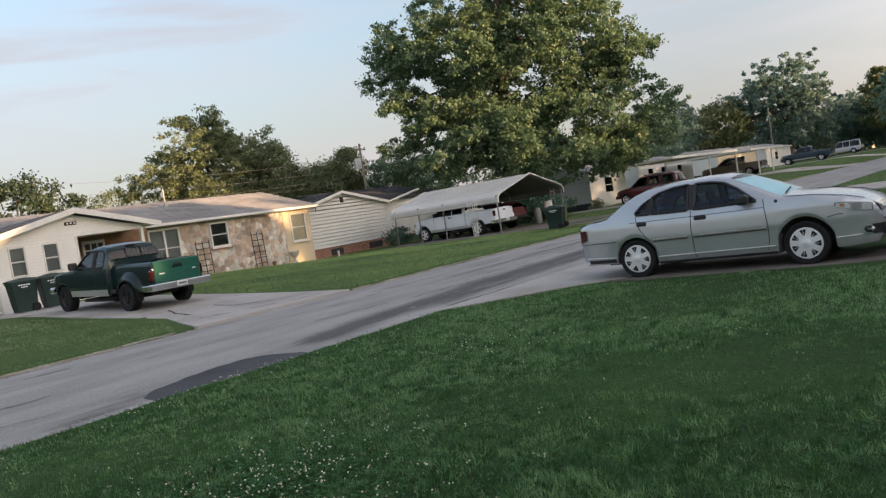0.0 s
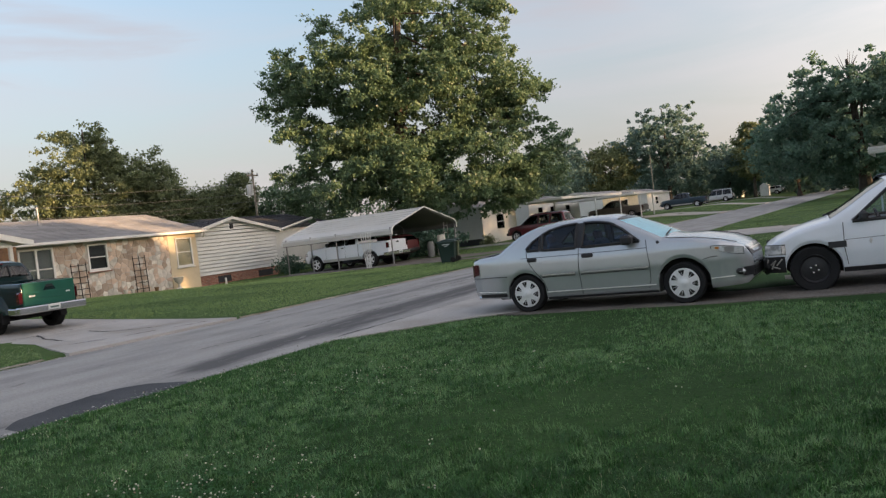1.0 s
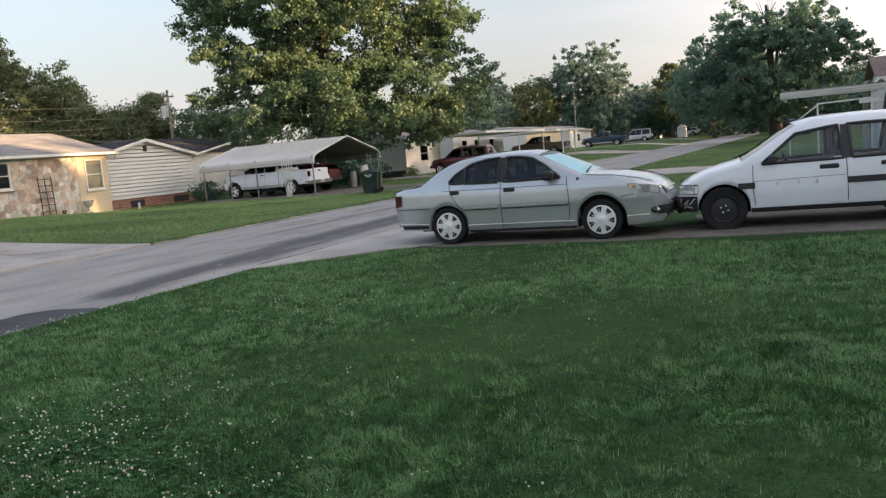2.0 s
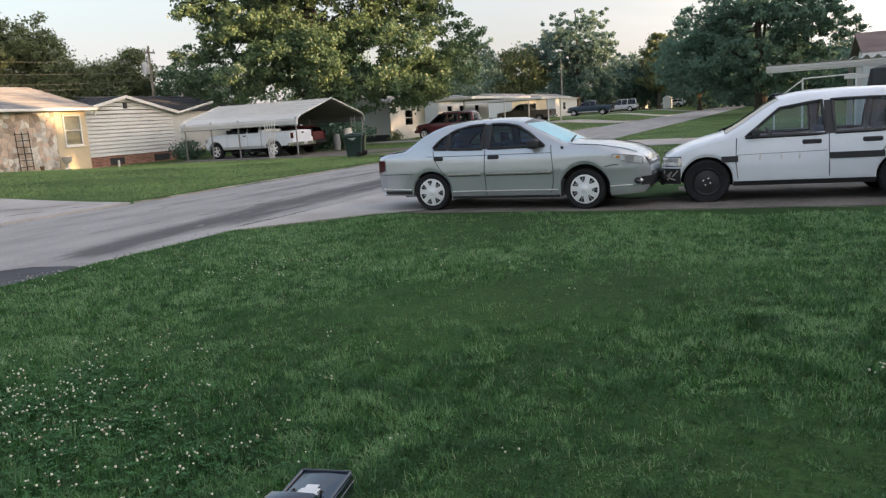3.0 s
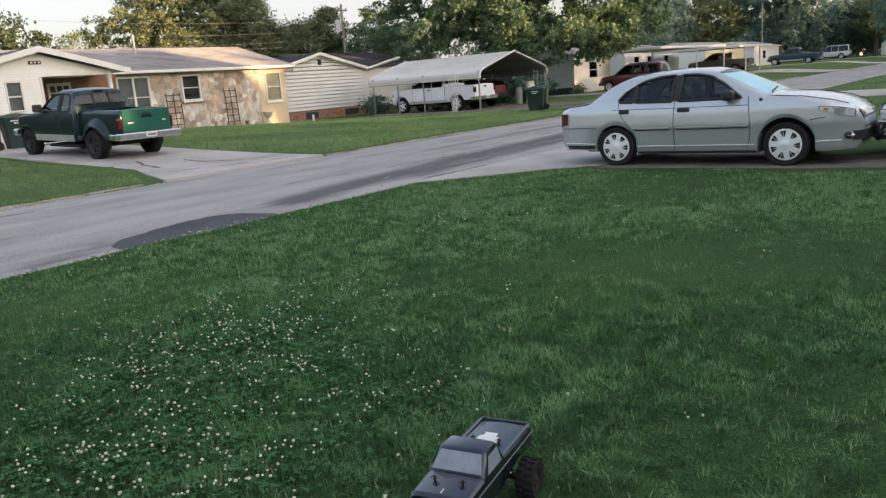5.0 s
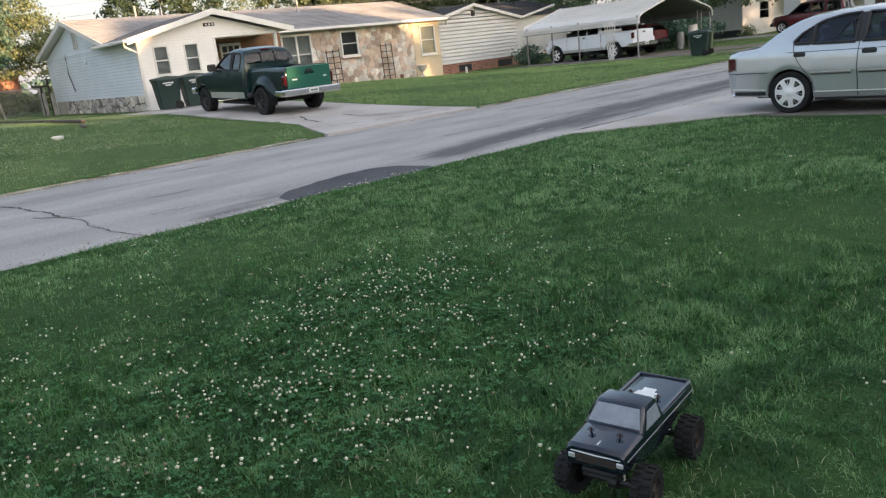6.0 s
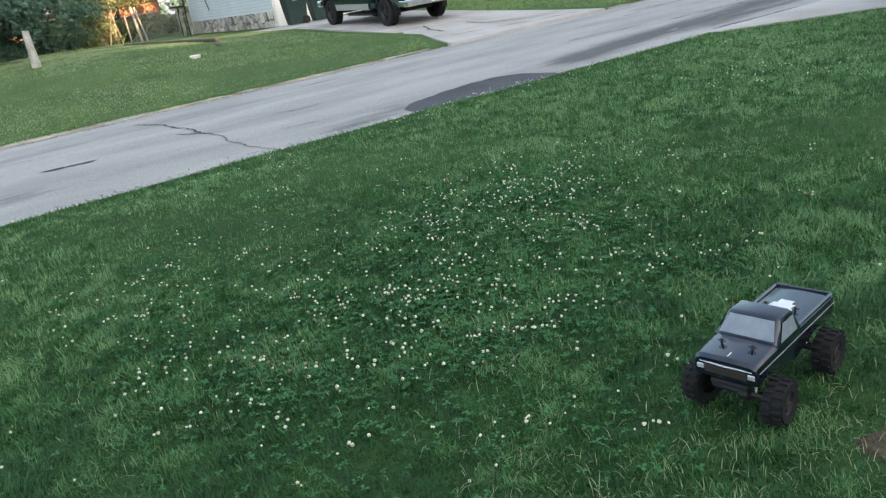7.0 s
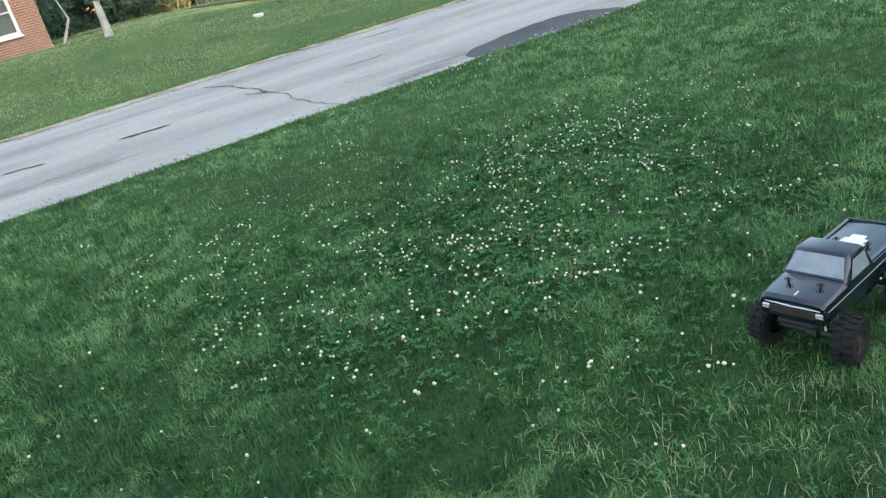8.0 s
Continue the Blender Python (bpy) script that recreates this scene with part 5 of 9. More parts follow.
green["panes"] = [[(0.80, 1.29), (0.44, 1.57), (0.20, 1.715), (-0.10, 1.745), (-0.14, 1.27)], [(-0.24, 1.27), (-0.22, 1.742), (-0.58, 1.715), (-0.68, 1.60), (-0.70, 1.28)]]
green["screens"] = [(0.20, 0.84), (G_CAB - 0.03, G_CAB + 0.055)]
green["track"], green["rim_paint"] = 0.93, BLACK_PLASTIC
green["cabin"], green["seats"] = (-0.7, 0.72, 1.16), (-0.1,)


def flared_fender(sgn):
    """The wing that swells out over a rear wheel beside a narrow bed."""
    def make(half):
        rows = []
        for t in np.linspace(0, math.pi, 19):
            c, q = math.cos(t), math.sin(t)
            swell = 0.06 + 0.115 * q ** 0.5
            rows.append([(G_REAR + r_ * c * (1.12 if c > 0 else 1.0), sgn * (0.74 + swell * k), max(0.52, 0.385 + r_ * q)) for r_, k in ((0.455, 0.9), (0.465, 1.0), (0.50, 1.0), (0.58, 0.82), (0.66, 0.42), (0.71, 0.0))])
        return Shape().grid(rows)
    return make


green["extras"] = [e for e in green["extras"] if e[0] not in ("taillight", "tailgate", "rocker_trim", "door_seam", "side_mirror")] + [
    ("tailgate", lambda half: Shape().box((G_TAIL - 0.03, -0.70, 0.70), (G_TAIL + 0.02, 0.70, 1.285), 0.02).box((G_TAIL - 0.036, -0.62, 0.86), (G_TAIL - 0.01, 0.62, 1.04), 0.012), GATE_LIT_GREEN, "bright green tailgate"),
    ("tailgate_scoop", lambda half: Shape().prism([(-0.17, 1.06), (0.17, 1.06), (0.11, 1.16), (-0.11, 1.16)], "x", G_TAIL - 0.034, G_TAIL - 0.028), GREEN_PAINT, "dark handle recess"),
    ("taillight", block((G_TAIL - 0.025, -0.79, 0.77), (G_TAIL + 0.17, -0.69, 1.07), 0.04), RED_LENS, "red taillight"), ("taillight", block((G_TAIL - 0.025, 0.69, 0.77), (G_TAIL + 0.17, 0.79, 1.07), 0.04), RED_LENS, "red taillight"),
    ("tailgate_emblem", block((G_TAIL - 0.037, -0.55, 0.95), (G_TAIL - 0.03, -0.44, 0.985), 0.0), WHITE_INK, ""), ("tailgate_emblem", block((G_TAIL - 0.037, 0.40, 0.93), (G_TAIL - 0.03, 0.56, 0.965), 0.0), WHITE_INK, ""),
    ("rear_fender", flared_fender(-1), GREEN_PAINT, "flared rear wing"), ("rear_fender", flared_fender(1), GREEN_PAINT, "flared rear wing"),
    ("bed_step", lambda half: [Shape().box((G_REAR + 0.56, sg * 0.72, 0.50), (G_CAB - 0.08, sg * 0.92, 0.62), 0.03) for sg in (-1, 1)], BLACK_PLASTIC, "dark side step"),
    ("rocker_trim", strip(G_CAB + 0.02, 1.22, 0.46, 0.64, 0.012), PALE_PAINT, "pale two-tone lower panel"),
    ("door_seam", seam([(-0.19, 1.27), (-0.19, 0.6), (-0.17, 0.48)]), BLACK_PLASTIC, ""), ("door_seam", seam([(0.92, 1.26), (0.95, 0.7), (0.88, 0.5)]), BLACK_PLASTIC, ""),
    ("side_mirror", mirror_at(0.78, 1.36, (0.16, 0.24, 0.21)), BLACK_PLASTIC, "black door mirror"), ("roof_lamp", block((G_CAB + 0.08, -0.14, 1.77), (G_CAB + 0.16, 0.14, 1.805), 0.01), RED_LENS, "small red brake lamp"),
    ("front_bed_wall", block((G_CAB - 0.10, -0.76, 0.9), (G_CAB - 0.065, 0.76, 1.295), 0.01), GREEN_PAINT, ""), ("mud_flap", lambda half: [Shape().box((G_REAR - 0.50, sg * 0.68, 0.28), (G_REAR - 0.48, sg * 0.88, 0.60), 0.008) for sg in (-1, 1)], RUBBER, ""),
]
vehicle("pickup_truck", pose(-21.85, 11.77, 0.272, 0, -2.3, 180.3), green, "dark green stepside pickup with big tyres on a driveway", "pickup truck")
vehicle("pickup_truck", pose(-25.9, 33.55, 0.015, 0, 0, 180), pickup_spec(WHITE_PAINT, 0.9, 0.1, 0.06, 0.41, "alloy", 3.65), "white full-size pickup parked under a metal carport", "pickup truck")
vehicle("pickup_truck", pose(-24.6, 74.6, gz(-24.6, 74.6) + 0.02, 0, 0, 180), pickup_spec(TAN_PAINT, 0.7, 0.0, 0.09, 0.37, "alloy", 3.6), "taupe pickup beside a white porch canopy", "pickup truck")
vehicle("pickup_truck", pose(-23.7, 97.8, gz(-23.7, 97.8) + 0.02, 0, 0, 182), pickup_spec(BLUE_PAINT, 0.7, 0.0, 0.09, 0.37, "alloy", 3.6), "dark blue pickup parked on a far driveway", "pickup truck")


def suv_spec(paint_m, wb=2.8, tall=1.74, long_rear=0.95, step=0.08):
    """A boxy estate car or sport utility."""
    xf, xr = wb / 2, -wb / 2
    t = xr - long_rear
    return dict(
        top=[(t, 0.75), (t + 0.03, 1.1), (t + 0.22, tall - 0.1), (t + 0.4, tall - 0.01), (-0.6, tall + 0.02), (0.1, tall - 0.01), (0.35, tall - 0.06), (0.65, 1.42), (1.0, 1.12), (1.15, 1.08), (xf + 0.45, 1.0), (xf + 0.68, 0.88), (xf + 0.76, 0.6)],
        wide=[(t, 0.82), (t + 0.3, 0.88), (xf, 0.89), (xf + 0.5, 0.84), (xf + 0.76, 0.64)], sill=[(t, 0.55), (t + 0.3, 0.42), (0, 0.36), (xf + 0.76, 0.45)],
        belt=1.06, tumble=0.26, axles=(xr, xf), r=0.36, arch=0.43, tyre=0.24, style="alloy", step=step, paint=paint_m,
        panes=[[(0.9, 1.09), (0.5, 1.46), (0.3, tall - 0.13), (-0.25, tall - 0.1), (-0.25, 1.08)], [(-0.35, 1.08), (-0.35, tall - 0.1), (-1.15, tall - 0.1), (-1.1, 1.08)], [(-1.25, 1.08), (-1.27, tall - 0.11), (t + 0.36, tall - 0.13), (t + 0.2, 1.1)]],
        screens=[(0.42, 0.98), (t + 0.04, t + 0.2)], glass=CAR_GLASS, cabin=(-1.2, 0.8, 1.0), seats=(0.0, -0.8),
        extras=[("taillight", block((t - 0.01, -0.84, 0.85), (t + 0.08, -0.72, 1.15), 0.02), RED_LENS, ""), ("taillight", block((t - 0.01, 0.72, 0.85), (t + 0.08, 0.84, 1.15), 0.02), RED_LENS, ""),
                ("bumper", block((t - 0.06, -0.84, 0.5), (t + 0.1, 0.84, 0.68), 0.04), BLACK_PLASTIC, ""), ("bumper", block((xf + 0.6, -0.78, 0.45), (xf + 0.8, 0.78, 0.64), 0.04), BLACK_PLASTIC, ""),
                ("headlight", corner_lamp(xf + 0.5, xf + 0.7, 0.72, 0.86, -1), CLEAR_LENS, ""), ("headlight", corner_lamp(xf + 0.5, xf + 0.7, 0.72, 0.86, 1), CLEAR_LENS, ""),
                ("door_seam", seam([(-0.3, 1.07), (-0.3, 0.42)], r=0.008), BLACK_PLASTIC, ""), ("door_seam", seam([(0.95, 1.06), (0.95, 0.45)], r=0.008), BLACK_PLASTIC, ""), ("side_mirror", mirror_at(0.8, 1.14), BLACK_PLASTIC, ""),
                ("roof_rail", lambda half: [Shape().tube([(t + 0.5, s_ * 0.6, tall + 0.03), (0.0, s_ * 0.6, tall + 0.03)], 0.02, 6) for s_ in (-1, 1)], BLACK_PLASTIC, ""), under_box(t + 0.2, xf + 0.4, 0.55, 0.36, 0.5)])


vehicle("suv", pose(-22.0, 49.8, 0.03, 0, 0, 180), suv_spec(MAROON_PAINT), "maroon sport utility vehicle on a driveway by a white home", "car")
vehicle("maroon_car", pose(-26.2, 36.2, 0.02, 0, 0, 180), suv_spec(MAROON_PAINT, 2.75, 1.45, 1.05), "maroon car backed under a metal carport", "car")
vehicle("van", pose(-25.4, 125.5, gz(-26, 125) + 0.02, 0, 0, 180), suv_spec(PALE_PAINT, 3.2, 1.9, 1.1), "pale silver van parked on a far driveway", "van")
vehicle("far_car", pose(-21.0, 150.0, gz(-21, 150) + 0.02, 0, 0, 175), suv_spec(WHITE_PAINT, 2.7, 1.5), "small white car far along the street", "car")
vehicle("far_car", pose(-17.0, 158.0, gz(-17, 158) + 0.02, 0, 0, 100), suv_spec(MAROON_PAINT, 2.8, 1.7), "dark red car far along the street", "car")
vehicle("far_car", pose(-2.0, 92.0, 0.02, 0, 0, 170), suv_spec(BLUE_PAINT, 2.8, 1.7), "dark blue car under a tree by the street", "car")

# ---- building helpers (in world places; parts hang from the thing at its base) ----
def wpart(name, shape, material, parent, label="", smooth=False, kind=""):
    """A part built in world places under a thing that stands elsewhere; a list of shapes makes a part of each."""
    if isinstance(shape, list):
        return [wpart("siding_board", s, material, parent, "" if q else label) for q, s in enumerate(shape)]
    ob = new(name, shape.mesh(name, material, smooth))
    ob.parent = parent
    up, inv = parent, Matrix.Identity(4)
    while up:
        inv = inv @ (up.matrix_parent_inverse @ up.matrix_basis).inverted() if up.parent is None else inv
        up = up.parent
    ob.matrix_parent_inverse = inv if parent.parent is None else Matrix.Identity(4)
    return tagged(ob, label, kind=kind)


def put(face, pos, u, z, out=0.0):
    """A place on a wall: face x+ looks to +x, y- looks to -y."""
    return (pos + out, u, z) if face == "x+" else (u, pos - out, z)


def siding(face, pos, u0, u1, z0, z1, course=0.2, holes=(), limit=None, lap=0.034, gap=0.0):
    """Lapped boards with real steps, cut round openings and under a gable."""
    boards = []
    z = z0
    while z < z1 - 1e-6:
        t = min(z + course, z1)
        cuts = sorted({z, t - gap} | {h for hole in holes for h in hole[2:] if z < h < t - gap})
        for a, b in zip(cuts, cuts[1:]):
            lo, hi = (u0, u1) if limit is None else limit(a)
            lo, hi = max(lo, u0), min(hi, u1)
            lo_t, hi_t = (lo, hi) if limit is None else (max(limit(b)[0], u0), min(limit(b)[1], u1))
            spans = [(lo, hi)]
            for h0, h1, hz0, hz1 in holes:
                if hz0 < b - 1e-6 and hz1 > a + 1e-6:
                    spans = [q for p0, p1 in spans for q in ((p0, min(p1, h0)), (max(p0, h1), p1)) if q[1] - q[0] > 0.005]
            oa, ob_ = lap * (1 - (a - z) / course), lap * (1 - (b - z) / course)
            for p0, p1 in spans:
                if p1 - p0 > 0.01:
                    s = Shape()
                    boards.append(s)
                    q0, q1 = (max(p0, lo_t), min(p1, hi_t)) if limit else (p0, p1)
                    s.add([put(face, pos, p0, a, oa), put(face, pos, p1, a, oa), put(face, pos, q1, b, ob_), put(face, pos, q0, b, ob_), put(face, pos, p0, a, 0), put(face, pos, p1, a, 0)], [(0, 1, 2, 3), (4, 5, 1, 0)])
        z = t
    return boards


def slab_wall(face, pos, u0, u1, z0, z1, thick=0.15, holes=()):
    """The wall behind the boards, with openings right through."""
    s = Shape()
    us = sorted({u0, u1} | {h for hole in holes for h in hole[:2]})
    zs = sorted({z0, z1} | {h for hole in holes for h in hole[2:]})
    for a, b in zip(us, us[1:]):
        for c, d in zip(zs, zs[1:]):
            if not any(h[0] <= a and b <= h[1] and h[2] <= c and d <= h[3] for h in holes):
                s.box(put(face, pos, a, c, -thick), put(face, pos, b, d, 0))
    return s.weld()


def window(parent, face, pos, u0, u1, z0, z1, blind=SCREEN, trim=WHITE_TRIM, bars=1, sill=True, wide=0.06, mull=0):
    """A sash window: frame, meeting rail, panes and a blind behind."""
    f = Shape()
    for a, b in ((u0, u0 + wide), (u1 - wide, u1)):
        f.box(put(face, pos, a, z0, -0.05), put(face, pos, b, z1, 0.045), 0.008)
    for a, b in ((z0, z0 + wide), (z1 - wide, z1)):
        f.box(put(face, pos, u0, a, -0.05), put(face, pos, u1, b, 0.042), 0.008)
    for q in range(mull):
        m = u0 + (u1 - u0) * (q + 1) / (mull + 1)
        f.box(put(face, pos, m - 0.05, z0, -0.05), put(face, pos, m + 0.05, z1, 0.044), 0.008)
    frame_ob = wpart("window_frame", f, trim, parent)
    for q in range(bars):
        zc = z0 + (z1 - z0) * (q + 1) / (bars + 1)
        wpart("meeting_rail", Shape().box(put(face, pos, u0 + wide, zc - 0.025, -0.04), put(face, pos, u1 - wide, zc + 0.025, 0.03), 0.005), trim, parent)
    wpart("pane", Shape().box(put(face, pos, u0 + wide, z0 + wide, -0.012), put(face, pos, u1 - wide, z1 - wide, -0.004)), PANE, parent)
    wpart("blind", Shape().box(put(face, pos, u0 + 0.01, z0 + 0.01, -0.11), put(face, pos, u1 - 0.01, z1 - 0.01, -0.06)), blind, parent)
    if sill:
        wpart("window_sill", Shape().box(put(face, pos, u0 - 0.05, z0 - 0.07, -0.02), put(face, pos, u1 + 0.05, z0, 0.09), 0.012), trim, parent)
    return frame_ob


def shingles(a, b, c, d, across=0.9, course=0.28, thick=0.022):
    """Tabs in courses over a roof slope: a, b along the eave, d, c along the ridge."""
    A, B, C, D = map(Vector, (a, b, c, d))
    n_up = max(1, int((D - A).length / course))
    s = Shape()
    nrm = (B - A).cross(D - A).normalized()
    if nrm.z < 0:
        nrm = -nrm
    r = random.Random(7)
    for q in range(n_up):
        t0, t1 = q / n_up, (q + 1) / n_up
        l0, r0, l1, r1 = A.lerp(D, t0), B.lerp(C, t0), A.lerp(D, t1), B.lerp(C, t1)
        n = max(1, int((r0 - l0).length / across))
        off = 0.5 * (q % 2) / n
        us = [0] + [k / n + off for k in range(0 if off else 1, n) if 0.02 < k / n + off < 0.98] + [1]
        for u, v in zip(us, us[1:]):
            lift = nrm * (thick + r.uniform(0, 0.006))
            p = [l0.lerp(r0, u), l0.lerp(r0, v), l1.lerp(r1, v), l1.lerp(r1, u)]
            s.add([p[0] + lift, p[1] + lift, p[2] + nrm * 0.004, p[3] + nrm * 0.004, p[0], p[1]], [(0, 1, 2, 3), (4, 5, 1, 0)])
    return s


def deck(a, b, c, d, thick=0.12):
    """The boards under a roof slope."""
    A, B, C, D = map(Vector, (a, b, c, d))
    n = (B - A).cross(D - A).normalized()
    if n.z < 0:
        n = -n
    return Shape().add([A, B, C, D, A - n * thick, B - n * thick, C - n * thick, D - n * thick], [(0, 1, 2, 3), (7, 6, 5, 4), (0, 4, 5, 1), (1, 5, 6, 2), (2, 6, 7, 3), (3, 7, 4, 0)])


def clip(poly, nx_, ny_, c):
    """The part of a polygon with nx*x + ny*y <= c."""
    out = []
    for (xa, ya), (xb, yb) in zip(poly, poly[1:] + poly[:1]):
        da, db = nx_ * xa + ny_ * ya - c, nx_ * xb + ny_ * yb - c
        if da <= 0:
            out.append((xa, ya))
        if (da < 0 < db) or (db < 0 < da):
            t = da / (da - db)
            out.append((xa + (xb - xa) * t, ya + (yb - ya) * t))
    return out


def rubble(parent, face, pos, u0, u1, z0, z1, size, seed, materials, holes=(), joint=0.018, proud=0.02):
    """Irregular flat stones with recessed joints, each one a piece."""
    r = random.Random(seed)
    seeds = []
    nu, nz = max(2, int((u1 - u0) / size)), max(2, int((z1 - z0) / (size * 0.85)))
    for a in range(-1, nu + 1):
        for b in range(-1, nz + 1):
            if r.random() < 0.2:
                continue
            seeds.append((u0 + (a + 0.5 + r.uniform(-0.42, 0.42)) * (u1 - u0) / nu, z0 + (b + 0.5 + r.uniform(-0.42, 0.42)) * (z1 - z0) / nz))
    for k, (sx, sy) in enumerate(seeds):
        poly = [(u0, z0), (u1, z0), (u1, z1), (u0, z1)]
        near = sorted(seeds, key=lambda q: (q[0] - sx) ** 2 + (q[1] - sy) ** 2)[1:14]
        for qx, qy in near:
            dx, dy = qx - sx, qy - sy
            L = math.hypot(dx, dy)
            poly = clip(poly, dx / L, dy / L, ((qx * qx + qy * qy - sx * sx - sy * sy) / 2) / L - joint / 2)
            if len(poly) < 3:
                break
        if len(poly) < 3:
            continue
        cx, cy = sum(p[0] for p in poly) / len(poly), sum(p[1] for p in poly) / len(poly)
        if any(h[0] - 0.02 < cx < h[1] + 0.02 and h[2] - 0.02 < cy < h[3] + 0.02 for h in holes):
            continue
        for h in holes:
            if min(p[0] for p in poly) < h[1] and max(p[0] for p in poly) > h[0] and min(p[1] for p in poly) < h[3] and max(p[1] for p in poly) > h[2]:
                if cx < h[0]:
                    poly = clip(poly, 1, 0, h[0])
                elif cx > h[1]:
                    poly = clip(poly, -1, 0, -h[1])
                elif cy < h[2]:
                    poly = clip(poly, 0, 1, h[2])
                else:
                    poly = clip(poly, 0, -1, -h[3])
        area = abs(sum(a[0] * b[1] - b[0] * a[1] for a, b in zip(poly, poly[1:] + poly[:1]))) / 2 if len(poly) > 2 else 0
        if area < 0.003:
            continue
        n, out = len(poly), proud * r.uniform(0.6, 1.2)
        ins = [(cx + (p[0] - cx) * 0.9 + r.uniform(-0.006, 0.006), cy + (p[1] - cy) * 0.9 + r.uniform(-0.006, 0.006)) for p in poly]
        s = Shape().add([put(face, pos, p[0], p[1], -0.005) for p in poly] + [put(face, pos, p[0], p[1], out * 0.6) for p in poly] + [put(face, pos, p[0], p[1], out) for p in ins],
                        [(i, (i + 1) % n, n + (i + 1) % n, n + i) for i in range(n)] + [(n + i, n + (i + 1) % n, 2 * n + (i + 1) % n, 2 * n + i) for i in range(n)] + [tuple(range(2 * n, 3 * n))])
        wpart("stone", s, materials[0] if r.random() < 0.62 else materials[-1], parent)


# ---- the ranch house with the stone front ----
house = thing("ranch_house", pose(-33, 20, 0.2), "cream-sided ranch house with a stone front and grey shingle roof", "house")
WING_X, FRONT_X, BACK_X, END_Y, FAR_Y = -30.0, -33.0, -41.6, 11.5, 29.2
EAVE = 2.98
wing_wins = [(12.05, 12.66, 1.63, 2.74), (13.28, 13.89, 1.63, 2.74)]
gable_mid, gable_top = 14.55, 3.84


def gable_limit(z):
    k = max(0.0, min(1.0, (gable_top - 0.12 - z) / (gable_top - 0.12 - EAVE)))
    return (gable_mid - 3.05 * k, gable_mid + 2.9 * k)


wing_holes = [*wing_wins, (14.65, 17.42, 0.0, 2.86)]
wpart("wall", siding("x+", WING_X, END_Y, 17.45, 0.36, EAVE, 0.115, wing_holes, lap=0.022, gap=0.011), SIDING, house, "cream lapped siding")
wpart("gable", siding("x+", WING_X, END_Y, 17.45, EAVE, gable_top - 0.1, 0.115, limit=gable_limit, lap=0.02), SIDING, house, "cream lapped gable boards")
wpart("wall_core", slab_wall("x+", WING_X - 0.004, END_Y, 17.45, 0.2, EAVE, 0.14, wing_holes), WHITE_TRIM, house)
for w_ in wing_wins:
    window(house, "x+", WING_X, *w_, sill=False)
wpart("corner_board", Shape().box((WING_X - 0.08, END_Y - 0.03, 0.3), (WING_X + 0.035, END_Y + 0.06, EAVE), 0.01), WHITE_TRIM, house)
wpart("porch_post", Shape().box((WING_X - 0.1, 17.32, 0.3), (WING_X + 0.03, 17.46, 2.9), 0.01), WHITE_TRIM, house)
wpart("porch_jamb", Shape().box((WING_X - 0.12, 14.56, 0.3), (WING_X + 0.03, 14.66, 2.88), 0.01), WHITE_TRIM, house)
wpart("gable_sign", Shape().box((WING_X + 0.02, 14.25, 3.32), (WING_X + 0.05, 14.72, 3.45), 0.008), DARK_IRON, house, "small dark plaque")
for q in range(3):
    wpart("plaque_bar", Shape().box((WING_X + 0.05, 14.32 + q * 0.14, 3.35), (WING_X + 0.056, 14.40 + q * 0.14, 3.42)), WHITE_TRIM, house)
# porch: board wall, door, side wall, floor
wpart("porch_wall", siding("x+", -32.4, 14.6, 19.0, 0.3, EAVE, 0.16, [(15.95, 17.0, 0.3, 2.75)], lap=0.015), BROWN_WOOD, house, "brown-stained porch boards")
wpart("porch_side", Shape().box((-32.4, 14.45, 0.3), (WING_X - 0.15, 14.58, EAVE)), BROWN_WOOD, house)
wpart("porch_floor", Shape().box((-32.5, 14.6, 0.0), (WING_X + 0.1, 17.45, 0.42), 0.02), CONCRETE, house)
wpart("porch_ceiling", Shape().box((-32.5, 14.5, 2.9), (WING_X, 17.45, 2.97)), WHITE_TRIM, house)
door = wpart("front_door", Shape().box((-32.45, 15.98, 0.42), (-32.38, 16.98, 2.7), 0.01), WHITE_TRIM, house, "white panelled front door")
for a in range(3):
    for b in range(2):
        wpart("door_light", Shape().box((-32.38, 16.08 + a * 0.29, 2.02 + b * 0.3), (-32.365, 16.30 + a * 0.29, 2.27 + b * 0.3), 0.004), DARK_ROOM, house)
# main front: double window, stone, stucco end
double_hole, stone_hole, end_hole = (19.35, 21.0, 0.95, 2.84), (22.68, 23.74, 1.58, 2.82), (27.78, 28.86, 1.22, 2.76)
wpart("wall", slab_wall("x+", FRONT_X, 17.0, FAR_Y, 0.0, EAVE + 0.05, 0.18, [double_hole, stone_hole, end_hole]), MORTAR, house, "mortared stone wall core")
wpart("stucco", slab_wall("x+", FRONT_X + 0.035, 27.35, FAR_Y, 0.0, EAVE + 0.03, 0.03, [end_hole]), STUCCO, house, "warm buff plastered wall end")
window(house, "x+", FRONT_X + 0.02, *double_hole, blind=SCREEN, mull=1, wide=0.09)
window(house, "x+", FRONT_X + 0.03, *stone_hole, blind=DARK_ROOM, wide=0.08)
window(house, "x+", FRONT_X + 0.04, *end_hole, blind=SUNLIT_BLIND, wide=0.08)
wpart("brick_sill", Shape().box((FRONT_X, 22.6, 1.47), (FRONT_X + 0.11, 23.85, 1.58), 0.01), BRICK, house, "red brick window sill")
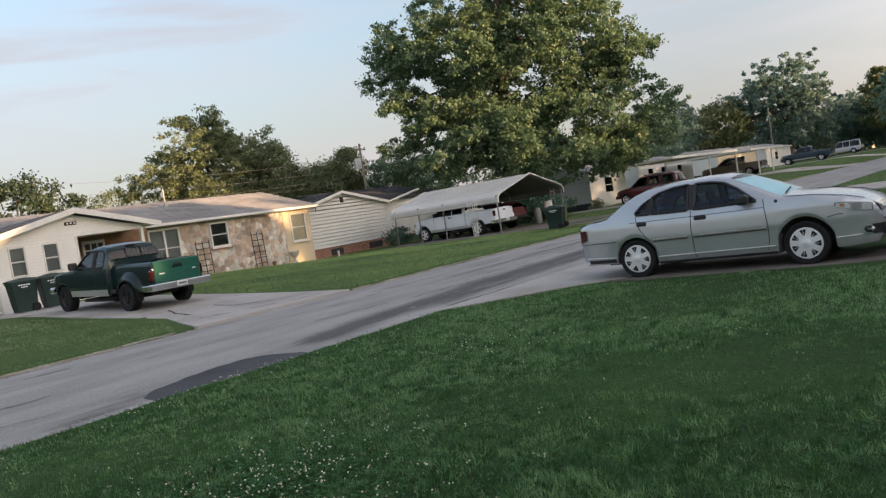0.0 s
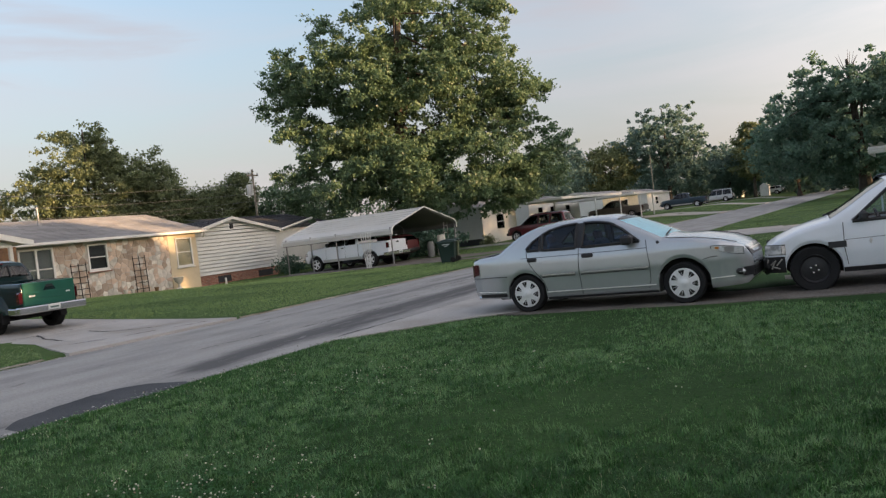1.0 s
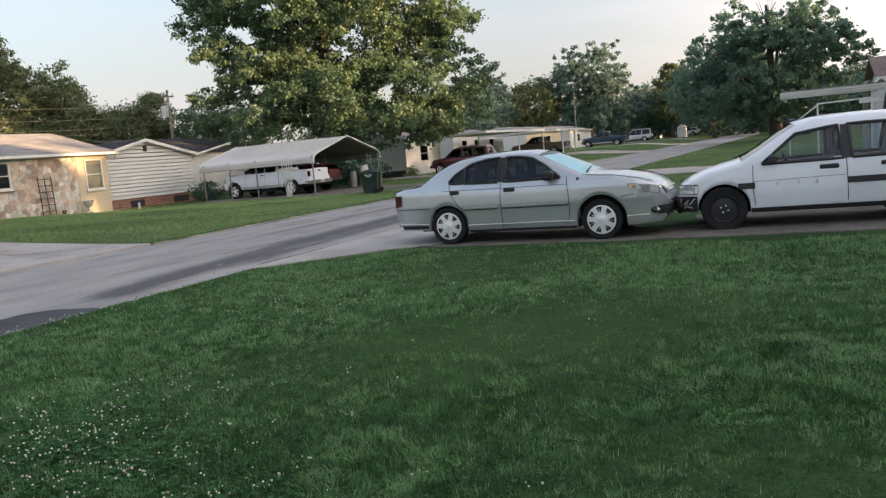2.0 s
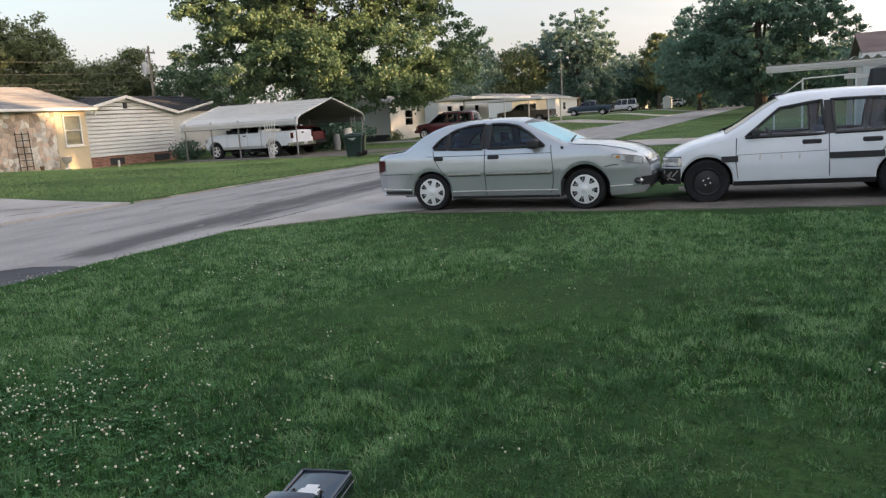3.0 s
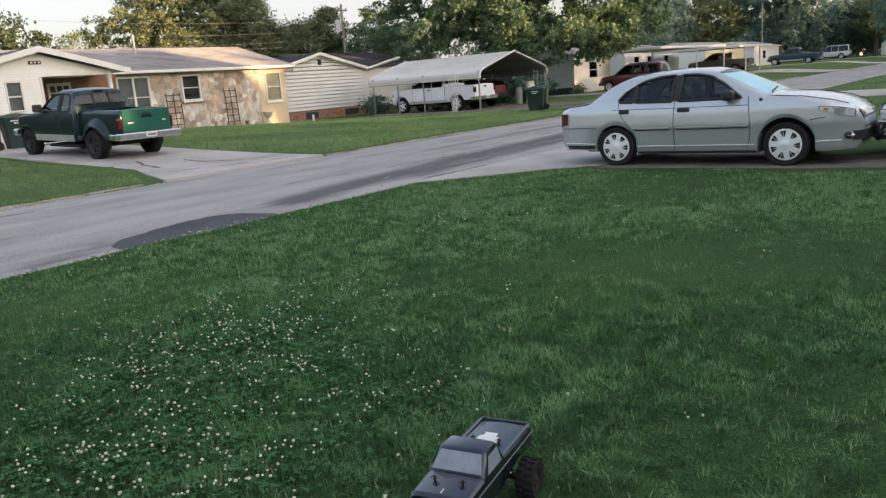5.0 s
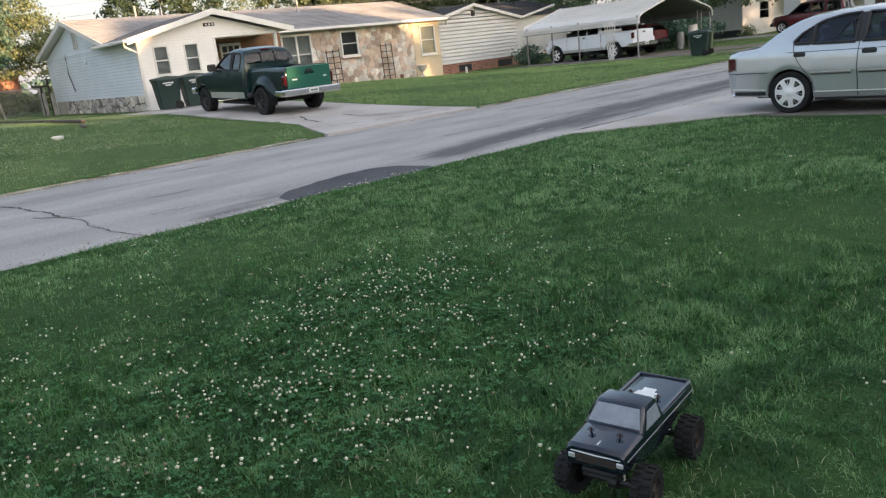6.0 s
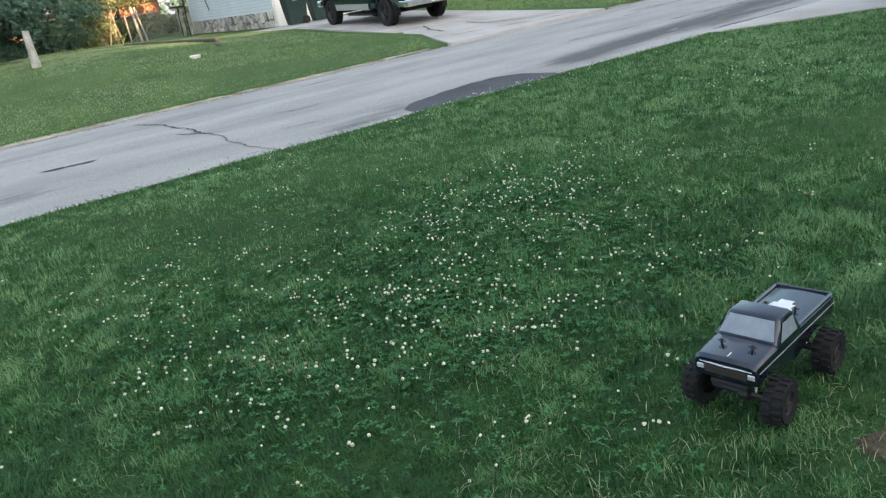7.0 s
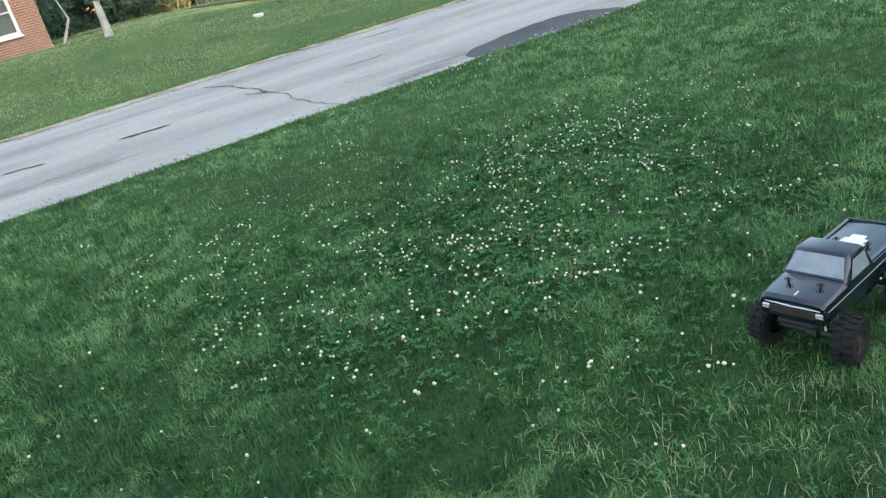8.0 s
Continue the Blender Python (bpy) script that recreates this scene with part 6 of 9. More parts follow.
# blue end wall with its stone skirt
wpart("end_wall", siding("y-", END_Y, BACK_X, WING_X, 0.98, EAVE, 0.125, lap=0.024, gap=0.012), BLUE_SIDING, house, "pale blue lapped end wall")
ridge_x, ridge_z = -37.3, 4.42


def end_limit(z):
    k = max(0.0, min(1.0, (ridge_z - 0.15 - z) / (ridge_z - 0.15 - EAVE)))
    return (ridge_x - 4.4 * k, ridge_x + 4.4 * k)


wpart("end_gable", siding("y-", END_Y, BACK_X, FRONT_X + 0.1, EAVE, ridge_z - 0.12, 0.125, limit=end_limit, lap=0.024), BLUE_SIDING, house, "pale blue lapped end gable")
wpart("gable_band", Shape().box((BACK_X, END_Y - 0.05, EAVE - 0.06), (FRONT_X, END_Y, EAVE), 0.01), BLUE_SIDING, house)
vent = wpart("gable_vent", Shape().box((-37.1, END_Y - 0.07, 3.15), (-36.6, END_Y - 0.02, 4.0), 0.01), WHITE_TRIM, house, "white louvred gable vent")
for q in range(9):
    wpart("louvre", Shape().box((-37.05, END_Y - 0.085, 3.2 + q * 0.088), (-36.65, END_Y - 0.068, 3.24 + q * 0.088), 0.004), SCREEN, house)
wpart("wall_core", slab_wall("y-", END_Y + 0.004, BACK_X, WING_X - 0.14, 0.2, EAVE, 0.14), MORTAR, house)
wpart("wall_core", slab_wall("x+", BACK_X, END_Y, FAR_Y, 0.0, EAVE, 0.14), SIDING, house)
wpart("wall_core", slab_wall("y-", FAR_Y - 0.15, BACK_X, FRONT_X, 0.0, EAVE, 0.14), STUCCO, house)
wpart("far_gable", Shape().prism([(BACK_X, EAVE), (FRONT_X, EAVE), (ridge_x, ridge_z - 0.15)], "y", FAR_Y - 0.15, FAR_Y - 0.02), STUCCO, house)
wpart("skirt_core", slab_wall("y-", END_Y - 0.02, -40.0, WING_X + 0.02, 0.1, 0.98, 0.08), mat("dark_mortar", (0.13, 0.12, 0.11), 0.95, var=0.2, fine=50, bump=0.4), house)
wpart("cable", Shape().tube([(-38.6, END_Y - 0.04, 3.0), (-38.65, END_Y - 0.05, 2.2), (-38.2, END_Y - 0.05, 1.4)], 0.02, 6), BLACK_PLASTIC, house, "dark service cable")
wpart("meter_box", Shape().box((-36.1, END_Y - 0.12, 2.5), (-35.8, END_Y - 0.03, 2.75), 0.02), BLUE_SIDING, house)
# roofs
ov = 0.45
wpart("roof", shingles((FRONT_X + ov, END_Y - 0.35, EAVE + 0.1), (FRONT_X + ov, FAR_Y + 0.4, EAVE + 0.1), (ridge_x, FAR_Y + 0.4, ridge_z), (ridge_x, END_Y - 0.35, ridge_z)), SHINGLE, house, "weathered grey shingle slope")
wpart("roof", shingles((BACK_X - ov, FAR_Y + 0.4, EAVE + 0.1), (BACK_X - ov, END_Y - 0.35, EAVE + 0.1), (ridge_x, END_Y - 0.35, ridge_z), (ridge_x, FAR_Y + 0.4, ridge_z)), SHINGLE, house, "weathered grey shingle slope")
wpart("roof_deck", deck((FRONT_X + ov, END_Y - 0.35, EAVE + 0.095), (FRONT_X + ov, FAR_Y + 0.4, EAVE + 0.095), (ridge_x, FAR_Y + 0.4, ridge_z - 0.005), (ridge_x, END_Y - 0.35, ridge_z - 0.005)), WHITE_TRIM, house, "white rake boards and soffit")
wpart("roof_deck", deck((BACK_X - ov, END_Y - 0.35, EAVE + 0.095), (BACK_X - ov, FAR_Y + 0.4, EAVE + 0.095), (ridge_x, FAR_Y + 0.4, ridge_z - 0.005), (ridge_x, END_Y - 0.35, ridge_z - 0.005)), WHITE_TRIM, house)
wing_r = (-36.4, gable_mid, gable_top + 0.12)
for sgn in (-1, 1):
    eave_y = gable_mid + sgn * 3.55
    low, high = EAVE + 0.06, gable_top + 0.1
    wpart("wing_roof", shingles((WING_X + 0.4, eave_y, low), (-34.0, eave_y, low), (-36.2, gable_mid, high), (WING_X + 0.4, gable_mid, high)), SHINGLE, house, "grey shingle wing slope")
    wpart("wing_deck", deck((WING_X + 0.4, eave_y, low - 0.005), (-33.2, eave_y, low - 0.005), (-35.4, gable_mid, high - 0.005), (WING_X + 0.4, gable_mid, high - 0.005), 0.10), WHITE_TRIM, house)
    L = math.atan2(high - low, 3.55)
    wpart("rake_board", Shape().add([(WING_X + 0.4 + o, y, z) for o in (0, 0.035) for y, z in ((eave_y, low + 0.02), (gable_mid, high + 0.02), (gable_mid, high - 0.20), (eave_y, low - 0.20))], [(0, 1, 2, 3), (7, 6, 5, 4), (0, 4, 5, 1), (1, 5, 6, 2), (2, 6, 7, 3), (3, 7, 4, 0)]), WHITE_TRIM, house, "white rake board")
for x_, tip in ((FRONT_X + ov, 1), (BACK_X - ov, -1)):
    wpart("rake_board", Shape().add([(x, END_Y - 0.36 - o, z) for o in (0, 0.03) for x, z in ((x_, EAVE + 0.12), (ridge_x, ridge_z + 0.02), (ridge_x, ridge_z - 0.18), (x_, EAVE - 0.07))], [(0, 1, 2, 3), (7, 6, 5, 4), (0, 4, 5, 1), (1, 5, 6, 2), (2, 6, 7, 3), (3, 7, 4, 0)]), WHITE_TRIM, house, "white rake board")
wpart("gutter", Shape().box((FRONT_X + ov - 0.02, 17.9, EAVE - 0.04), (FRONT_X + ov + 0.09, FAR_Y + 0.42, EAVE + 0.09), 0.02), WHITE_TRIM, house, "white eaves gutter")
wpart("gutter", Shape().box((-33.3, gable_mid - 3.66, EAVE - 0.05), (WING_X + 0.38, gable_mid - 3.55, EAVE + 0.06), 0.02), WHITE_TRIM, house, "white eaves gutter")
wpart("downpipe", Shape().tube([(WING_X + 0.2, gable_mid - 3.6, EAVE - 0.05), (WING_X + 0.15, gable_mid - 3.55, EAVE - 0.2), (WING_X + 0.05, END_Y - 0.07, EAVE - 0.42), (WING_X + 0.05, END_Y - 0.07, 0.5), (WING_X + 0.2, END_Y - 0.1, 0.4)], 0.045, 8), WHITE_TRIM, house, "white downpipe", True)
wpart("downpipe", Shape().tube([(FRONT_X + ov, FAR_Y + 0.3, EAVE - 0.05), (FRONT_X + 0.3, FAR_Y + 0.3, EAVE - 0.3)], 0.045, 8), WHITE_TRIM, house, "", True)
wpart("vent_pipe", Shape().tube([(-36.0, 22.4, 3.9), (-36.0, 22.4, 4.95)], 0.05, 10).lathe([(0.14, 4.0), (0.06, 4.2)], 12, Matrix.Translation((-36.0, 22.4, 0)), "z"), GALV_POST, house, "thin metal roof vent pipe", True)
wpart("vent_pipe", Shape().tube([(-38.5, 15.0, 4.1), (-38.5, 15.0, 5.0)], 0.06, 10), GALV_POST, house, "", True)
wpart("floor_slab", Shape().box((BACK_X + 0.1, END_Y + 0.1, 0.0), (FRONT_X - 0.1, FAR_Y - 0.1, 0.3)), CONCRETE, house)

# trellises, urn and planters against the stone
def trellis(y, z0, z1, width):
    t = thing("trellis", pose(FRONT_X + 0.16, y, z0), "rusty brown ladder trellis leaning on a stone wall", "trellis", "wall trellises")
    h = z1 - z0
    for o in (-width / 2, 0, width / 2):
        part("upright", Shape().tube([(0.06, o, 0), (0.0, o, h)], 0.022, 6), DARK_IRON, t)
    for q in range(6):
        part("rung", Shape().tube([(0.06 - 0.06 * (q + 0.6) / 6, -width / 2 - 0.04, h * (q + 0.6) / 6), (0.06 - 0.06 * (q + 0.6) / 6, width / 2 + 0.04, h * (q + 0.6) / 6)], 0.02, 6), DARK_IRON, t)
    return t


trellis(22.05, 0.35, 2.0, 0.75)
trellis(25.35, 0.22, 2.05, 0.7)
urn = solo("planter_urn", Shape().lathe([(0.17, 0), (0.18, 0.05), (0.07, 0.12), (0.06, 0.3), (0.2, 0.42), (0.27, 0.62), (0.3, 0.64), (0.27, 0.66), (0.2, 0.6), (0.001, 0.58)], 24, None, "z"), PALE_STONE, pose(FRONT_X + 0.55, 27.3, gz(-32.4, 27.3) + 0.01), "pale stone urn planter by the house wall", "planter", smooth=True)
for y in (24.2, 24.6, 26.0):
    solo("flower_pot", Shape().lathe([(0.07, 0), (0.11, 0.2), (0.12, 0.2), (0.12, 0.23), (0.1, 0.23), (0.09, 0.18), (0.001, 0.17)], 16, None, "z"), BROWN_WOOD if y > 25 else PALE_STONE, pose(FRONT_X + 0.4, y, gz(-32.6, y) + 0.01), "small clay pot at the foot of a stone wall", "flower pot", "wall foot pots", smooth=True)


# wheeled bins
def wheeled_bin(x, y, turn, label, group, bars, size=1.08):
    b = thing("wheeled_bin", pose(x, y, gz(x, y) + 0.02, 0, 0, turn) @ Matrix.Scale(size, 4), label, "bin", group)
    rows = []
    for z, sx, sy in ((0.03, 0.30, 0.22), (0.2, 0.33, 0.24), (0.9, 0.40, 0.30), (0.95, 0.425, 0.325), (1.0, 0.425, 0.325)):
        rows.append([(cx * sx, cy * sy, z) for cx, cy in ((-1, -0.85), (-0.88, -1), (0.88, -1), (1, -0.85), (1, 0.85), (0.88, 1), (-0.88, 1), (-1, 0.85), (-1, -0.85))])
    body = Shape().grid(rows)
    body.f += [tuple(range(8)), tuple(range(36, 44))]
    part("body", body, BIN_GREEN, b, "", True)
    part("lid", Shape().add([(-0.45, -0.34, 1.0), (0.46, -0.34, 1.0), (0.46, 0.34, 1.0), (-0.45, 0.34, 1.0), (-0.43, -0.31, 1.05), (0.0, -0.30, 1.11), (0.42, -0.30, 1.06), (0.42, 0.30, 1.06), (0.0, 0.30, 1.11), (-0.43, 0.31, 1.05)], [(0, 1, 6, 5, 4), (2, 3, 9, 8, 7), (4, 5, 8, 9), (5, 6, 7, 8), (0, 4, 9, 3), (1, 2, 7, 6), (0, 3, 2, 1)]), BIN_GREEN, b, "domed lid")
    part("handle", Shape().tube([(0.42, -0.25, 0.97), (0.50, -0.25, 1.0), (0.50, 0.25, 1.0), (0.42, 0.25, 0.97)], 0.016, 6), BIN_GREEN, b)
    part("axle_recess", Shape().box((0.16, -0.285, 0.03), (0.36, -0.2, 0.26), 0.02), UNDER, b)
    for sgn in (-1, 1):
        part("wheel", Shape().lathe([(0.04, -0.025), (0.125, -0.025), (0.13, 0), (0.125, 0.025), (0.04, 0.025)], 18, Matrix.Translation((0.27, sgn * 0.28, 0.13))), RUBBER, b, "", True)
    if bars:
        for q, (w_, z) in enumerate(((0.36, 0.86), (0.2, 0.79))):
            for k in range(5):
                part("label_bar", Shape().box((-w_ / 2 + k * w_ / 5, -0.004, 0), (-w_ / 2 + (k + 0.75) * w_ / 5, 0, 0.04), 0.0, pose(0, -0.297 + (0.86 - z) * 0.08 - 0.002, z, -4.5, 0, 0)), WHITE_INK, b)
    return b


wheeled_bin(-28.3, 11.62, 84, "dark green wheeled bin against a cream wall", "wall bins", True)
wheeled_bin(-28.15, 12.56, 82, "dark green wheeled bin beside a pickup", "wall bins", True)
wheeled_bin(-17.55, 29.55, 20, "dark green wheeled bin at the street edge", "kerb bins", True, 0.92)
wheeled_bin(-17.85, 30.4, 24, "dark green wheeled bin at the street edge", "kerb bins", False, 0.95)

# ---- the house with the dark roof ----
home2 = thing("gabled_house", pose(-37, 32, 0), "small grey-white sided house with a dark shingle roof", "house")
H2X, h2m, h2t = -33.6, 32.3, 3.72
h2_lim = lambda z: (h2m - 3.7 * max(0, min(1, (h2t - 0.1 - z) / 0.86)), h2m + 3.7 * max(0, min(1, (h2t - 0.1 - z) / 0.86)))
wpart("wall", siding("x+", H2X + 0.03, 29.4, 36.0, 0.55, 2.78, 0.2, lap=0.055, gap=0.03), GREY_SIDING, home2, "grey-white lapped siding")
wpart("gable", siding("x+", H2X + 0.03, 28.6, 36.0, 2.78, h2t - 0.1, 0.2, limit=h2_lim, lap=0.055, gap=0.03), GREY_SIDING, home2, "grey-white gable boards")
wpart("wall_core", slab_wall("x+", H2X - 0.005, 29.4, 41.0, 0.4, 2.8, 0.14), GREY_SIDING, home2)
wpart("wall_core", slab_wall("y-", 29.4, -45.0, H2X - 0.2, 0.0, 2.8, 0.14), GREY_SIDING, home2)
wpart("gable_light", Shape().box((H2X + 0.02, 32.3, 3.05), (H2X + 0.14, 32.55, 3.35), 0.03), BLACK_PLASTIC, home2, "dark gable lamp")
for sgn in (-1, 1):
    e = h2m + sgn * 4.0
    wpart("roof", shingles((H2X + 0.35, e, 2.78), (-45.0, e, 2.78), (-45.0, h2m, h2t), (H2X + 0.35, h2m, h2t)), DARK_SHINGLE, home2, "dark shingle slope")
    wpart("roof_deck", deck((H2X + 0.35, e, 2.775), (-45.0, e, 2.775), (-45.0, h2m, h2t - 0.005), (H2X + 0.35, h2m, h2t - 0.005)), WHITE_TRIM, home2)
    wpart("rake_board", Shape().add([(H2X + 0.36 + o, y, z) for o in (0, 0.03) for y, z in ((e, 2.80), (h2m, h2t + 0.02), (h2m, h2t - 0.15), (e, 2.63))], [(0, 1, 2, 3), (7, 6, 5, 4), (0, 4, 5, 1), (1, 5, 6, 2), (2, 6, 7, 3), (3, 7, 4, 0)]), WHITE_TRIM, home2, "white rake board")
wpart("roof", shingles((H2X + 0.2, 36.1, 2.8), (H2X + 0.2, 42.6, 2.8), (-38.5, 42.6, 4.0), (-38.5, 33.2, 4.0)), DARK_SHINGLE, home2, "dark shingle slope")
wpart("porch_rake", Shape().tube([(H2X + 0.4, 36.2, 2.72), (H2X + 0.4, 39.2, 3.3)], 0.08, 4), WHITE_TRIM, home2)
wpart("wall_end", siding("x+", H2X - 0.6, 36.0, 41.0, 0.5, 2.8, 0.21), BROWN_WOOD, home2, "brown boarded wall end")
brick_s = Shape()
for row in range(7):
    y = 29.4 + (0.1 if row % 2 else 0)
    while y < 36.0:
        brick_s.box((H2X - 0.02, y, 0.0 + row * 0.078), (H2X + 0.015, y + 0.19, 0.066 + row * 0.078))
        y += 0.2
wpart("foundation_bricks", brick_s, BRICK, home2, "red brick foundation courses", kind="stuff")
wpart("foundation", Shape().box((H2X - 0.15, 29.4, -0.1), (H2X, 36.0, 0.56)), MORTAR, home2)
for y0, y1 in ((31.0, 32.0), (34.2, 35.4)):
    wpart("crawl_opening", Shape().box((H2X - 0.1, y0, 0.05), (H2X + 0.025, y1, 0.42), 0.01), DARK_ROOM, home2)

# ---- carport ----
carport = thing("carport", pose(-26, 35.5, 0), "white steel carport with boxed eaves on thin posts", "carport")
prof = [(32.30, 1.58), (32.32, 1.80), (32.42, 1.93), (32.60, 2.03), (32.90, 2.12), (34.2, 2.47), (35.60, 2.85), (37.0, 2.47), (38.30, 2.12), (38.6, 2.03), (38.78, 1.93), (38.88, 1.80), (38.90, 1.58)]
xs_ = np.linspace(-29.7, -22.3, 20)
sheet = Shape().grid([[(x, y, z + 0.004 * (q % 2)) for y, z in prof] for q, x in enumerate(xs_)])
wpart("roof_sheet", sheet, GALV, carport, "white ribbed steel roof", True)
# a dark grey sheet paints in the shade under the roof
under = Shape().grid([[(x, 35.6 + (y - 35.6) * 0.992, z - 0.018) for y, z in prof] for x in (-29.68, -22.32)])
wpart("underside_shade", under, mat("shade_grey_sheet", (0.2, 0.195, 0.19), 0.55, metal=0.3, var=0.12, scale=0.9, fine=25, bump=0.05), carport, "dark grey sheet painting the shade under the roof", True)
for y_, sgn in ((32.285, -1), (38.915, 1)):
    for z in (1.62, 1.74, 1.86):
        wpart("eave_rib", Shape().box((-29.7, y_ - 0.012, z - 0.018), (-22.3, y_ + 0.012, z + 0.018), 0.006), GALV, carport)
for a, b in zip(prof[4:8], prof[5:9]):
    for t in (0.15, 0.5, 0.85):
        y, z = a[0] + (b[0] - a[0]) * t, a[1] + (b[1] - a[1]) * t
        wpart("roof_rib", Shape().tube([(-29.7, y, z + 0.008), (-22.3, y, z + 0.008)], 0.013, 5), GALV, carport)
for x in (-29.7, -22.3):
    wpart("gable_trim", Shape().tube([(x, y, z) for y, z in prof], 0.045, 6), GALV, carport, "white edge trim", True)
for x in (-29.45, -27.7, -25.95, -22.42):
    for y in (32.36, 38.84):
        wpart("post", Shape().box((x - 0.03, y - 0.03, -0.05), (x + 0.03, y + 0.03, 1.95), 0.006), GALV_POST, carport, "grey square post")
    wpart("bow", Shape().tube([(x, y, z - 0.05) for y, z in prof[2:11]], 0.03, 6), GALV_POST, carport, "", True)
for y in (32.36, 38.84):
    wpart("base_rail", Shape().box((-29.6, y - 0.03, 0.0), (-22.3, y + 0.03, 0.05), 0.006), GALV_POST, carport)

# lattice plant stand, shrubs and oddments by the carport
stand = thing("plant_trellis", pose(-23.7, 31.95, 0), "white fan trellis in front of a white pickup", "trellis")
for q in range(5):
    a = (q - 2) * 0.13
    part("slat", Shape().tube([(a * 0.5, 0, 0.0), (a * 1.2, 0, 1.8)], 0.022, 5), WHITE_TRIM, stand)
for z in (0.7, 1.15):
    part("crossbar", Shape().tube([(-0.36 * z, 0, z), (0.36 * z, 0, z)], 0.012, 5), WHITE_TRIM, stand)
for x, y, h, w_, lab in ((-22.9, 38.0, 1.2, 0.5, "pale sacks stacked in the carport"), (-23.4, 37.6, 0.9, 0.4, "grey tub standing in the carport")):
    solo("storage_tub", Shape().lathe([(w_ * 0.42, 0), (w_ * 0.5, 0.08), (w_ * 0.5, h * 0.8), (w_ * 0.4, h), (0.001, h)], 14, None, "z"), PALE_STONE if h > 1 else SCREEN, pose(x, y, 0.02), lab, "tub", smooth=True)
solo("ladder", Shape().tube([(0, 0, 0), (0.1, 0, 1.9)], 0.02, 6).tube([(0, 0.4, 0), (0.1, 0.4, 1.9)], 0.02, 6).tube([(0.03, 0, 0.5), (0.03, 0.4, 0.5)], 0.015, 6).tube([(0.05, 0, 0.9), (0.05, 0.4, 0.9)], 0.015, 6).tube([(0.07, 0, 1.3), (0.07, 0.4, 1.3)], 0.015, 6).tube([(0.09, 0, 1.7), (0.09, 0.4, 1.7)], 0.015, 6), OLD_WOOD, pose(-22.9, 38.3, 0.01), "pale wooden step ladder inside the carport", "ladder")
solo("utility_stub", Shape().tube([(0, 0, -0.05), (0, 0, 0.32)], 0.06, 10), WHITE_TRIM, pose(-31.5, 29.6, 0.03), "short white pipe stub in the lawn", "pipe")

# ---- homes further along ----
def far_home(x, y0, y1, deep, eave, top, wall_m, roof_m, label, wins, skirt=0.5, front_m=None):
    """A long low home, its front along the street and one end towards the camera."""
    h = thing("mobile_home", pose(x - deep / 2, (y0 + y1) / 2, gz(x, y0)), label, "house", "homes along the street")
    b = gz(x, y0)
    wpart("front_wall", siding("x+", x, y0, y1, b + skirt, eave, 0.25, wins), front_m or wall_m, h)
    wpart("front_core", slab_wall("x+", x - 0.005, y0, y1, b - 0.1, eave, 0.14, wins), front_m or wall_m, h)
    wpart("end_wall", siding("y-", y0, x - deep, x, b + skirt, eave, 0.25), wall_m, h)
    wpart("end_core", slab_wall("y-", y0 + 0.005, x - deep, x - 0.15, b - 0.1, eave, 0.14), wall_m, h)
    wpart("skirting", Shape().box((x - deep, y0 - 0.03, b - 0.1), (x - 0.1, y0 + 0.0, b + skirt), 0.01), DARK_ROOM, h)
    wpart("back_wall", slab_wall("x+", x - deep, y0, y1, b - 0.1, eave, 0.14), wall_m, h)
    for w_ in wins:
        window(h, "x+", x, *w_, blind=DARK_ROOM, sill=False, bars=1)
    m = x - deep / 2
    wpart("end_gable", Shape().prism([(x - deep, eave), (x, eave), (m, top - 0.08)], "y", y0, y0 + 0.12), wall_m, h)
    for e in (x + 0.25, x - deep - 0.25):
        wpart("roof", shingles((e, y0 - 0.2, eave), (e, y1 + 0.2, eave), (m, y1 + 0.2, top), (m, y0 - 0.2, top), 1.5, 0.5), roof_m, h)
        wpart("roof_deck", deck((e, y0 - 0.2, eave - 0.005), (e, y1 + 0.2, eave - 0.005), (m, y1 + 0.2, top - 0.005), (m, y0 - 0.2, top - 0.005), 0.14), WHITE_TRIM, h)
    return h


# first home: front whiter than its end wall, sunlight put into the colour
far_home(-27.2, 51.3, 57.2, 7.0, 2.75, 3.5, GREY_SIDING, SHINGLE, "white sided home with dark skirting and shuttered window", [(53.6, 55.0, 1.0, 2.2)], 0.45, WHITE_TRIM)
far_home(-30.0, 66.0, 79.0, 7.0, 3.0, 3.7, SIDING, SHINGLE, "cream home behind a white porch canopy", [(68.0, 69.2, 1.4, 2.5), (71.0, 72.0, 1.4, 2.5), (75.0, 76.2, 1.4, 2.5)], 0.5)
far_home(-30.5, 88.0, 102.0, 7.0, 3.1, 3.9, SIDING, SHINGLE, "low tan home with a shallow roof", [(91.0, 92.5, 1.4, 2.5), (96.0, 97.5, 1.4, 2.5)], 0.5, STUCCO)
far_home(-31.0, 108.0, 120.0, 7.0, 3.1, 3.9, WHITE_TRIM, SHINGLE, "far white home along the street", [(112.0, 113.5, 1.4, 2.5)], 0.5)
far_home(-30.0, 165.0, 180.0, 7.0, 3.2, 4.0, WHITE_TRIM, SHINGLE, "distant white home along the street", [(170.0, 172.0, 1.4, 2.5)], 0.5)


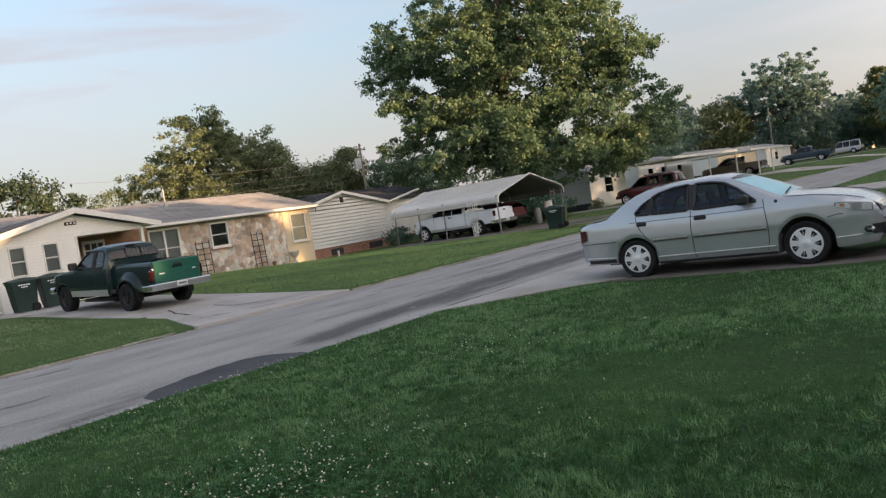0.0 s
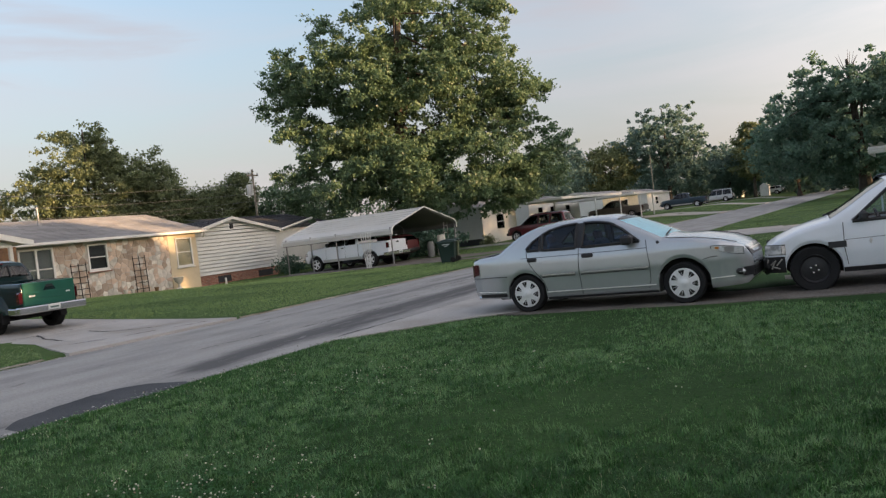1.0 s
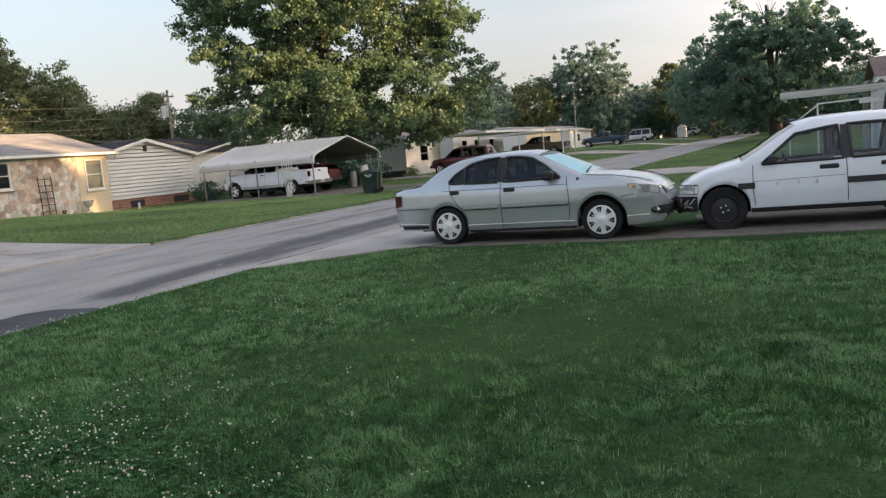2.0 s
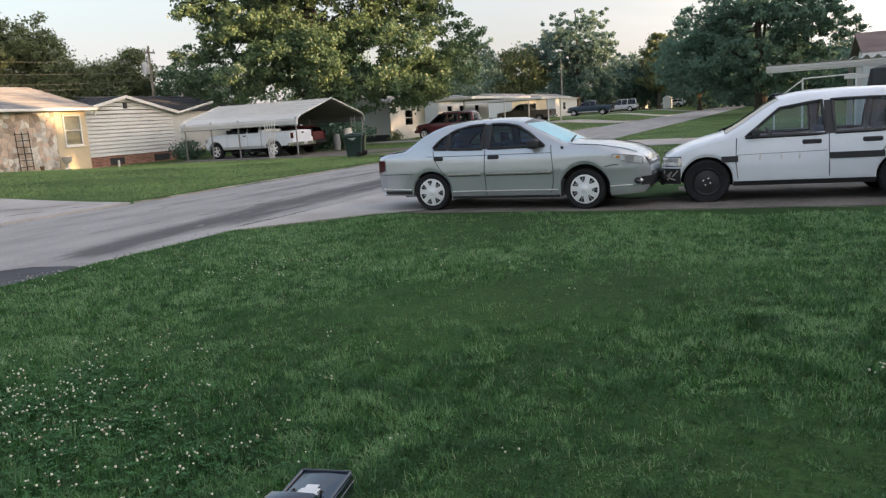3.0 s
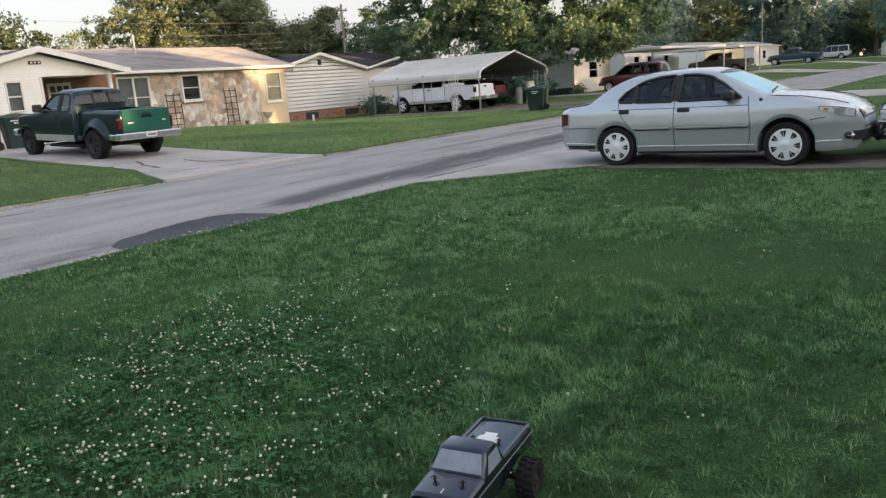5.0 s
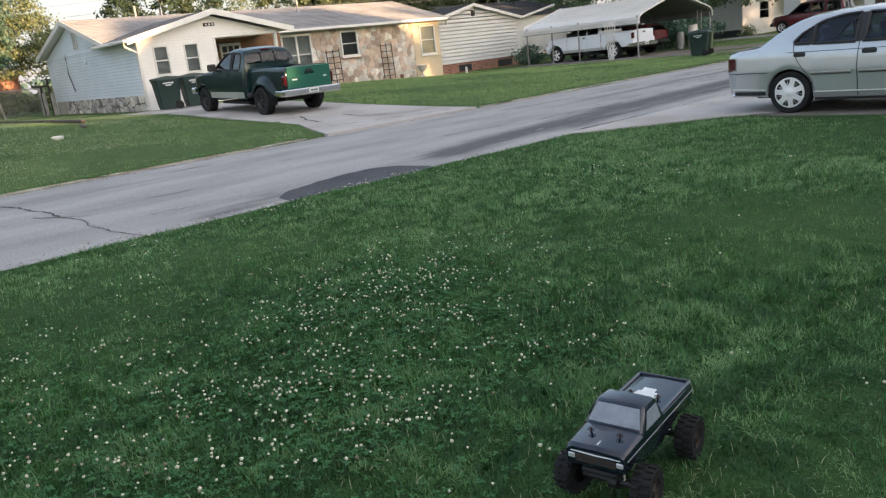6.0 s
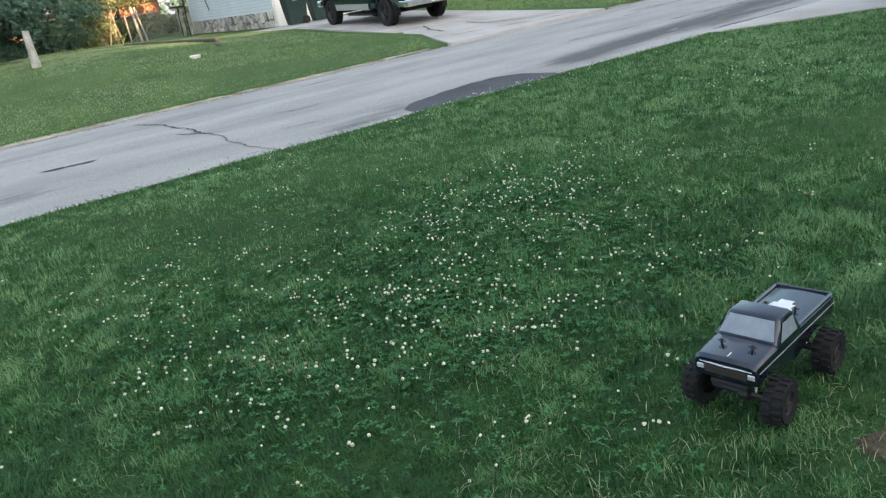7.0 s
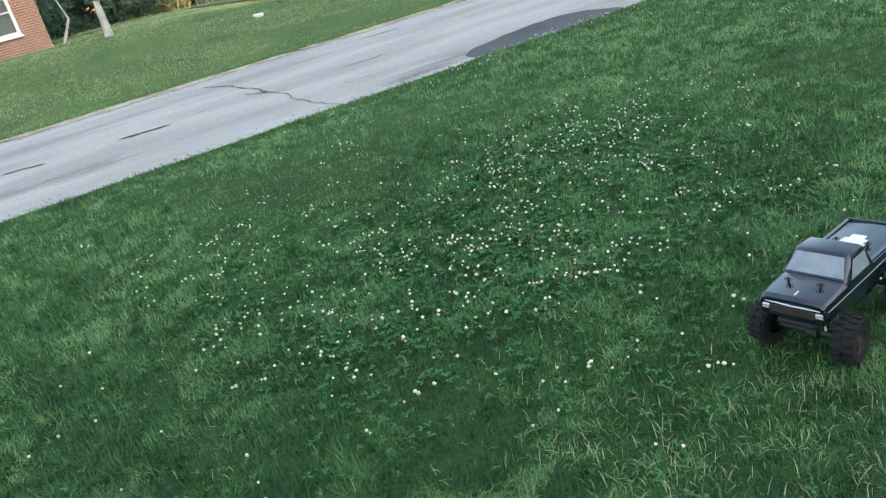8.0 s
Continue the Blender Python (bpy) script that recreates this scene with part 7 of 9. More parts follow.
def canopy(x0, x1, y0, y1, z, posts, label):
    c = thing("porch_canopy", pose((x0 + x1) / 2, (y0 + y1) / 2, gz(x1, y0)), label, "canopy", "porch canopies")
    wpart("roof_panel", Shape().box((x0, y0, z), (x1, y1, z + 0.1), 0.02), GALV, c)
    wpart("fascia", Shape().box((x1, y0 - 0.02, z - 0.06), (x1 + 0.05, y1 + 0.02, z + 0.14), 0.01), WHITE_TRIM, c)
    wpart("fascia", Shape().box((x0, y0 - 0.05, z - 0.06), (x1, y0, z + 0.14), 0.01), WHITE_TRIM, c)
    for x, y in posts:
        wpart("post", Shape().box((x - 0.05, y - 0.05, gz(x, y) - 0.05), (x + 0.05, y + 0.05, z), 0.01), WHITE_TRIM, c, "white post")
    return c


canopy(-29.0, -22.6, 56.0, 70.5, 2.76, [(-22.7, 63.6), (-22.7, 70.3), (-27.0, 65.0)], "flat white porch canopy on posts")
canopy(-29.5, -21.6, 71.0, 81.0, 2.62, [(-21.7, 73.2), (-21.7, 77.5)], "flat white carport canopy over a pickup")
# shed shape added in place of a white gate-like thing
solo("white_gate_stand_in", Shape().box((-0.7, -0.6, 0), (0.7, 0.6, 1.7), 0.03).prism([(-0.8, 1.7), (0.8, 1.7), (0, 2.2)], "y", -0.65, 0.65), WHITE_TRIM, pose(-20.0, 138.0, gz(-20, 138)), "small white shed shape standing in for a gate-like thing", "shed")

# ---- neighbour's canopy behind the wagon ----
nb = thing("corrugated_canopy", pose(3, 28, 0), "corrugated white patio canopy on posts behind a white wagon", "canopy")
xs_ = np.linspace(-0.87, 9.0, 132)
wpart("corrugated_sheet", Shape().grid([[(x, y, 2.48 + 0.06 * math.sin(x * 2 * math.pi / 0.3)) for x in xs_] for y in (26.9, 29.0, 31.5)]), GALV, nb, "corrugated white sheet", True)
wpart("fascia", Shape().box((-0.88, 26.95, 2.20), (9.0, 27.02, 2.41), 0.01), GALV, nb, "white ribbed fascia beam")
wpart("fascia", Shape().box((-0.88, 27.0, 2.20), (-0.81, 31.5, 2.41), 0.01), GALV, nb)
for z in (2.26, 2.33):
    wpart("fascia_rib", Shape().box((-0.9, 26.925, z), (9.0, 26.95, z + 0.03), 0.006), GALV, nb)
for x, y in ((1.7, 27.1), (5.0, 27.1), (1.7, 31.3), (5.0, 31.3)):
    wpart("post", Shape().box((x - 0.09, y - 0.09, 0), (x + 0.09, y + 0.09, 2.3), 0.01), GALV, nb, "white post")
wpart("beam", Shape().box((1.3, 27.0, 1.86), (3.4, 27.08, 1.98), 0.01), WHITE_TRIM, nb)
rack = thing("ladder_rack", pose(0.9, 25.0, 0), "white tubular rack frame with a diagonal brace", "rack")
for a, b in (((-0.75, 0, 0), (-0.75, 0, 1.93)), ((0.6, 0, 0), (0.6, 0, 1.93)), ((-0.75, 0, 1.93), (0.6, 0, 1.97)), ((-0.75, 0, 1.9), (-1.5, 0, 1.35)), ((-1.5, 0, 1.35), (-1.5, 0, 0)), ((-0.75, 1.2, 0), (-0.75, 1.2, 1.93)), ((-0.75, 0, 1.93), (-0.75, 1.2, 1.93)), ((-0.75, 0, 1.6), (0.6, 0, 1.62))):
    part("bar", Shape().tube([a, b], 0.022, 6), WHITE_TRIM, rack)
solo("black_cover", Shape().lathe([(0.45, 0), (0.5, 1.6), (0.42, 2.1), (0.001, 2.2)], 14, None, "z"), BLACK_PLASTIC, pose(2.35, 26.2, 0), "black covered grill under the canopy", "grill", smooth=True)
wall_n = thing("neighbour_house", pose(7, 39, 0), "pale sided house with a brown shingle roof", "house")
wpart("wall", siding("y-", 35.7, 2.6, 12.0, 0.3, 2.85, 0.22, [(5.4, 6.6, 1.2, 2.2)]), GREY_SIDING, wall_n)
wpart("core", slab_wall("y-", 35.75, 2.6, 12.0, 0.0, 2.85, 0.14), GREY_SIDING, wall_n)
wpart("end_wall", Shape().prism([(35.9, 0.0), (35.9, 2.85), (39.6, 3.75), (43.4, 2.85), (43.4, 0.0)], "x", 2.6, 2.75), GREY_SIDING, wall_n, "pale gable end")
wpart("wall", Shape().box((2.76, 43.3, 0), (12.0, 43.4, 2.85)), GREY_SIDING, wall_n)
wpart("roof", Shape().prism([(35.2, 2.93), (35.2, 2.83), (39.6, 3.86), (44.0, 2.83), (44.0, 2.93), (39.6, 3.98)], "x", 2.28, 12.4), mat("brown_shingle", (0.19, 0.135, 0.12), 0.95, var=0.2, scale=0.9, fine=26, bump=0.7, depth=0.02), wall_n, "brown shingle roof")
wpart("fascia", Shape().box((2.27, 35.13, 2.72), (12.4, 35.19, 2.92), 0.01), WHITE_TRIM, wall_n, "white eave board")

# ---- yard beyond the street on the far left ----
stub = thing("fence_stub", pose(-25.1, 2.34, gz(-25.1, 2.34)), "weathered grey wooden stub post leaning in the grass", "post")
r = random.Random(25)
rim = [(0.115 * math.cos(t) * (1 + 0.18 * math.cos(2 * t)) + r.uniform(-0.018, 0.018), 0.10 * math.sin(t) + r.uniform(-0.018, 0.018), r.uniform(-0.16, 0.10)) for t in np.linspace(0, 2 * math.pi, 14, endpoint=False)]
log = [[(x * k + lean + r.uniform(-0.006, 0.006), y * k, z + (tip * 0.9 if z > 0.9 else 0)) for x, y, tip in rim + rim[:1]] for z, k, lean in ((-0.1, 1.35, 0.02), (0.12, 1.12, 0.0), (0.45, 1.0, -0.025), (0.75, 0.94, -0.05), (0.93, 0.82, -0.075), (0.94, 0.55, -0.07))]
log.append([(-0.06, 0, 0.80)] * 15)
part("post", Shape().grid(log), OLD_WOOD, stub, "split weathered grey wood")
part("split", Shape().tube([(-0.03, -0.114, 0.1), (-0.05, -0.106, 0.75)], 0.012, 5), CRACK, stub)

brickhouse = thing("brick_house", pose(-32, -2, 0.7), "red brick house end with a white window", "house")
bx = -28.6
wpart("wall_core", slab_wall("x+", bx - 0.012, -3.6, 0.92, 0.4, 3.2, 0.15, [(-1.55, 0.2, 1.35, 2.78)]), MORTAR, brickhouse)
window(brickhouse, "x+", bx + 0.01, -1.55, 0.2, 1.35, 2.78, blind=SCREEN, wide=0.1)
wpart("side_wall", Shape().box((bx - 8, 0.8, 0.4), (bx - 0.03, 0.92, 3.2)), BRICK, brickhouse)
wpart("side_wall", Shape().box((bx - 8, -3.6, 0.4), (bx - 0.03, -3.5, 3.2)), BRICK, brickhouse)
wpart("roof", Shape().prism([(-4.2, 3.2), (1.5, 3.2), (-1.3, 4.6)], "x", bx - 8, bx + 0.4), SHINGLE, brickhouse)
solo("leaning_branch", Shape().tube([(0, 0, 0), (-0.05, 0.4, 0.7), (-0.1, 0.2, 1.6)], [0.05, 0.04, 0.02], 7), OLD_WOOD, pose(-28.3, 1.25, gz(-28.3, 1.25)), "bare pale branch leaning at a brick corner", "branch", smooth=True)

solo("ground_plank", Shape().box((-6.2, -0.07, 0), (6.2, 0.07, 0.10), 0.025, pose(0, 0, 0, 0, 0, 1)), DARK_TIMBER, pose(-29.8, 7.0, gz(-29.8, 7.0) - 0.02), "long dark timber edging lying in the grass", "timber")
solo("ground_plank", Shape().box((-0.7, -0.06, 0), (0.7, 0.06, 0.07), 0.02, pose(0, 0, 0, 0, 0, -14)), DARK_TIMBER, pose(-22.9, 6.85, gz(-22.9, 6.85) - 0.02), "short dark timber end in the grass", "timber")
solo("flat_stone", Shape().lathe([(0.16, -0.03), (0.17, 0.03), (0.13, 0.05), (0.001, 0.055)], 9, Matrix.Diagonal((1.3, 0.8, 1, 1)), "z"), PALE_STONE, pose(-20.7, 5.55, gz(-20.7, 5.55)), "flat pale stone lying in the lawn", "stone")
path_s = drape([(-25.0, 8.5, 9.3), (-27.0, 8.0, 10.0), (-29.0, 7.8, 10.4), (-34.0, 8.6, 10.6), (-46.0, 9.0, 10.8)], 0.015)
solo("worn_path", path_s, mat("dry_turf", (0.23, 0.25, 0.115), 0.95, var=0.25, scale=1.0, fine=30, bump=0.7, spec=0.1, col2=(0.12, 0.18, 0.06)), pose(0, 0, 0), "dry yellow turf path beside the house", "path", kind="structure")

# chain-link fence and its gate
fence = thing("chain_link_fence", pose(-43.5, 10, gz(-43.5, 10)), "galvanised chain-link fence with a leaning gate post", "fence")
fx, fz = -43.5, gz(-43.5, 9)
for y in (8.7, 11.3):
    wpart("post", Shape().tube([(fx, y, fz - 0.1), (fx, y, fz + 1.35)], 0.045, 8), GALV_POST, fence)
wpart("leaning_post", Shape().tube([(fx + 0.4, 9.15, fz - 0.1), (fx + 0.4, 9.0, fz + 1.75)], 0.07, 8), OLD_WOOD, fence, "pale leaning wooden gate post")
wpart("leaning_post", Shape().tube([(fx + 0.3, 9.45, fz - 0.1), (fx + 0.3, 9.2, fz + 1.7)], 0.05, 8), OLD_WOOD, fence)
wpart("top_rail", Shape().tube([(fx, 8.7, fz + 1.32), (fx, 11.3, fz + 1.32)], 0.025, 6), GALV_POST, fence)
mesh_s = Shape()
for q in range(34):
    for lean_ in (-1, 1):
        y0_ = 8.7 + q * 0.1
        pts = [(fx, y0_ + lean_ * t * 1.3, fz + t * 1.3) for t in (0, 1)]
        a, b = pts
        ta, tb = 0.0, 1.0
        for lo, hi in ((8.7, 11.3),):
            d = b[1] - a[1]
            t0, t1 = sorted(((lo - a[1]) / d, (hi - a[1]) / d))
            ta, tb = max(ta, t0), min(tb, t1)
        if tb - ta > 0.05:
            mesh_s.tube([(fx, a[1] + (b[1] - a[1]) * t, a[2] + (b[2] - a[2]) * t) for t in (ta, tb)], 0.006, 3, False)
wpart("wire_mesh", mesh_s, GALV_POST, fence, "diamond wire mesh", kind="stuff")
gate = thing("pipe_gate", pose(-41.4, 10.9, gz(-41, 11)), "dark steel pipe gate frame against the house end", "gate")
gzz = gz(-41, 11)
for a, b in (((-41.9, 11.0, gzz), (-41.9, 11.0, gzz + 1.45)), ((-40.6, 11.0, gzz), (-40.6, 11.0, gzz + 1.75)), ((-43.4, 11.0, gzz + 1.45), (-40.6, 11.0, gzz + 1.4)), ((-40.3, 11.0, gzz), (-40.3, 11.0, gzz + 1.0))):
    wpart("pipe", Shape().tube([a, b], 0.05, 8), DARK_IRON, gate)
wpart("gate_board", Shape().box((-41.6, 10.9, gzz), (-41.2, 10.97, gzz + 1.1), 0.02), OLD_WOOD, gate)
wpart("gate_board", Shape().box((-40.25, 10.9, gzz), (-39.85, 10.97, gzz + 1.05), 0.02), OLD_WOOD, gate)
far_home(-62.0, 4.0, 15.0, 7.0, 3.0, 4.2, BRICK, SHINGLE, "red brick house glimpsed behind a hedge", [(7.0, 8.2, 1.4, 2.5)], 0.4)

# ---- poles and wires ----
def pole(x, y, h, label, arms=True, trans=False):
    p = thing("utility_pole", pose(x, y, gz(x, y)), label, "utility pole", "utility poles")
    part("shaft", Shape().tube([(0, 0, -0.2), (0, 0, h)], [0.105, 0.075], 10), POLE_WOOD, p, "", True)
    if arms:
        part("crossarm", Shape().box((-0.05, -0.55, h - 0.48), (0.05, 0.55, h - 0.38), 0.01), POLE_WOOD, p)
        for y_ in (-0.48, -0.2, 0.48):
            part("insulator", Shape().lathe([(0.03, h - 0.38), (0.06, h - 0.3), (0.03, h - 0.22)], 8, Matrix.Translation((0, y_, 0)), "z"), WHITE_TRIM, p)
    if trans:
        part("transformer", Shape().lathe([(0.001, h - 1.9), (0.22, h - 1.88), (0.24, h - 1.2), (0.2, h - 1.1), (0.001, h - 1.08)], 16, Matrix.Translation((0.0, -0.4, 0)), "z"), GALV, p, "pale grey transformer can", True)
    return p


pole(-40.35, 41.7, 7.5, "wooden utility pole with a transformer behind the houses", True, True)
pole(-48.5, 18.9, 8.6, "dark wooden utility pole behind a shingle roof", True)
pole(-38.0, 190.0, 11.0, "far wooden pole along the street", False)
pole(-35.5, 128.0, 9.0, "leaning wooden pole behind far vehicles", False)
for q, (za, zb, o) in enumerate(((6.9, 7.6, 0.5), (6.1, 6.9, 0.0), (5.5, 6.2, -0.3), (5.2, 5.8, 0.2))):
    a, b = Vector((-40.35, 41.7 + o, za - 0.3)), Vector((-48.5, 18.9 + o, zb - 0.4))
    wire = [a.lerp(b, t) + Vector((0, 0, -0.45 * (1 - (2 * t - 1) ** 2))) for t in np.linspace(0, 1, 14)]
    c = Vector((-56.0, -6.0, zb))
    wire += [b.lerp(c, t) + Vector((0, 0, -0.6 * (1 - (2 * t - 1) ** 2))) for t in np.linspace(0.1, 1, 10)]
    solo("overhead_wire", Shape().tube(wire, 0.007, 4, False), GALV_POST, pose(0, 0, 0), "sagging overhead wire between wooden poles", "wire", "overhead wires")
solo("overhead_wire", Shape().tube([Vector((-48.5, 18.9, 8.2)).lerp(Vector((-30.5, 12.0, 9.5)), t) + Vector((0, 0, -0.3 * (1 - (2 * t - 1) ** 2))) for t in np.linspace(0, 1, 10)], 0.012, 4, False), BLACK_PLASTIC, pose(0, 0, 0), "thin service wire above the house", "wire", "overhead wires")

# ---- trees ----
# maple, dark and far leaves are lifted and bluer, with haze painted in
LEAF_BIG = leafy("maple_leaf", (0.062, 0.125, 0.072), (0.215, 0.30, 0.15), 0.42, 0.38, 0.25)
LEAF_DARK = leafy("dark_leaf", (0.09, 0.172, 0.128), (0.195, 0.30, 0.21), 0.42, 0.55, 0.25)
LEAF_OLIVE = leafy("olive_leaf", (0.115, 0.15, 0.072), (0.27, 0.305, 0.145), 0.5, 0.4, 0.25)
# LEAF_SHADE: shade put into the leaf colour of one crown
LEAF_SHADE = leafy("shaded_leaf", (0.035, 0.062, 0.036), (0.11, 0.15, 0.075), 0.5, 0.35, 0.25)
LEAF_FAR = leafy("hazy_far_leaf", (0.115, 0.19, 0.165), (0.20, 0.295, 0.235), 0.6, 0.42, 0.08)


def leaf_mesh(name, lobes, n, leaf, material, seed, hollow=0.5, clump=0.16):
    """A crown of many leaves in clumps on uneven lobes (centre, radii), with gaps between."""
    r = np.random.default_rng(seed)
    vol = np.array([l[3] * l[4] * l[5] for l in lobes]) ** 0.72
    pick = vol / vol.sum()
    centres, spread_r = [], []
    k = max(12, n // 55)
    for l, share in zip(lobes, pick):
        m = max(4, int(k * share))
        d = r.normal(size=(m, 3))
        d /= np.linalg.norm(d, axis=1, keepdims=True)
        bumpy = 1 + 0.16 * np.sin(d[:, 0] * 5 + seed) * np.sin(d[:, 1] * 4 + 2) + 0.14 * np.sin(d[:, 2] * 6 + d[:, 0] * 3)
        rad = (hollow + (1 - hollow) * r.random(m) ** 0.6) * bumpy
        centres.append(np.array(l[:3]) + d * rad[:, None] * np.array(l[3:6]))
        spread_r.append(np.full(m, clump * np.mean(l[3:6])))
    C, S = np.concatenate(centres), np.concatenate(spread_r)
    S = np.clip(S, 0.25, 1.1) * r.uniform(0.6, 1.4, len(S))
    which = r.integers(0, len(C), n)
    P = C[which] + r.normal(size=(n, 3)) * S[which][:, None] * np.array([0.75, 0.75, 0.5])
    P[:, 2] -= 0.25 * S[which] * r.random(n)
    a = r.normal(size=(n, 3))
    a[:, 2] -= 0.3
    a /= np.linalg.norm(a, axis=1, keepdims=True)
    b = np.cross(a, r.normal(size=(n, 3)))
    b /= np.linalg.norm(b, axis=1, keepdims=True)
    sz = (leaf * r.uniform(0.6, 1.35, n))[:, None]
    nrm = np.cross(a, b)
    v = np.stack([P - a * sz * 0.5, P + b * sz * 0.33 + nrm * sz * 0.08, P + a * sz * 0.6, P - b * sz * 0.33 + nrm * sz * 0.08], 1).reshape(-1, 3)
    return mesh_of(name, v, np.full(n, 4), np.arange(4 * n), material), C


def tufts(lobes, n, low, high, seed):
    """Many small branch tufts over the skin of large lobes, some reaching out past it."""
    r = np.random.default_rng(seed)
    vol = np.array([l[3] * l[4] + l[4] * l[5] for l in lobes])
    out = []
    for l, k in zip(lobes, np.maximum(3, (n * vol / vol.sum()).astype(int))):
        for _ in range(k):
            d = r.normal(size=3)
            d /= np.linalg.norm(d)
            reach = r.choice([0.55, 0.8, 0.92, 1.05], p=[0.2, 0.3, 0.35, 0.15])
            s = r.uniform(low, high)
            out.append((l[0] + d[0] * l[3] * reach, l[1] + d[1] * l[4] * reach, l[2] + d[2] * l[5] * reach, s, s, s * r.uniform(0.6, 0.95)))
    return out


def tree(name, x, y, lobes, n, leaf, material, seed, label, trunk_r=0.3, limbs=12, category="tree", group=""):
    """A tapered trunk with limbs into the lobes, and the crown of leaves. Lobes stand relative to the foot."""
    t = thing(name, pose(x, y, gz(x, y)), label, category, group)
    me, C = leaf_mesh("crown", lobes, n, leaf, material, seed)
    crown = new("crown", me)
    crown.parent = t
    r = random.Random(seed)
    top = max(l[2] + 0.3 * l[5] for l in lobes)
    mx, my = np.mean([l[0] for l in lobes]), np.mean([l[1] for l in lobes])
    spine = [Vector((mx * q * q + 0.12 * top * 0.1 * math.sin(3 * q + seed), my * q * q, top * q - (0.2 if q == 0 else 0))) for q in np.linspace(0, 1, 7)]
    s = Shape().tube(spine, [trunk_r * (1.25 if q == 0 else 1 - 0.13 * q) for q in range(7)], 10)
    for q in range(limbs):
        end = Vector(C[r.randrange(len(C))])
        k = r.uniform(0.28, 0.8)
        start = spine[int(k * 6)].lerp(spine[min(6, int(k * 6) + 1)], k * 6 % 1)
        mid = start.lerp(end, 0.5) + Vector((r.uniform(-0.3, 0.3), r.uniform(-0.3, 0.3), 0.12 * (end - start).length))
        s.tube([start, mid, end], [trunk_r * 0.42 * (1.1 - k), trunk_r * 0.25 * (1.1 - k), trunk_r * 0.06], 6)
    part("trunk", s, BARK, t, "", True)
    return t


def across(s, d, z, view=(-0.545, 0.838)):
    """A place s metres across and d metres deeper than a tree's foot, as seen down a line of sight."""
    return (view[1] * s + view[0] * d, -view[0] * s + view[1] * d, z)


maple_lobes = [
    (*across(0.3, 0, 13.2), 5.8, 5.8, 6.6), (*across(-3.0, 0, 11.4), 4.6, 4.6, 5.4), (*across(3.6, 0, 10.8), 4.8, 4.8, 5.6), (*across(-6.0, -1, 9.8), 3.0, 3.0, 3.6), (*across(5.9, 0, 10.8), 2.7, 2.7, 3.6), (*across(-5.0, -1.5, 5.8), 3.4, 3.2, 2.6),
    (*across(7.0, 0, 7.8), 3.3, 3.3, 4.2), (*across(7.2, -1.0, 4.4), 2.3, 2.3, 1.6), (*across(2.6, -2, 5.4), 4.4, 3.4, 2.4), (*across(5.0, -2.6, 3.9), 3.0, 2.6, 1.4), (*across(-1.0, -2, 6.2), 3.4, 3.0, 2.5), (*across(0.4, 0, 18.8), 3.6, 3.6, 2.6), (*across(-7.5, -1.0, 10.8), 1.8, 1.8, 1.5), (*across(5.5, 0, 14.9), 2.5, 2.5, 2.6), (*across(8.8, 0, 9.6), 2.2, 2.2, 2.4), (*across(9.0, -0.5, 6.4), 2.1, 2.1, 2.2), (*across(6.6, -1.6, 3.7), 2.7, 2.4, 1.5), (*across(8.8, -1.0, 4.4), 2.1, 2.0, 1.7), (*across(1.0, 0.5, 9.0), 4.6, 4.0, 4.2), (*across(-2.2, 0.5, 8.2), 4.2, 3.6, 3.4)]
tree("maple_tree", -29.5, 44.9, tufts(maple_lobes, 470, 0.6, 1.35, 12), 240000, 0.195, LEAF_BIG, 11, "large spreading maple behind a carport", 0.5, 22)
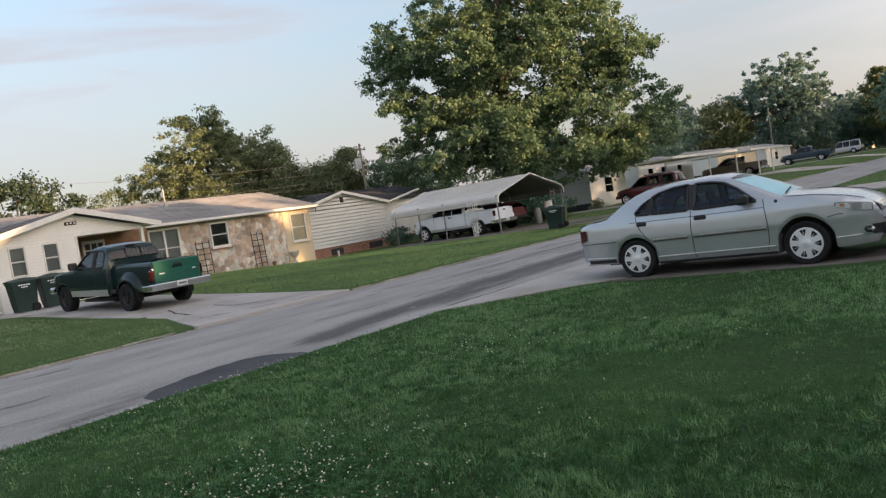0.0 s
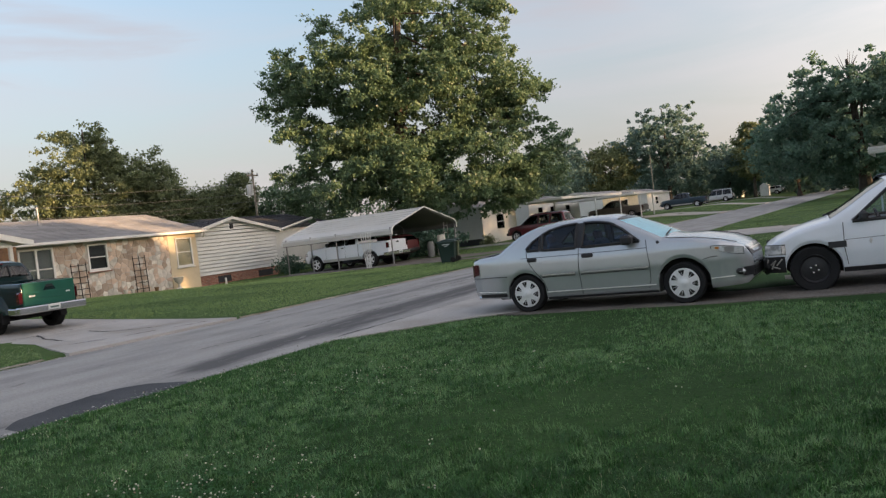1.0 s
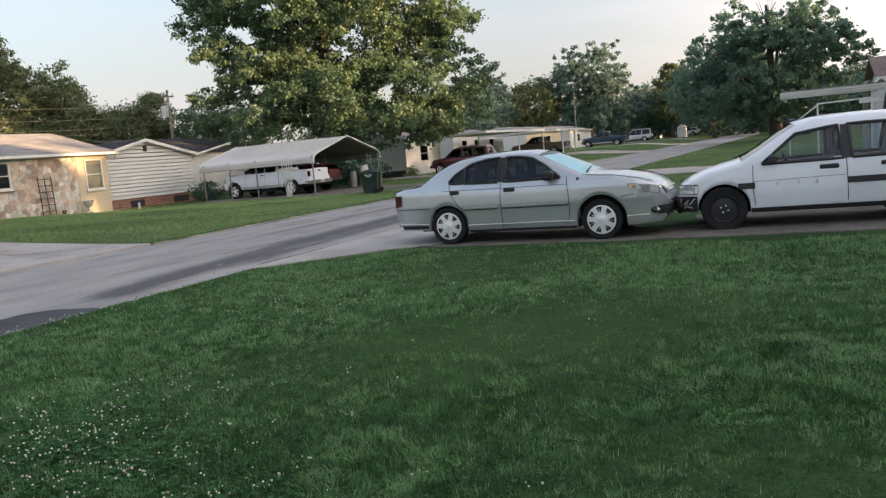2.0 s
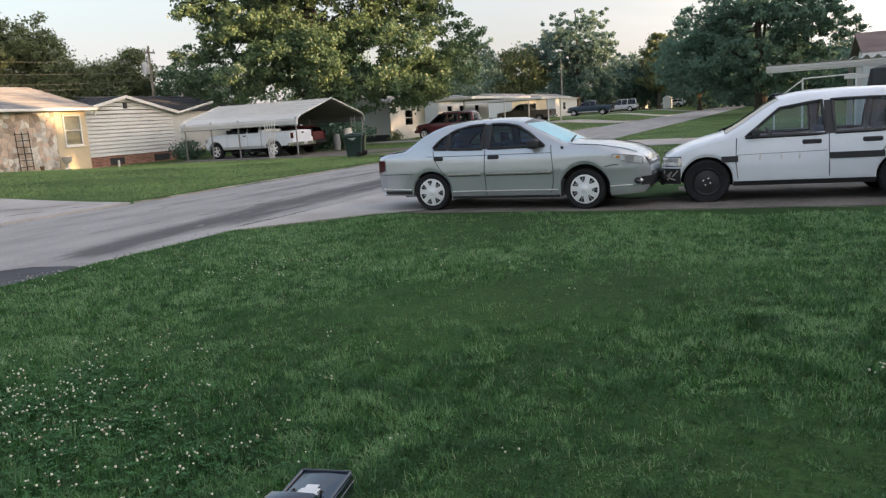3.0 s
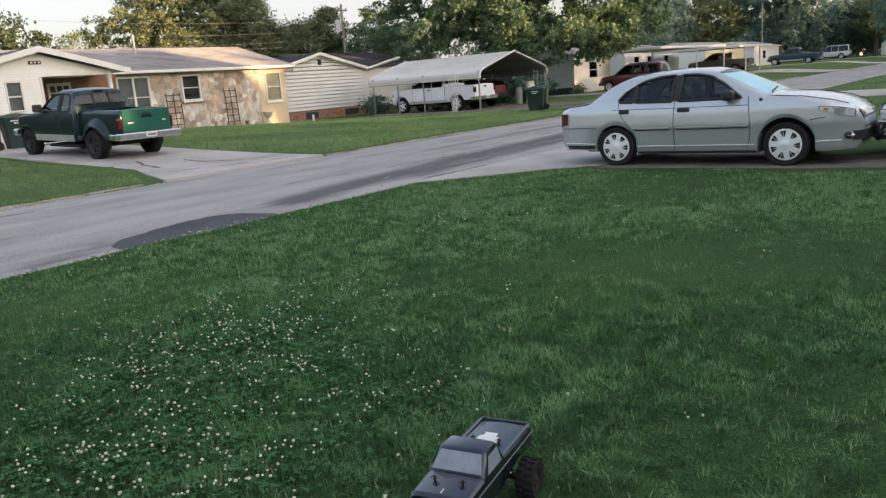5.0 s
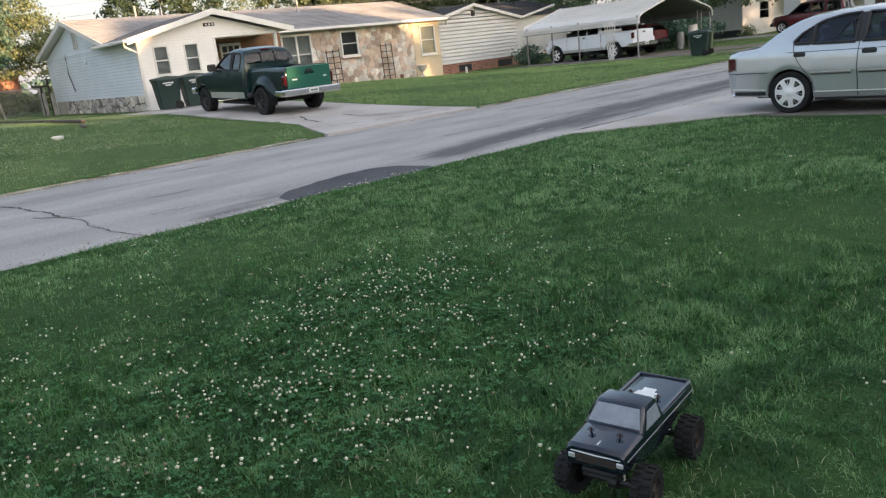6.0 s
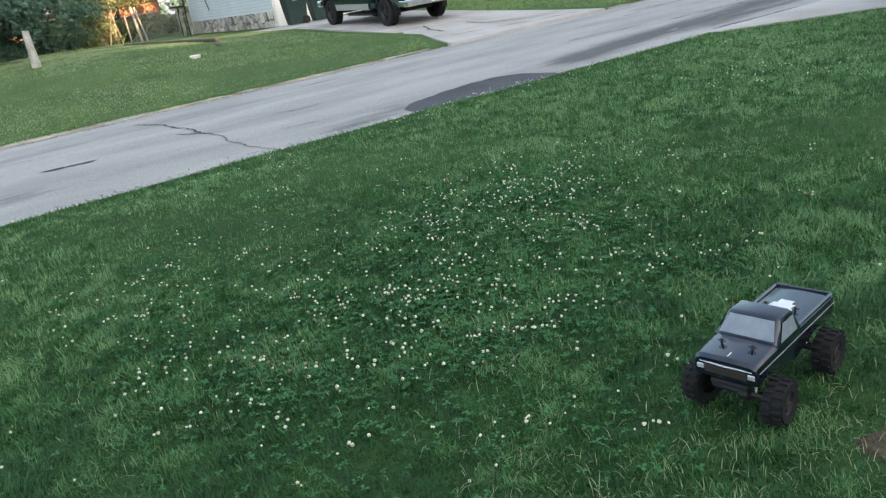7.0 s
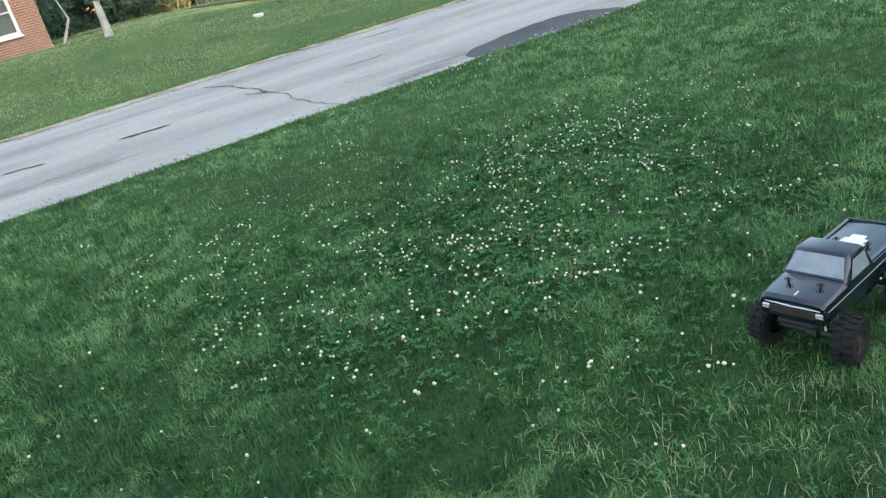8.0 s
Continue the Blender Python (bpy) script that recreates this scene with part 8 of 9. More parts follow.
trees_left = [
    (-53.0, 37.2, tufts([(0, 0, 7.0, 3.6, 3.6, 4.0), (-0.6, 0.4, 10.2, 2.1, 2.1, 2.5), (-2.8, -2.8, 6.0, 2.6, 2.6, 2.8), (2.4, 2.6, 7.2, 2.6, 2.6, 2.6), (0, 0, 4.0, 4.6, 4.6, 2.8)], 130, 0.9, 1.7, 31), 36000, LEAF_OLIVE, "olive-leaved tree behind the ranch house"),
    (-57.5, 30.2, [(0, 0, 4.0, 2.6, 2.6, 2.6), (-2.2, -3.0, 3.6, 2.2, 2.2, 2.2)], 6000, LEAF_OLIVE, "low tree behind the ranch house"),
    (-50.0, 41.6, [(0, 0, 5.4, 2.5, 2.5, 2.8), (1.8, 2.0, 4.6, 2.4, 2.4, 2.6)], 8000, LEAF_OLIVE, "yellow-green tree beyond the roofs"),
    (-47.4, 44.6, [(0, 0, 4.8, 2.4, 2.4, 2.7), (1.4, 1.3, 6.4, 1.3, 1.3, 2.1)], 8000, LEAF_OLIVE, "yellow-green tree beyond the roofs"),
    (-44.0, 48.6, [(0, 0, 4.4, 2.6, 2.6, 2.8), (2.2, 1.5, 4.4, 2.6, 2.6, 2.6)], 8000, LEAF_BIG, "green tree behind the dark-roofed house"),
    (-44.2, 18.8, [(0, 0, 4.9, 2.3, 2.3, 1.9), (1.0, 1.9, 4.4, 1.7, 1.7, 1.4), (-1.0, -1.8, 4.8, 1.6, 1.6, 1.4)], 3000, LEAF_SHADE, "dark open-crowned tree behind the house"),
    (-47.5, 6.2, [(0, 0, 6.0, 3.6, 3.6, 3.2), (1.0, 3.2, 6.2, 2.4, 2.4, 1.9), (0, -3.0, 5.0, 3.0, 3.0, 2.8), (0.6, 3.5, 3.4, 1.6, 1.6, 1.0), (0, 0.5, 9.5, 3.0, 3.0, 2.4)], 20000, LEAF_DARK, "shady tree over the yard across the street"),
    (-58.0, 11.0, [(0, 0, 5.0, 3.0, 3.2, 3.0), (0, 3.6, 5.0, 2.6, 2.6, 2.6)], 8000, LEAF_OLIVE, "sunlit tree behind the fence"),
]
for q, (x, y, lobes, n, m_, lab) in enumerate(trees_left):
    tree("yard_tree", x, y, lobes, int(n * 2.8), 0.18, m_, 30 + q, lab, 0.22, 9)
# dense shrubs at the edge of the yard, and the hedge behind the fence
for q, (x, y, rx, rz, n, m_, lab) in enumerate((
    (-40.5, 4.6, 1.9, 1.9, 6000, LEAF_DARK, "dense dark shrub at the yard's edge"), (-38.5, 2.0, 2.0, 2.1, 6000, LEAF_DARK, "dense dark shrub at the yard's edge"), (-42.5, 3.1, 1.9, 2.3, 7000, LEAF_DARK, "dense dark shrub at the yard's edge"), (-43.0, 7.0, 1.2, 1.5, 3000, LEAF_OLIVE, "tall shrub with pale stems by the gate"), (-36.5, -1.0, 2.2, 2.2, 5000, LEAF_DARK, "dense dark shrub behind the brick house"),
    (-31.2, 34.3, 0.75, 0.55, 1800, LEAF_DARK, "round green shrub at a brick foundation"), (-26.6, 50.6, 0.4, 0.35, 700, LEAF_OLIVE, "small round shrub by a white wall"), (-30.5, 41.2, 1.8, 1.3, 4500, LEAF_DARK, "dense dark shrub behind the carport"), (-27.6, 41.4, 1.7, 1.25, 4500, LEAF_DARK, "dense dark shrub behind the carport"), (-25.2, 41.6, 1.5, 1.2, 4000, LEAF_DARK, "dense dark shrub behind the carport"))):
    tree("shrub", x, y, [(0, 0, rz * 0.95, rx, rx, rz), (rx * 0.5, -rx * 0.4, rz * 0.6, rx * 0.6, rx * 0.6, rz * 0.6)], n, 0.2 if rx > 1 else 0.11, m_, 60 + q, lab, 0.07, 6, "shrub")
stems = thing("stem_cluster", pose(-43.6, 7.6, gz(-43.6, 7.6)), "cluster of pale bare stems under a shady tree", "shrub")
r = random.Random(3)
for q in range(14):
    a = r.uniform(-0.9, 0.9)
    part("stem", Shape().tube([(a, r.uniform(-0.6, 0.6), -0.05), (a * 1.6, r.uniform(-1.0, 1.0), r.uniform(1.2, 2.2))], [0.035, 0.012], 5), POLE_WOOD, stems)
me, _ = leaf_mesh("hedge", [(0, y, 0.75, 0.55, 1.0, 0.75) for y in np.arange(-5, 6.1, 1.0)], 9000, 0.2, LEAF_OLIVE, 77, 0.2)
hedge = new("hedge", me)
hedge.matrix_world = pose(-52.0, 11.5, gz(-52, 11.5))
tagged(hedge, "clipped hedge in evening sun behind a fence", "hedge", kind="stuff")

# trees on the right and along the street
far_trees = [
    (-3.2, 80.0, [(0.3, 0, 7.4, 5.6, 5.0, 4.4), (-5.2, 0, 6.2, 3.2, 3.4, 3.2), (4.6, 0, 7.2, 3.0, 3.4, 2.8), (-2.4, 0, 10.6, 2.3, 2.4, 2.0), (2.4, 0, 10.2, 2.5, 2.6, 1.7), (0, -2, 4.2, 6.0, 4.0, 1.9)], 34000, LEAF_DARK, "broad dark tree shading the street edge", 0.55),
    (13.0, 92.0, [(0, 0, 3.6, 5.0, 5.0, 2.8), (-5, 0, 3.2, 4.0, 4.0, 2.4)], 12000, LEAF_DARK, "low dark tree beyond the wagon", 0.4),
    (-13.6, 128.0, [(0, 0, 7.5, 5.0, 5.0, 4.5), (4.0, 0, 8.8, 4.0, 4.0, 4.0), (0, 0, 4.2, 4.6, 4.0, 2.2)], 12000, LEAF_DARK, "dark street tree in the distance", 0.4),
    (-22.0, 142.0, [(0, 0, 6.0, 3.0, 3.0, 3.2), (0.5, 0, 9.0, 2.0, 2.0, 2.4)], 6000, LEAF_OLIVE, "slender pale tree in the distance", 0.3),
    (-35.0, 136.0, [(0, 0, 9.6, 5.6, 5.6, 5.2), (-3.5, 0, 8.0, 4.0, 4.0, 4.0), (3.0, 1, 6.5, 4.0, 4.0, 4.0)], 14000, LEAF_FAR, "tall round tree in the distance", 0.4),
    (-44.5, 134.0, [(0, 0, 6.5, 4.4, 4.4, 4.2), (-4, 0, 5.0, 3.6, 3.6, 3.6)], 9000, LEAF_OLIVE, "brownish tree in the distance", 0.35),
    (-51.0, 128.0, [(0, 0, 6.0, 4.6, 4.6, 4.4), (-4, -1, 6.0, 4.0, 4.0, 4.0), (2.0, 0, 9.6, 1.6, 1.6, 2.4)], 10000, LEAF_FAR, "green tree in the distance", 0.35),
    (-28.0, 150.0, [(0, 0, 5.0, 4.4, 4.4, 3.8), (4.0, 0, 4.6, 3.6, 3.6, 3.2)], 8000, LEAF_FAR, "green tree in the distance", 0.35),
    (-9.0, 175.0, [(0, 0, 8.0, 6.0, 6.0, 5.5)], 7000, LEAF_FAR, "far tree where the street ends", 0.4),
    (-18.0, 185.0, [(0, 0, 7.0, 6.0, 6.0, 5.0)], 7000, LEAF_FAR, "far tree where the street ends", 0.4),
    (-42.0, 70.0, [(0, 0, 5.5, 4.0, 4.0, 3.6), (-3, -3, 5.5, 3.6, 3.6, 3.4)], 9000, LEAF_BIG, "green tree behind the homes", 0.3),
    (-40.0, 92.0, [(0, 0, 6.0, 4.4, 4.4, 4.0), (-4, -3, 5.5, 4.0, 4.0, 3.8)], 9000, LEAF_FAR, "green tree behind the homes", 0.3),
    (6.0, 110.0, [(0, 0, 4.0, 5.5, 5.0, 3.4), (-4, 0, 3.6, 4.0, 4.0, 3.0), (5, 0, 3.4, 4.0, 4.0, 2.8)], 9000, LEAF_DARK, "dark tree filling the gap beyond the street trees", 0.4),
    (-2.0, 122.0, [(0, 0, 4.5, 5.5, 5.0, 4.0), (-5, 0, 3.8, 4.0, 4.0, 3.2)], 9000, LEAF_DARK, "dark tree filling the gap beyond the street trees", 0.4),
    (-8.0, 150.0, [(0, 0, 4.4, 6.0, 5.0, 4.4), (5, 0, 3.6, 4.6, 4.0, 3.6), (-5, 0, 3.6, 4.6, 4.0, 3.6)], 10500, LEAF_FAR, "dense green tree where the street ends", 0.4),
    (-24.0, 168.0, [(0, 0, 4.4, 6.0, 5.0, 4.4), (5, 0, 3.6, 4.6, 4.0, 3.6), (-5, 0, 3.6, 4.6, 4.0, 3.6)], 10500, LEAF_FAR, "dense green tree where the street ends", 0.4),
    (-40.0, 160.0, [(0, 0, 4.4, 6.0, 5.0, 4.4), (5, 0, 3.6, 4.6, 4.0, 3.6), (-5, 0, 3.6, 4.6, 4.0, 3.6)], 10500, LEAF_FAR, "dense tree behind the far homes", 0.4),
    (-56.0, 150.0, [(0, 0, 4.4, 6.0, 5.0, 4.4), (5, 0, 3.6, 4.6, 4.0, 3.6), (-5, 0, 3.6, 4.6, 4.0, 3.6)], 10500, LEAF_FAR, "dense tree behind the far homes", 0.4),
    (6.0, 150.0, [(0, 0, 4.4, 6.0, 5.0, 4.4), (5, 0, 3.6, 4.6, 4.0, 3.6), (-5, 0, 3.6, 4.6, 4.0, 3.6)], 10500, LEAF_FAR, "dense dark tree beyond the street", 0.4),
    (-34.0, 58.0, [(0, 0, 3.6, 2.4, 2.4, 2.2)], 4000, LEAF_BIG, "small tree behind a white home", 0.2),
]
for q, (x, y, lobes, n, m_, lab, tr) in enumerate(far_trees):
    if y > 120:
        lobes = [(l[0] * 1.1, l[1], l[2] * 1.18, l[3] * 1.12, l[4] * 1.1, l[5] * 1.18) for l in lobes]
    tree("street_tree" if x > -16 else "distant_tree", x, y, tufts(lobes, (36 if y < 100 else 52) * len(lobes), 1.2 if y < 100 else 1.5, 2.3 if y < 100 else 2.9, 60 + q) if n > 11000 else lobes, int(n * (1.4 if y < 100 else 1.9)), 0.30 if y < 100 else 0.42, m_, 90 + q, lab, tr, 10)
snag = Shape()
r = random.Random(8)
for q in range(9):
    a = r.uniform(0, 6.28)
    snag.tube([(0, 0, 0), (0.5 * math.cos(a), 0.5 * math.sin(a), 0.9), (0.9 * math.cos(a), 0.9 * math.sin(a), 1.4 + r.random())], [0.05, 0.03, 0.01], 4)
solo("dead_branch", snag, BARK, pose(-3.6, 80, 10.9), "bare dead twigs above a broad dark tree", "branch")
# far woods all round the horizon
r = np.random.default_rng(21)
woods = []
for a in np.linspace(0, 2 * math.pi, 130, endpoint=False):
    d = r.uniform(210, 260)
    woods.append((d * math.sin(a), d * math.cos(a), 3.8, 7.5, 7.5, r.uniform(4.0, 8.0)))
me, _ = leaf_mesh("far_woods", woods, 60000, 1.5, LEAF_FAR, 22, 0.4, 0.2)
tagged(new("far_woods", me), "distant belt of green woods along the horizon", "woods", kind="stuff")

# ---- unseen houses and trees added on the near side to cast the shade ----
own = thing("unseen_own_house", pose(9, -2, 0), "unseen plain house added behind the lawn to cast shade", "house")
wpart("wall", Shape().box((4.5, -14.0, 0), (4.65, 9.5, 2.7)), SIDING, own)
wpart("wall", Shape().box((4.5, 9.5, 0), (13.0, 9.65, 2.7)), SIDING, own)
wpart("wall", Shape().box((4.5, -14.15, 0), (13.0, -14.0, 2.7)), SIDING, own)
wpart("wall", Shape().box((13.0, -14.0, 0), (13.15, 9.5, 2.7)), SIDING, own)
wpart("roof", Shape().prism([(4.0, 2.7), (13.6, 2.7), (8.8, 4.5)], "y", -14.5, 10.0), SHINGLE, own)
wpart("shade_wing_wall", Shape().box((5.5, 9.66, 0), (12.0, 16.5, 2.4)), SIDING, own)
wpart("garage_roof", Shape().prism([(5.2, 2.4), (12.3, 2.4), (8.75, 3.75)], "y", 9.7, 16.8), SHINGLE, own)
tall = thing("unseen_caster_house", pose(15, 24.5, 0), "unseen tall block added to cast shade across the street", "house")
wpart("walls", Shape().box((11.5, 17.3, 0), (18.5, 34.9, 5.9)), SIDING, tall)
wpart("roof", Shape().prism([(17.0, 5.8), (35.4, 5.7), (31.5, 9.0), (21.0, 9.0)], "x", 11.2, 18.8), SHINGLE, tall)
for q, (x, y, lobes, n) in enumerate((
    (17.0, 41.0, [(0, 0, 6.2, 3.6, 4.6, 4.0), (0, -1.8, 6.0, 3.0, 2.2, 3.4), (0, 4, 5.6, 3.6, 3.6, 3.6), (0, 1, 2.8, 3.0, 5.0, 2.2)], 30000),
    (18.5, 58.0, [(0, 0, 8.0, 3.6, 4.6, 7.0), (0, 8, 8.0, 3.6, 5.0, 7.0), (0, 2, 2.8, 3.0, 6.0, 2.2)], 28000),
    (22.5, 13.5, [(0, 0, 9.0, 3.4, 4.2, 4.4), (0, -3.5, 7.5, 3.2, 3.6, 4.0)], 16000),
    (18.0, 6.0, [(0, 0, 5.6, 3.6, 5.0, 3.6), (0, -7, 5.6, 3.6, 5.0, 3.6)], 26000),
    (19.5, 49.5, [(0, 0, 4.6, 3.4, 4.0, 3.6), (0, 1, 2.4, 3.0, 4.0, 2.0)], 14000),
    (20.5, 70.5, [(0, 0, 5.2, 3.4, 4.6, 4.2), (0, 0, 2.6, 3.0, 4.6, 2.2)], 14000),
    (21.0, 138.0, [(3, 0, 7.5, 4.0, 9.0, 7.0), (3, 16, 7.5, 4.0, 9.0, 7.0), (3, 32, 7.5, 4.0, 9.0, 7.0), (3, -14, 7.5, 4.0, 9.0, 7.0)], 34000),
    (20.0, 82.0, [(2, 0, 7.0, 4.0, 9.0, 6.5), (2, 14, 7.0, 4.0, 9.0, 6.5), (2, 28, 7.0, 4.0, 9.0, 6.5)], 34000),
)):
    tree("unseen_shade_tree", x, y, lobes, n, 0.4, LEAF_DARK, 200 + q, "unseen tree added on the near side to cast shade", 0.3, 10)


# ---- grass ----
def cells(x, y, size):
    """Two chance numbers for each of the uneven cells, about size across, in which the places lie."""
    u, v = x * 0.8 + y * 0.6, y * 0.8 - x * 0.6
    cx = np.floor(u / size + 0.8 * np.sin(y * 5.3) + 0.5 * np.sin(x * 13))
    cy = np.floor(v / size + 0.8 * np.sin(x * 6.1) + 0.5 * np.sin(y * 12))
    return np.abs(np.sin(cx * 12.9898 + cy * 78.233) * 43758.5453) % 1.0, np.abs(np.sin(cx * 39.346 + cy * 11.135) * 24634.6345) % 1.0


def blades(name, x, y, length, width, material, seed, lean=0.5, label="", tuft=0.0, plain=False):
    """Bent blades of grass, each tapering to its tip."""
    r = np.random.default_rng(seed)
    n = len(x)
    a = r.uniform(0, 2 * math.pi, n)
    if tuft:  # blades gather in tufts, each leaning its own way
        code, other = cells(x, y, tuft)
        a = code * 2 * math.pi + r.normal(0, 1.2, n)
        length = length * (0.5 + 1.0 * other)
    base = np.stack([x, y, ground_z(x, y) - 0.004], 1)
    out = np.stack([np.cos(a), np.sin(a), np.zeros(n)], 1)
    side = np.stack([-np.sin(a), np.cos(a), np.zeros(n)], 1)
    tilt = np.clip(r.uniform(0.15, 1.0, n)[:, None] * lean, 0, 1.1)
    L, w = length[:, None], (width * r.uniform(0.6, 1.2, n))[:, None]
    up = np.array([[0, 0, 1.0]])
    mid = base + L * 0.55 * (up * np.sqrt(1 - (tilt * 0.75) ** 2) + out * tilt * 0.75)
    tip = mid + L * 0.5 * (up * np.sqrt(np.clip(1 - (tilt * 1.25) ** 2, 0.02, 1)) + out * tilt * 1.25)
    if plain:  # far off: one tapering face a blade
        v = np.stack([base - side * w * 0.55, base + side * w * 0.55, (mid + tip) / 2], 1).reshape(-1, 3)
        ob = new(name, mesh_of(name, v, np.full(n, 3), np.arange(3 * n), material))
        return tagged(ob, label, "grass", kind="stuff")
    v = np.stack([base - side * w * 0.5, base + side * w * 0.5, mid + side * w * 0.4, mid - side * w * 0.4, tip], 1).reshape(-1, 3)
    k = 5 * np.arange(n)[:, None]
    loops = np.concatenate([k + [0, 1, 2, 3], k + [3, 2, 4]], 1).ravel()
    ob = new(name, mesh_of(name, v, np.tile([4, 3], n), loops, material))
    return tagged(ob, label, "grass", kind="stuff")


def lawn_points(n, r_lo, r_hi, fall, seed):
    """Scattered places on the near lawn, thicker near the eye's standing place."""
    r = np.random.default_rng(seed)
    u = r.random(n)
    rad = (r_lo ** fall + u * (r_hi ** fall - r_lo ** fall)) ** (1 / fall)
    a = r.uniform(math.radians(-12), math.radians(103), n)
    x, y = -rad * np.sin(a), rad * np.cos(a)
    edge = 10.9 + 0.15 * np.sin(x * 3)
    keep = (x > ROAD_NEAR + 0.02 + 0.05 * np.sin(y * 2.3)) & (y < np.where(x < -5.8, 9.4 + (x + 7.8) * 0.9, edge)) & (y > -4)
    return x[keep], y[keep]


def patchy(x, y, scale, seed):
    """Soft patches between 0 and 1."""
    s = scale
    return 0.5 + 0.25 * np.sin(x * s + seed + 1.7 * np.sin(y * s * 0.6)) + 0.25 * np.sin(y * s * 1.3 + seed * 2 + 1.5 * np.sin(x * s * 0.8))


gx_, gy_ = lawn_points(700000, 1.25, 14.5, 0.62, 1)
p = patchy(gx_, gy_, 2.1, 0.7) * 0.6 + patchy(gx_, gy_, 6.5, 2.0) * 0.4
r = np.random.default_rng(2)
bare = 1.4 * np.exp(-((gx_ + 1.0) ** 2 / 0.05 + (gy_ - 1.95) ** 2 / 0.03))  # a worn spot
keep = r.random(len(gx_)) > np.minimum(bare, 0.62)
gx_, gy_, p = gx_[keep], gy_[keep], p[keep]
near = np.hypot(gx_, gy_)
length = (0.028 + 0.034 * p) * r.uniform(0.6, 1.3, len(gx_)) * np.interp(gx_, [-7.8, -7.0], [0.6, 1.0])
wide_ = np.interp(near, [2, 6, 14], [0.0032, 0.006, 0.011])
length *= np.interp(near, [1.5, 4.0], [0.68, 0.95])
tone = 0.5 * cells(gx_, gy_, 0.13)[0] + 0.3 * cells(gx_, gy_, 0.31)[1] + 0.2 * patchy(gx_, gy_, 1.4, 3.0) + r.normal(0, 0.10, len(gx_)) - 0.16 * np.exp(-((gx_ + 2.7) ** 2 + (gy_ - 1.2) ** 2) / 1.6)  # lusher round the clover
# brightness by distance put into colour: more dark blades near, more pale ones far
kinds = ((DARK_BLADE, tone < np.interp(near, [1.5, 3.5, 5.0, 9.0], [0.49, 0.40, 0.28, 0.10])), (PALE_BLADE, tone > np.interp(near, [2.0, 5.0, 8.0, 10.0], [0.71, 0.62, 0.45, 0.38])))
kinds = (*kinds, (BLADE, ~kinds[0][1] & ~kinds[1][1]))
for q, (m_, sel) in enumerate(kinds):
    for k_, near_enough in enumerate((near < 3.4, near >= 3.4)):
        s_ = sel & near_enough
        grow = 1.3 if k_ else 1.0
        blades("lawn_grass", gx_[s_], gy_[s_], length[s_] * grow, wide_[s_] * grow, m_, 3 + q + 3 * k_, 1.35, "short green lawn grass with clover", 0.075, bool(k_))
dx_, dy_ = lawn_points(42000, 1.25, 13, 0.9, 5)
q = patchy(dx_, dy_, 3.3, 4.0) + 1.6 * np.exp(-((dx_ + 1.05) ** 2 / 0.16 + (dy_ - 1.9) ** 2 / 0.12)) + 0.75 * np.exp(-((dx_ + 1.1) ** 2 / 0.6 + (dy_ - 1.5) ** 2 / 0.8))
keep = np.random.default_rng(6).random(len(dx_)) < np.clip(q - 0.35, 0.05, 1)
dx_, dy_ = dx_[keep], dy_[keep]
r = np.random.default_rng(7)
blades("dry_grass", dx_, dy_, r.uniform(0.025, 0.06, len(dx_)), np.full(len(dx_), 0.003) * np.interp(np.hypot(dx_, dy_), [2, 10], [1, 2]), STRAW, 8, 1.3, "dry straw-coloured blades among the lawn")

EARTH = mat("bare_earth", (0.10, 0.088, 0.055), 0.95, var=0.35, scale=14, fine=70, bump=0.8, spec=0.1, col2=(0.07, 0.055, 0.04), depth=0.02)
r = random.Random(40)
rows = [[(-1.0 + k * 0.06 * math.cos(t) * (1.2 + 0.25 * math.sin(3 * t + k)), 1.95 + k * 0.05 * math.sin(t) * (1 + 0.2 * math.cos(2 * t)), (0.018, 0.014, 0.006, -0.04)[k] + r.uniform(-0.004, 0.004)) for t in np.linspace(0, 2 * math.pi, 19)] for k in range(4)]
solo("bare_earth_patch", Shape().grid(rows), EARTH, pose(0, 0, 0), "small bare brown earth spot worn in the lawn", "bare patch", kind="structure", smooth=True)

# ragged tall grass along both street edges, and the lawns across the street
r = np.random.default_rng(9)
n = 26000
ey = np.concatenate([r.uniform(-2, 9.4, n // 2), r.uniform(-1, 34, n // 2)])
ex = np.concatenate([ROAD_NEAR + 0.06 + np.abs(r.normal(0, 0.14, n // 2)) - 0.03 * np.sin(ey[: n // 2] * 3), ROAD_FAR - 0.04 - np.abs(r.normal(0, 0.2, n // 2))])
keep = ~((ex < -10) & (ey > 8.7) & (ey < 13.4))
ex, ey = ex[keep], ey[keep]
blades("edge_grass", ex, ey, r.uniform(0.02, 0.06, len(ex)), np.full(len(ex), 0.008), BLADE, 10, 0.8, "ragged grass along the street edges", plain=True)


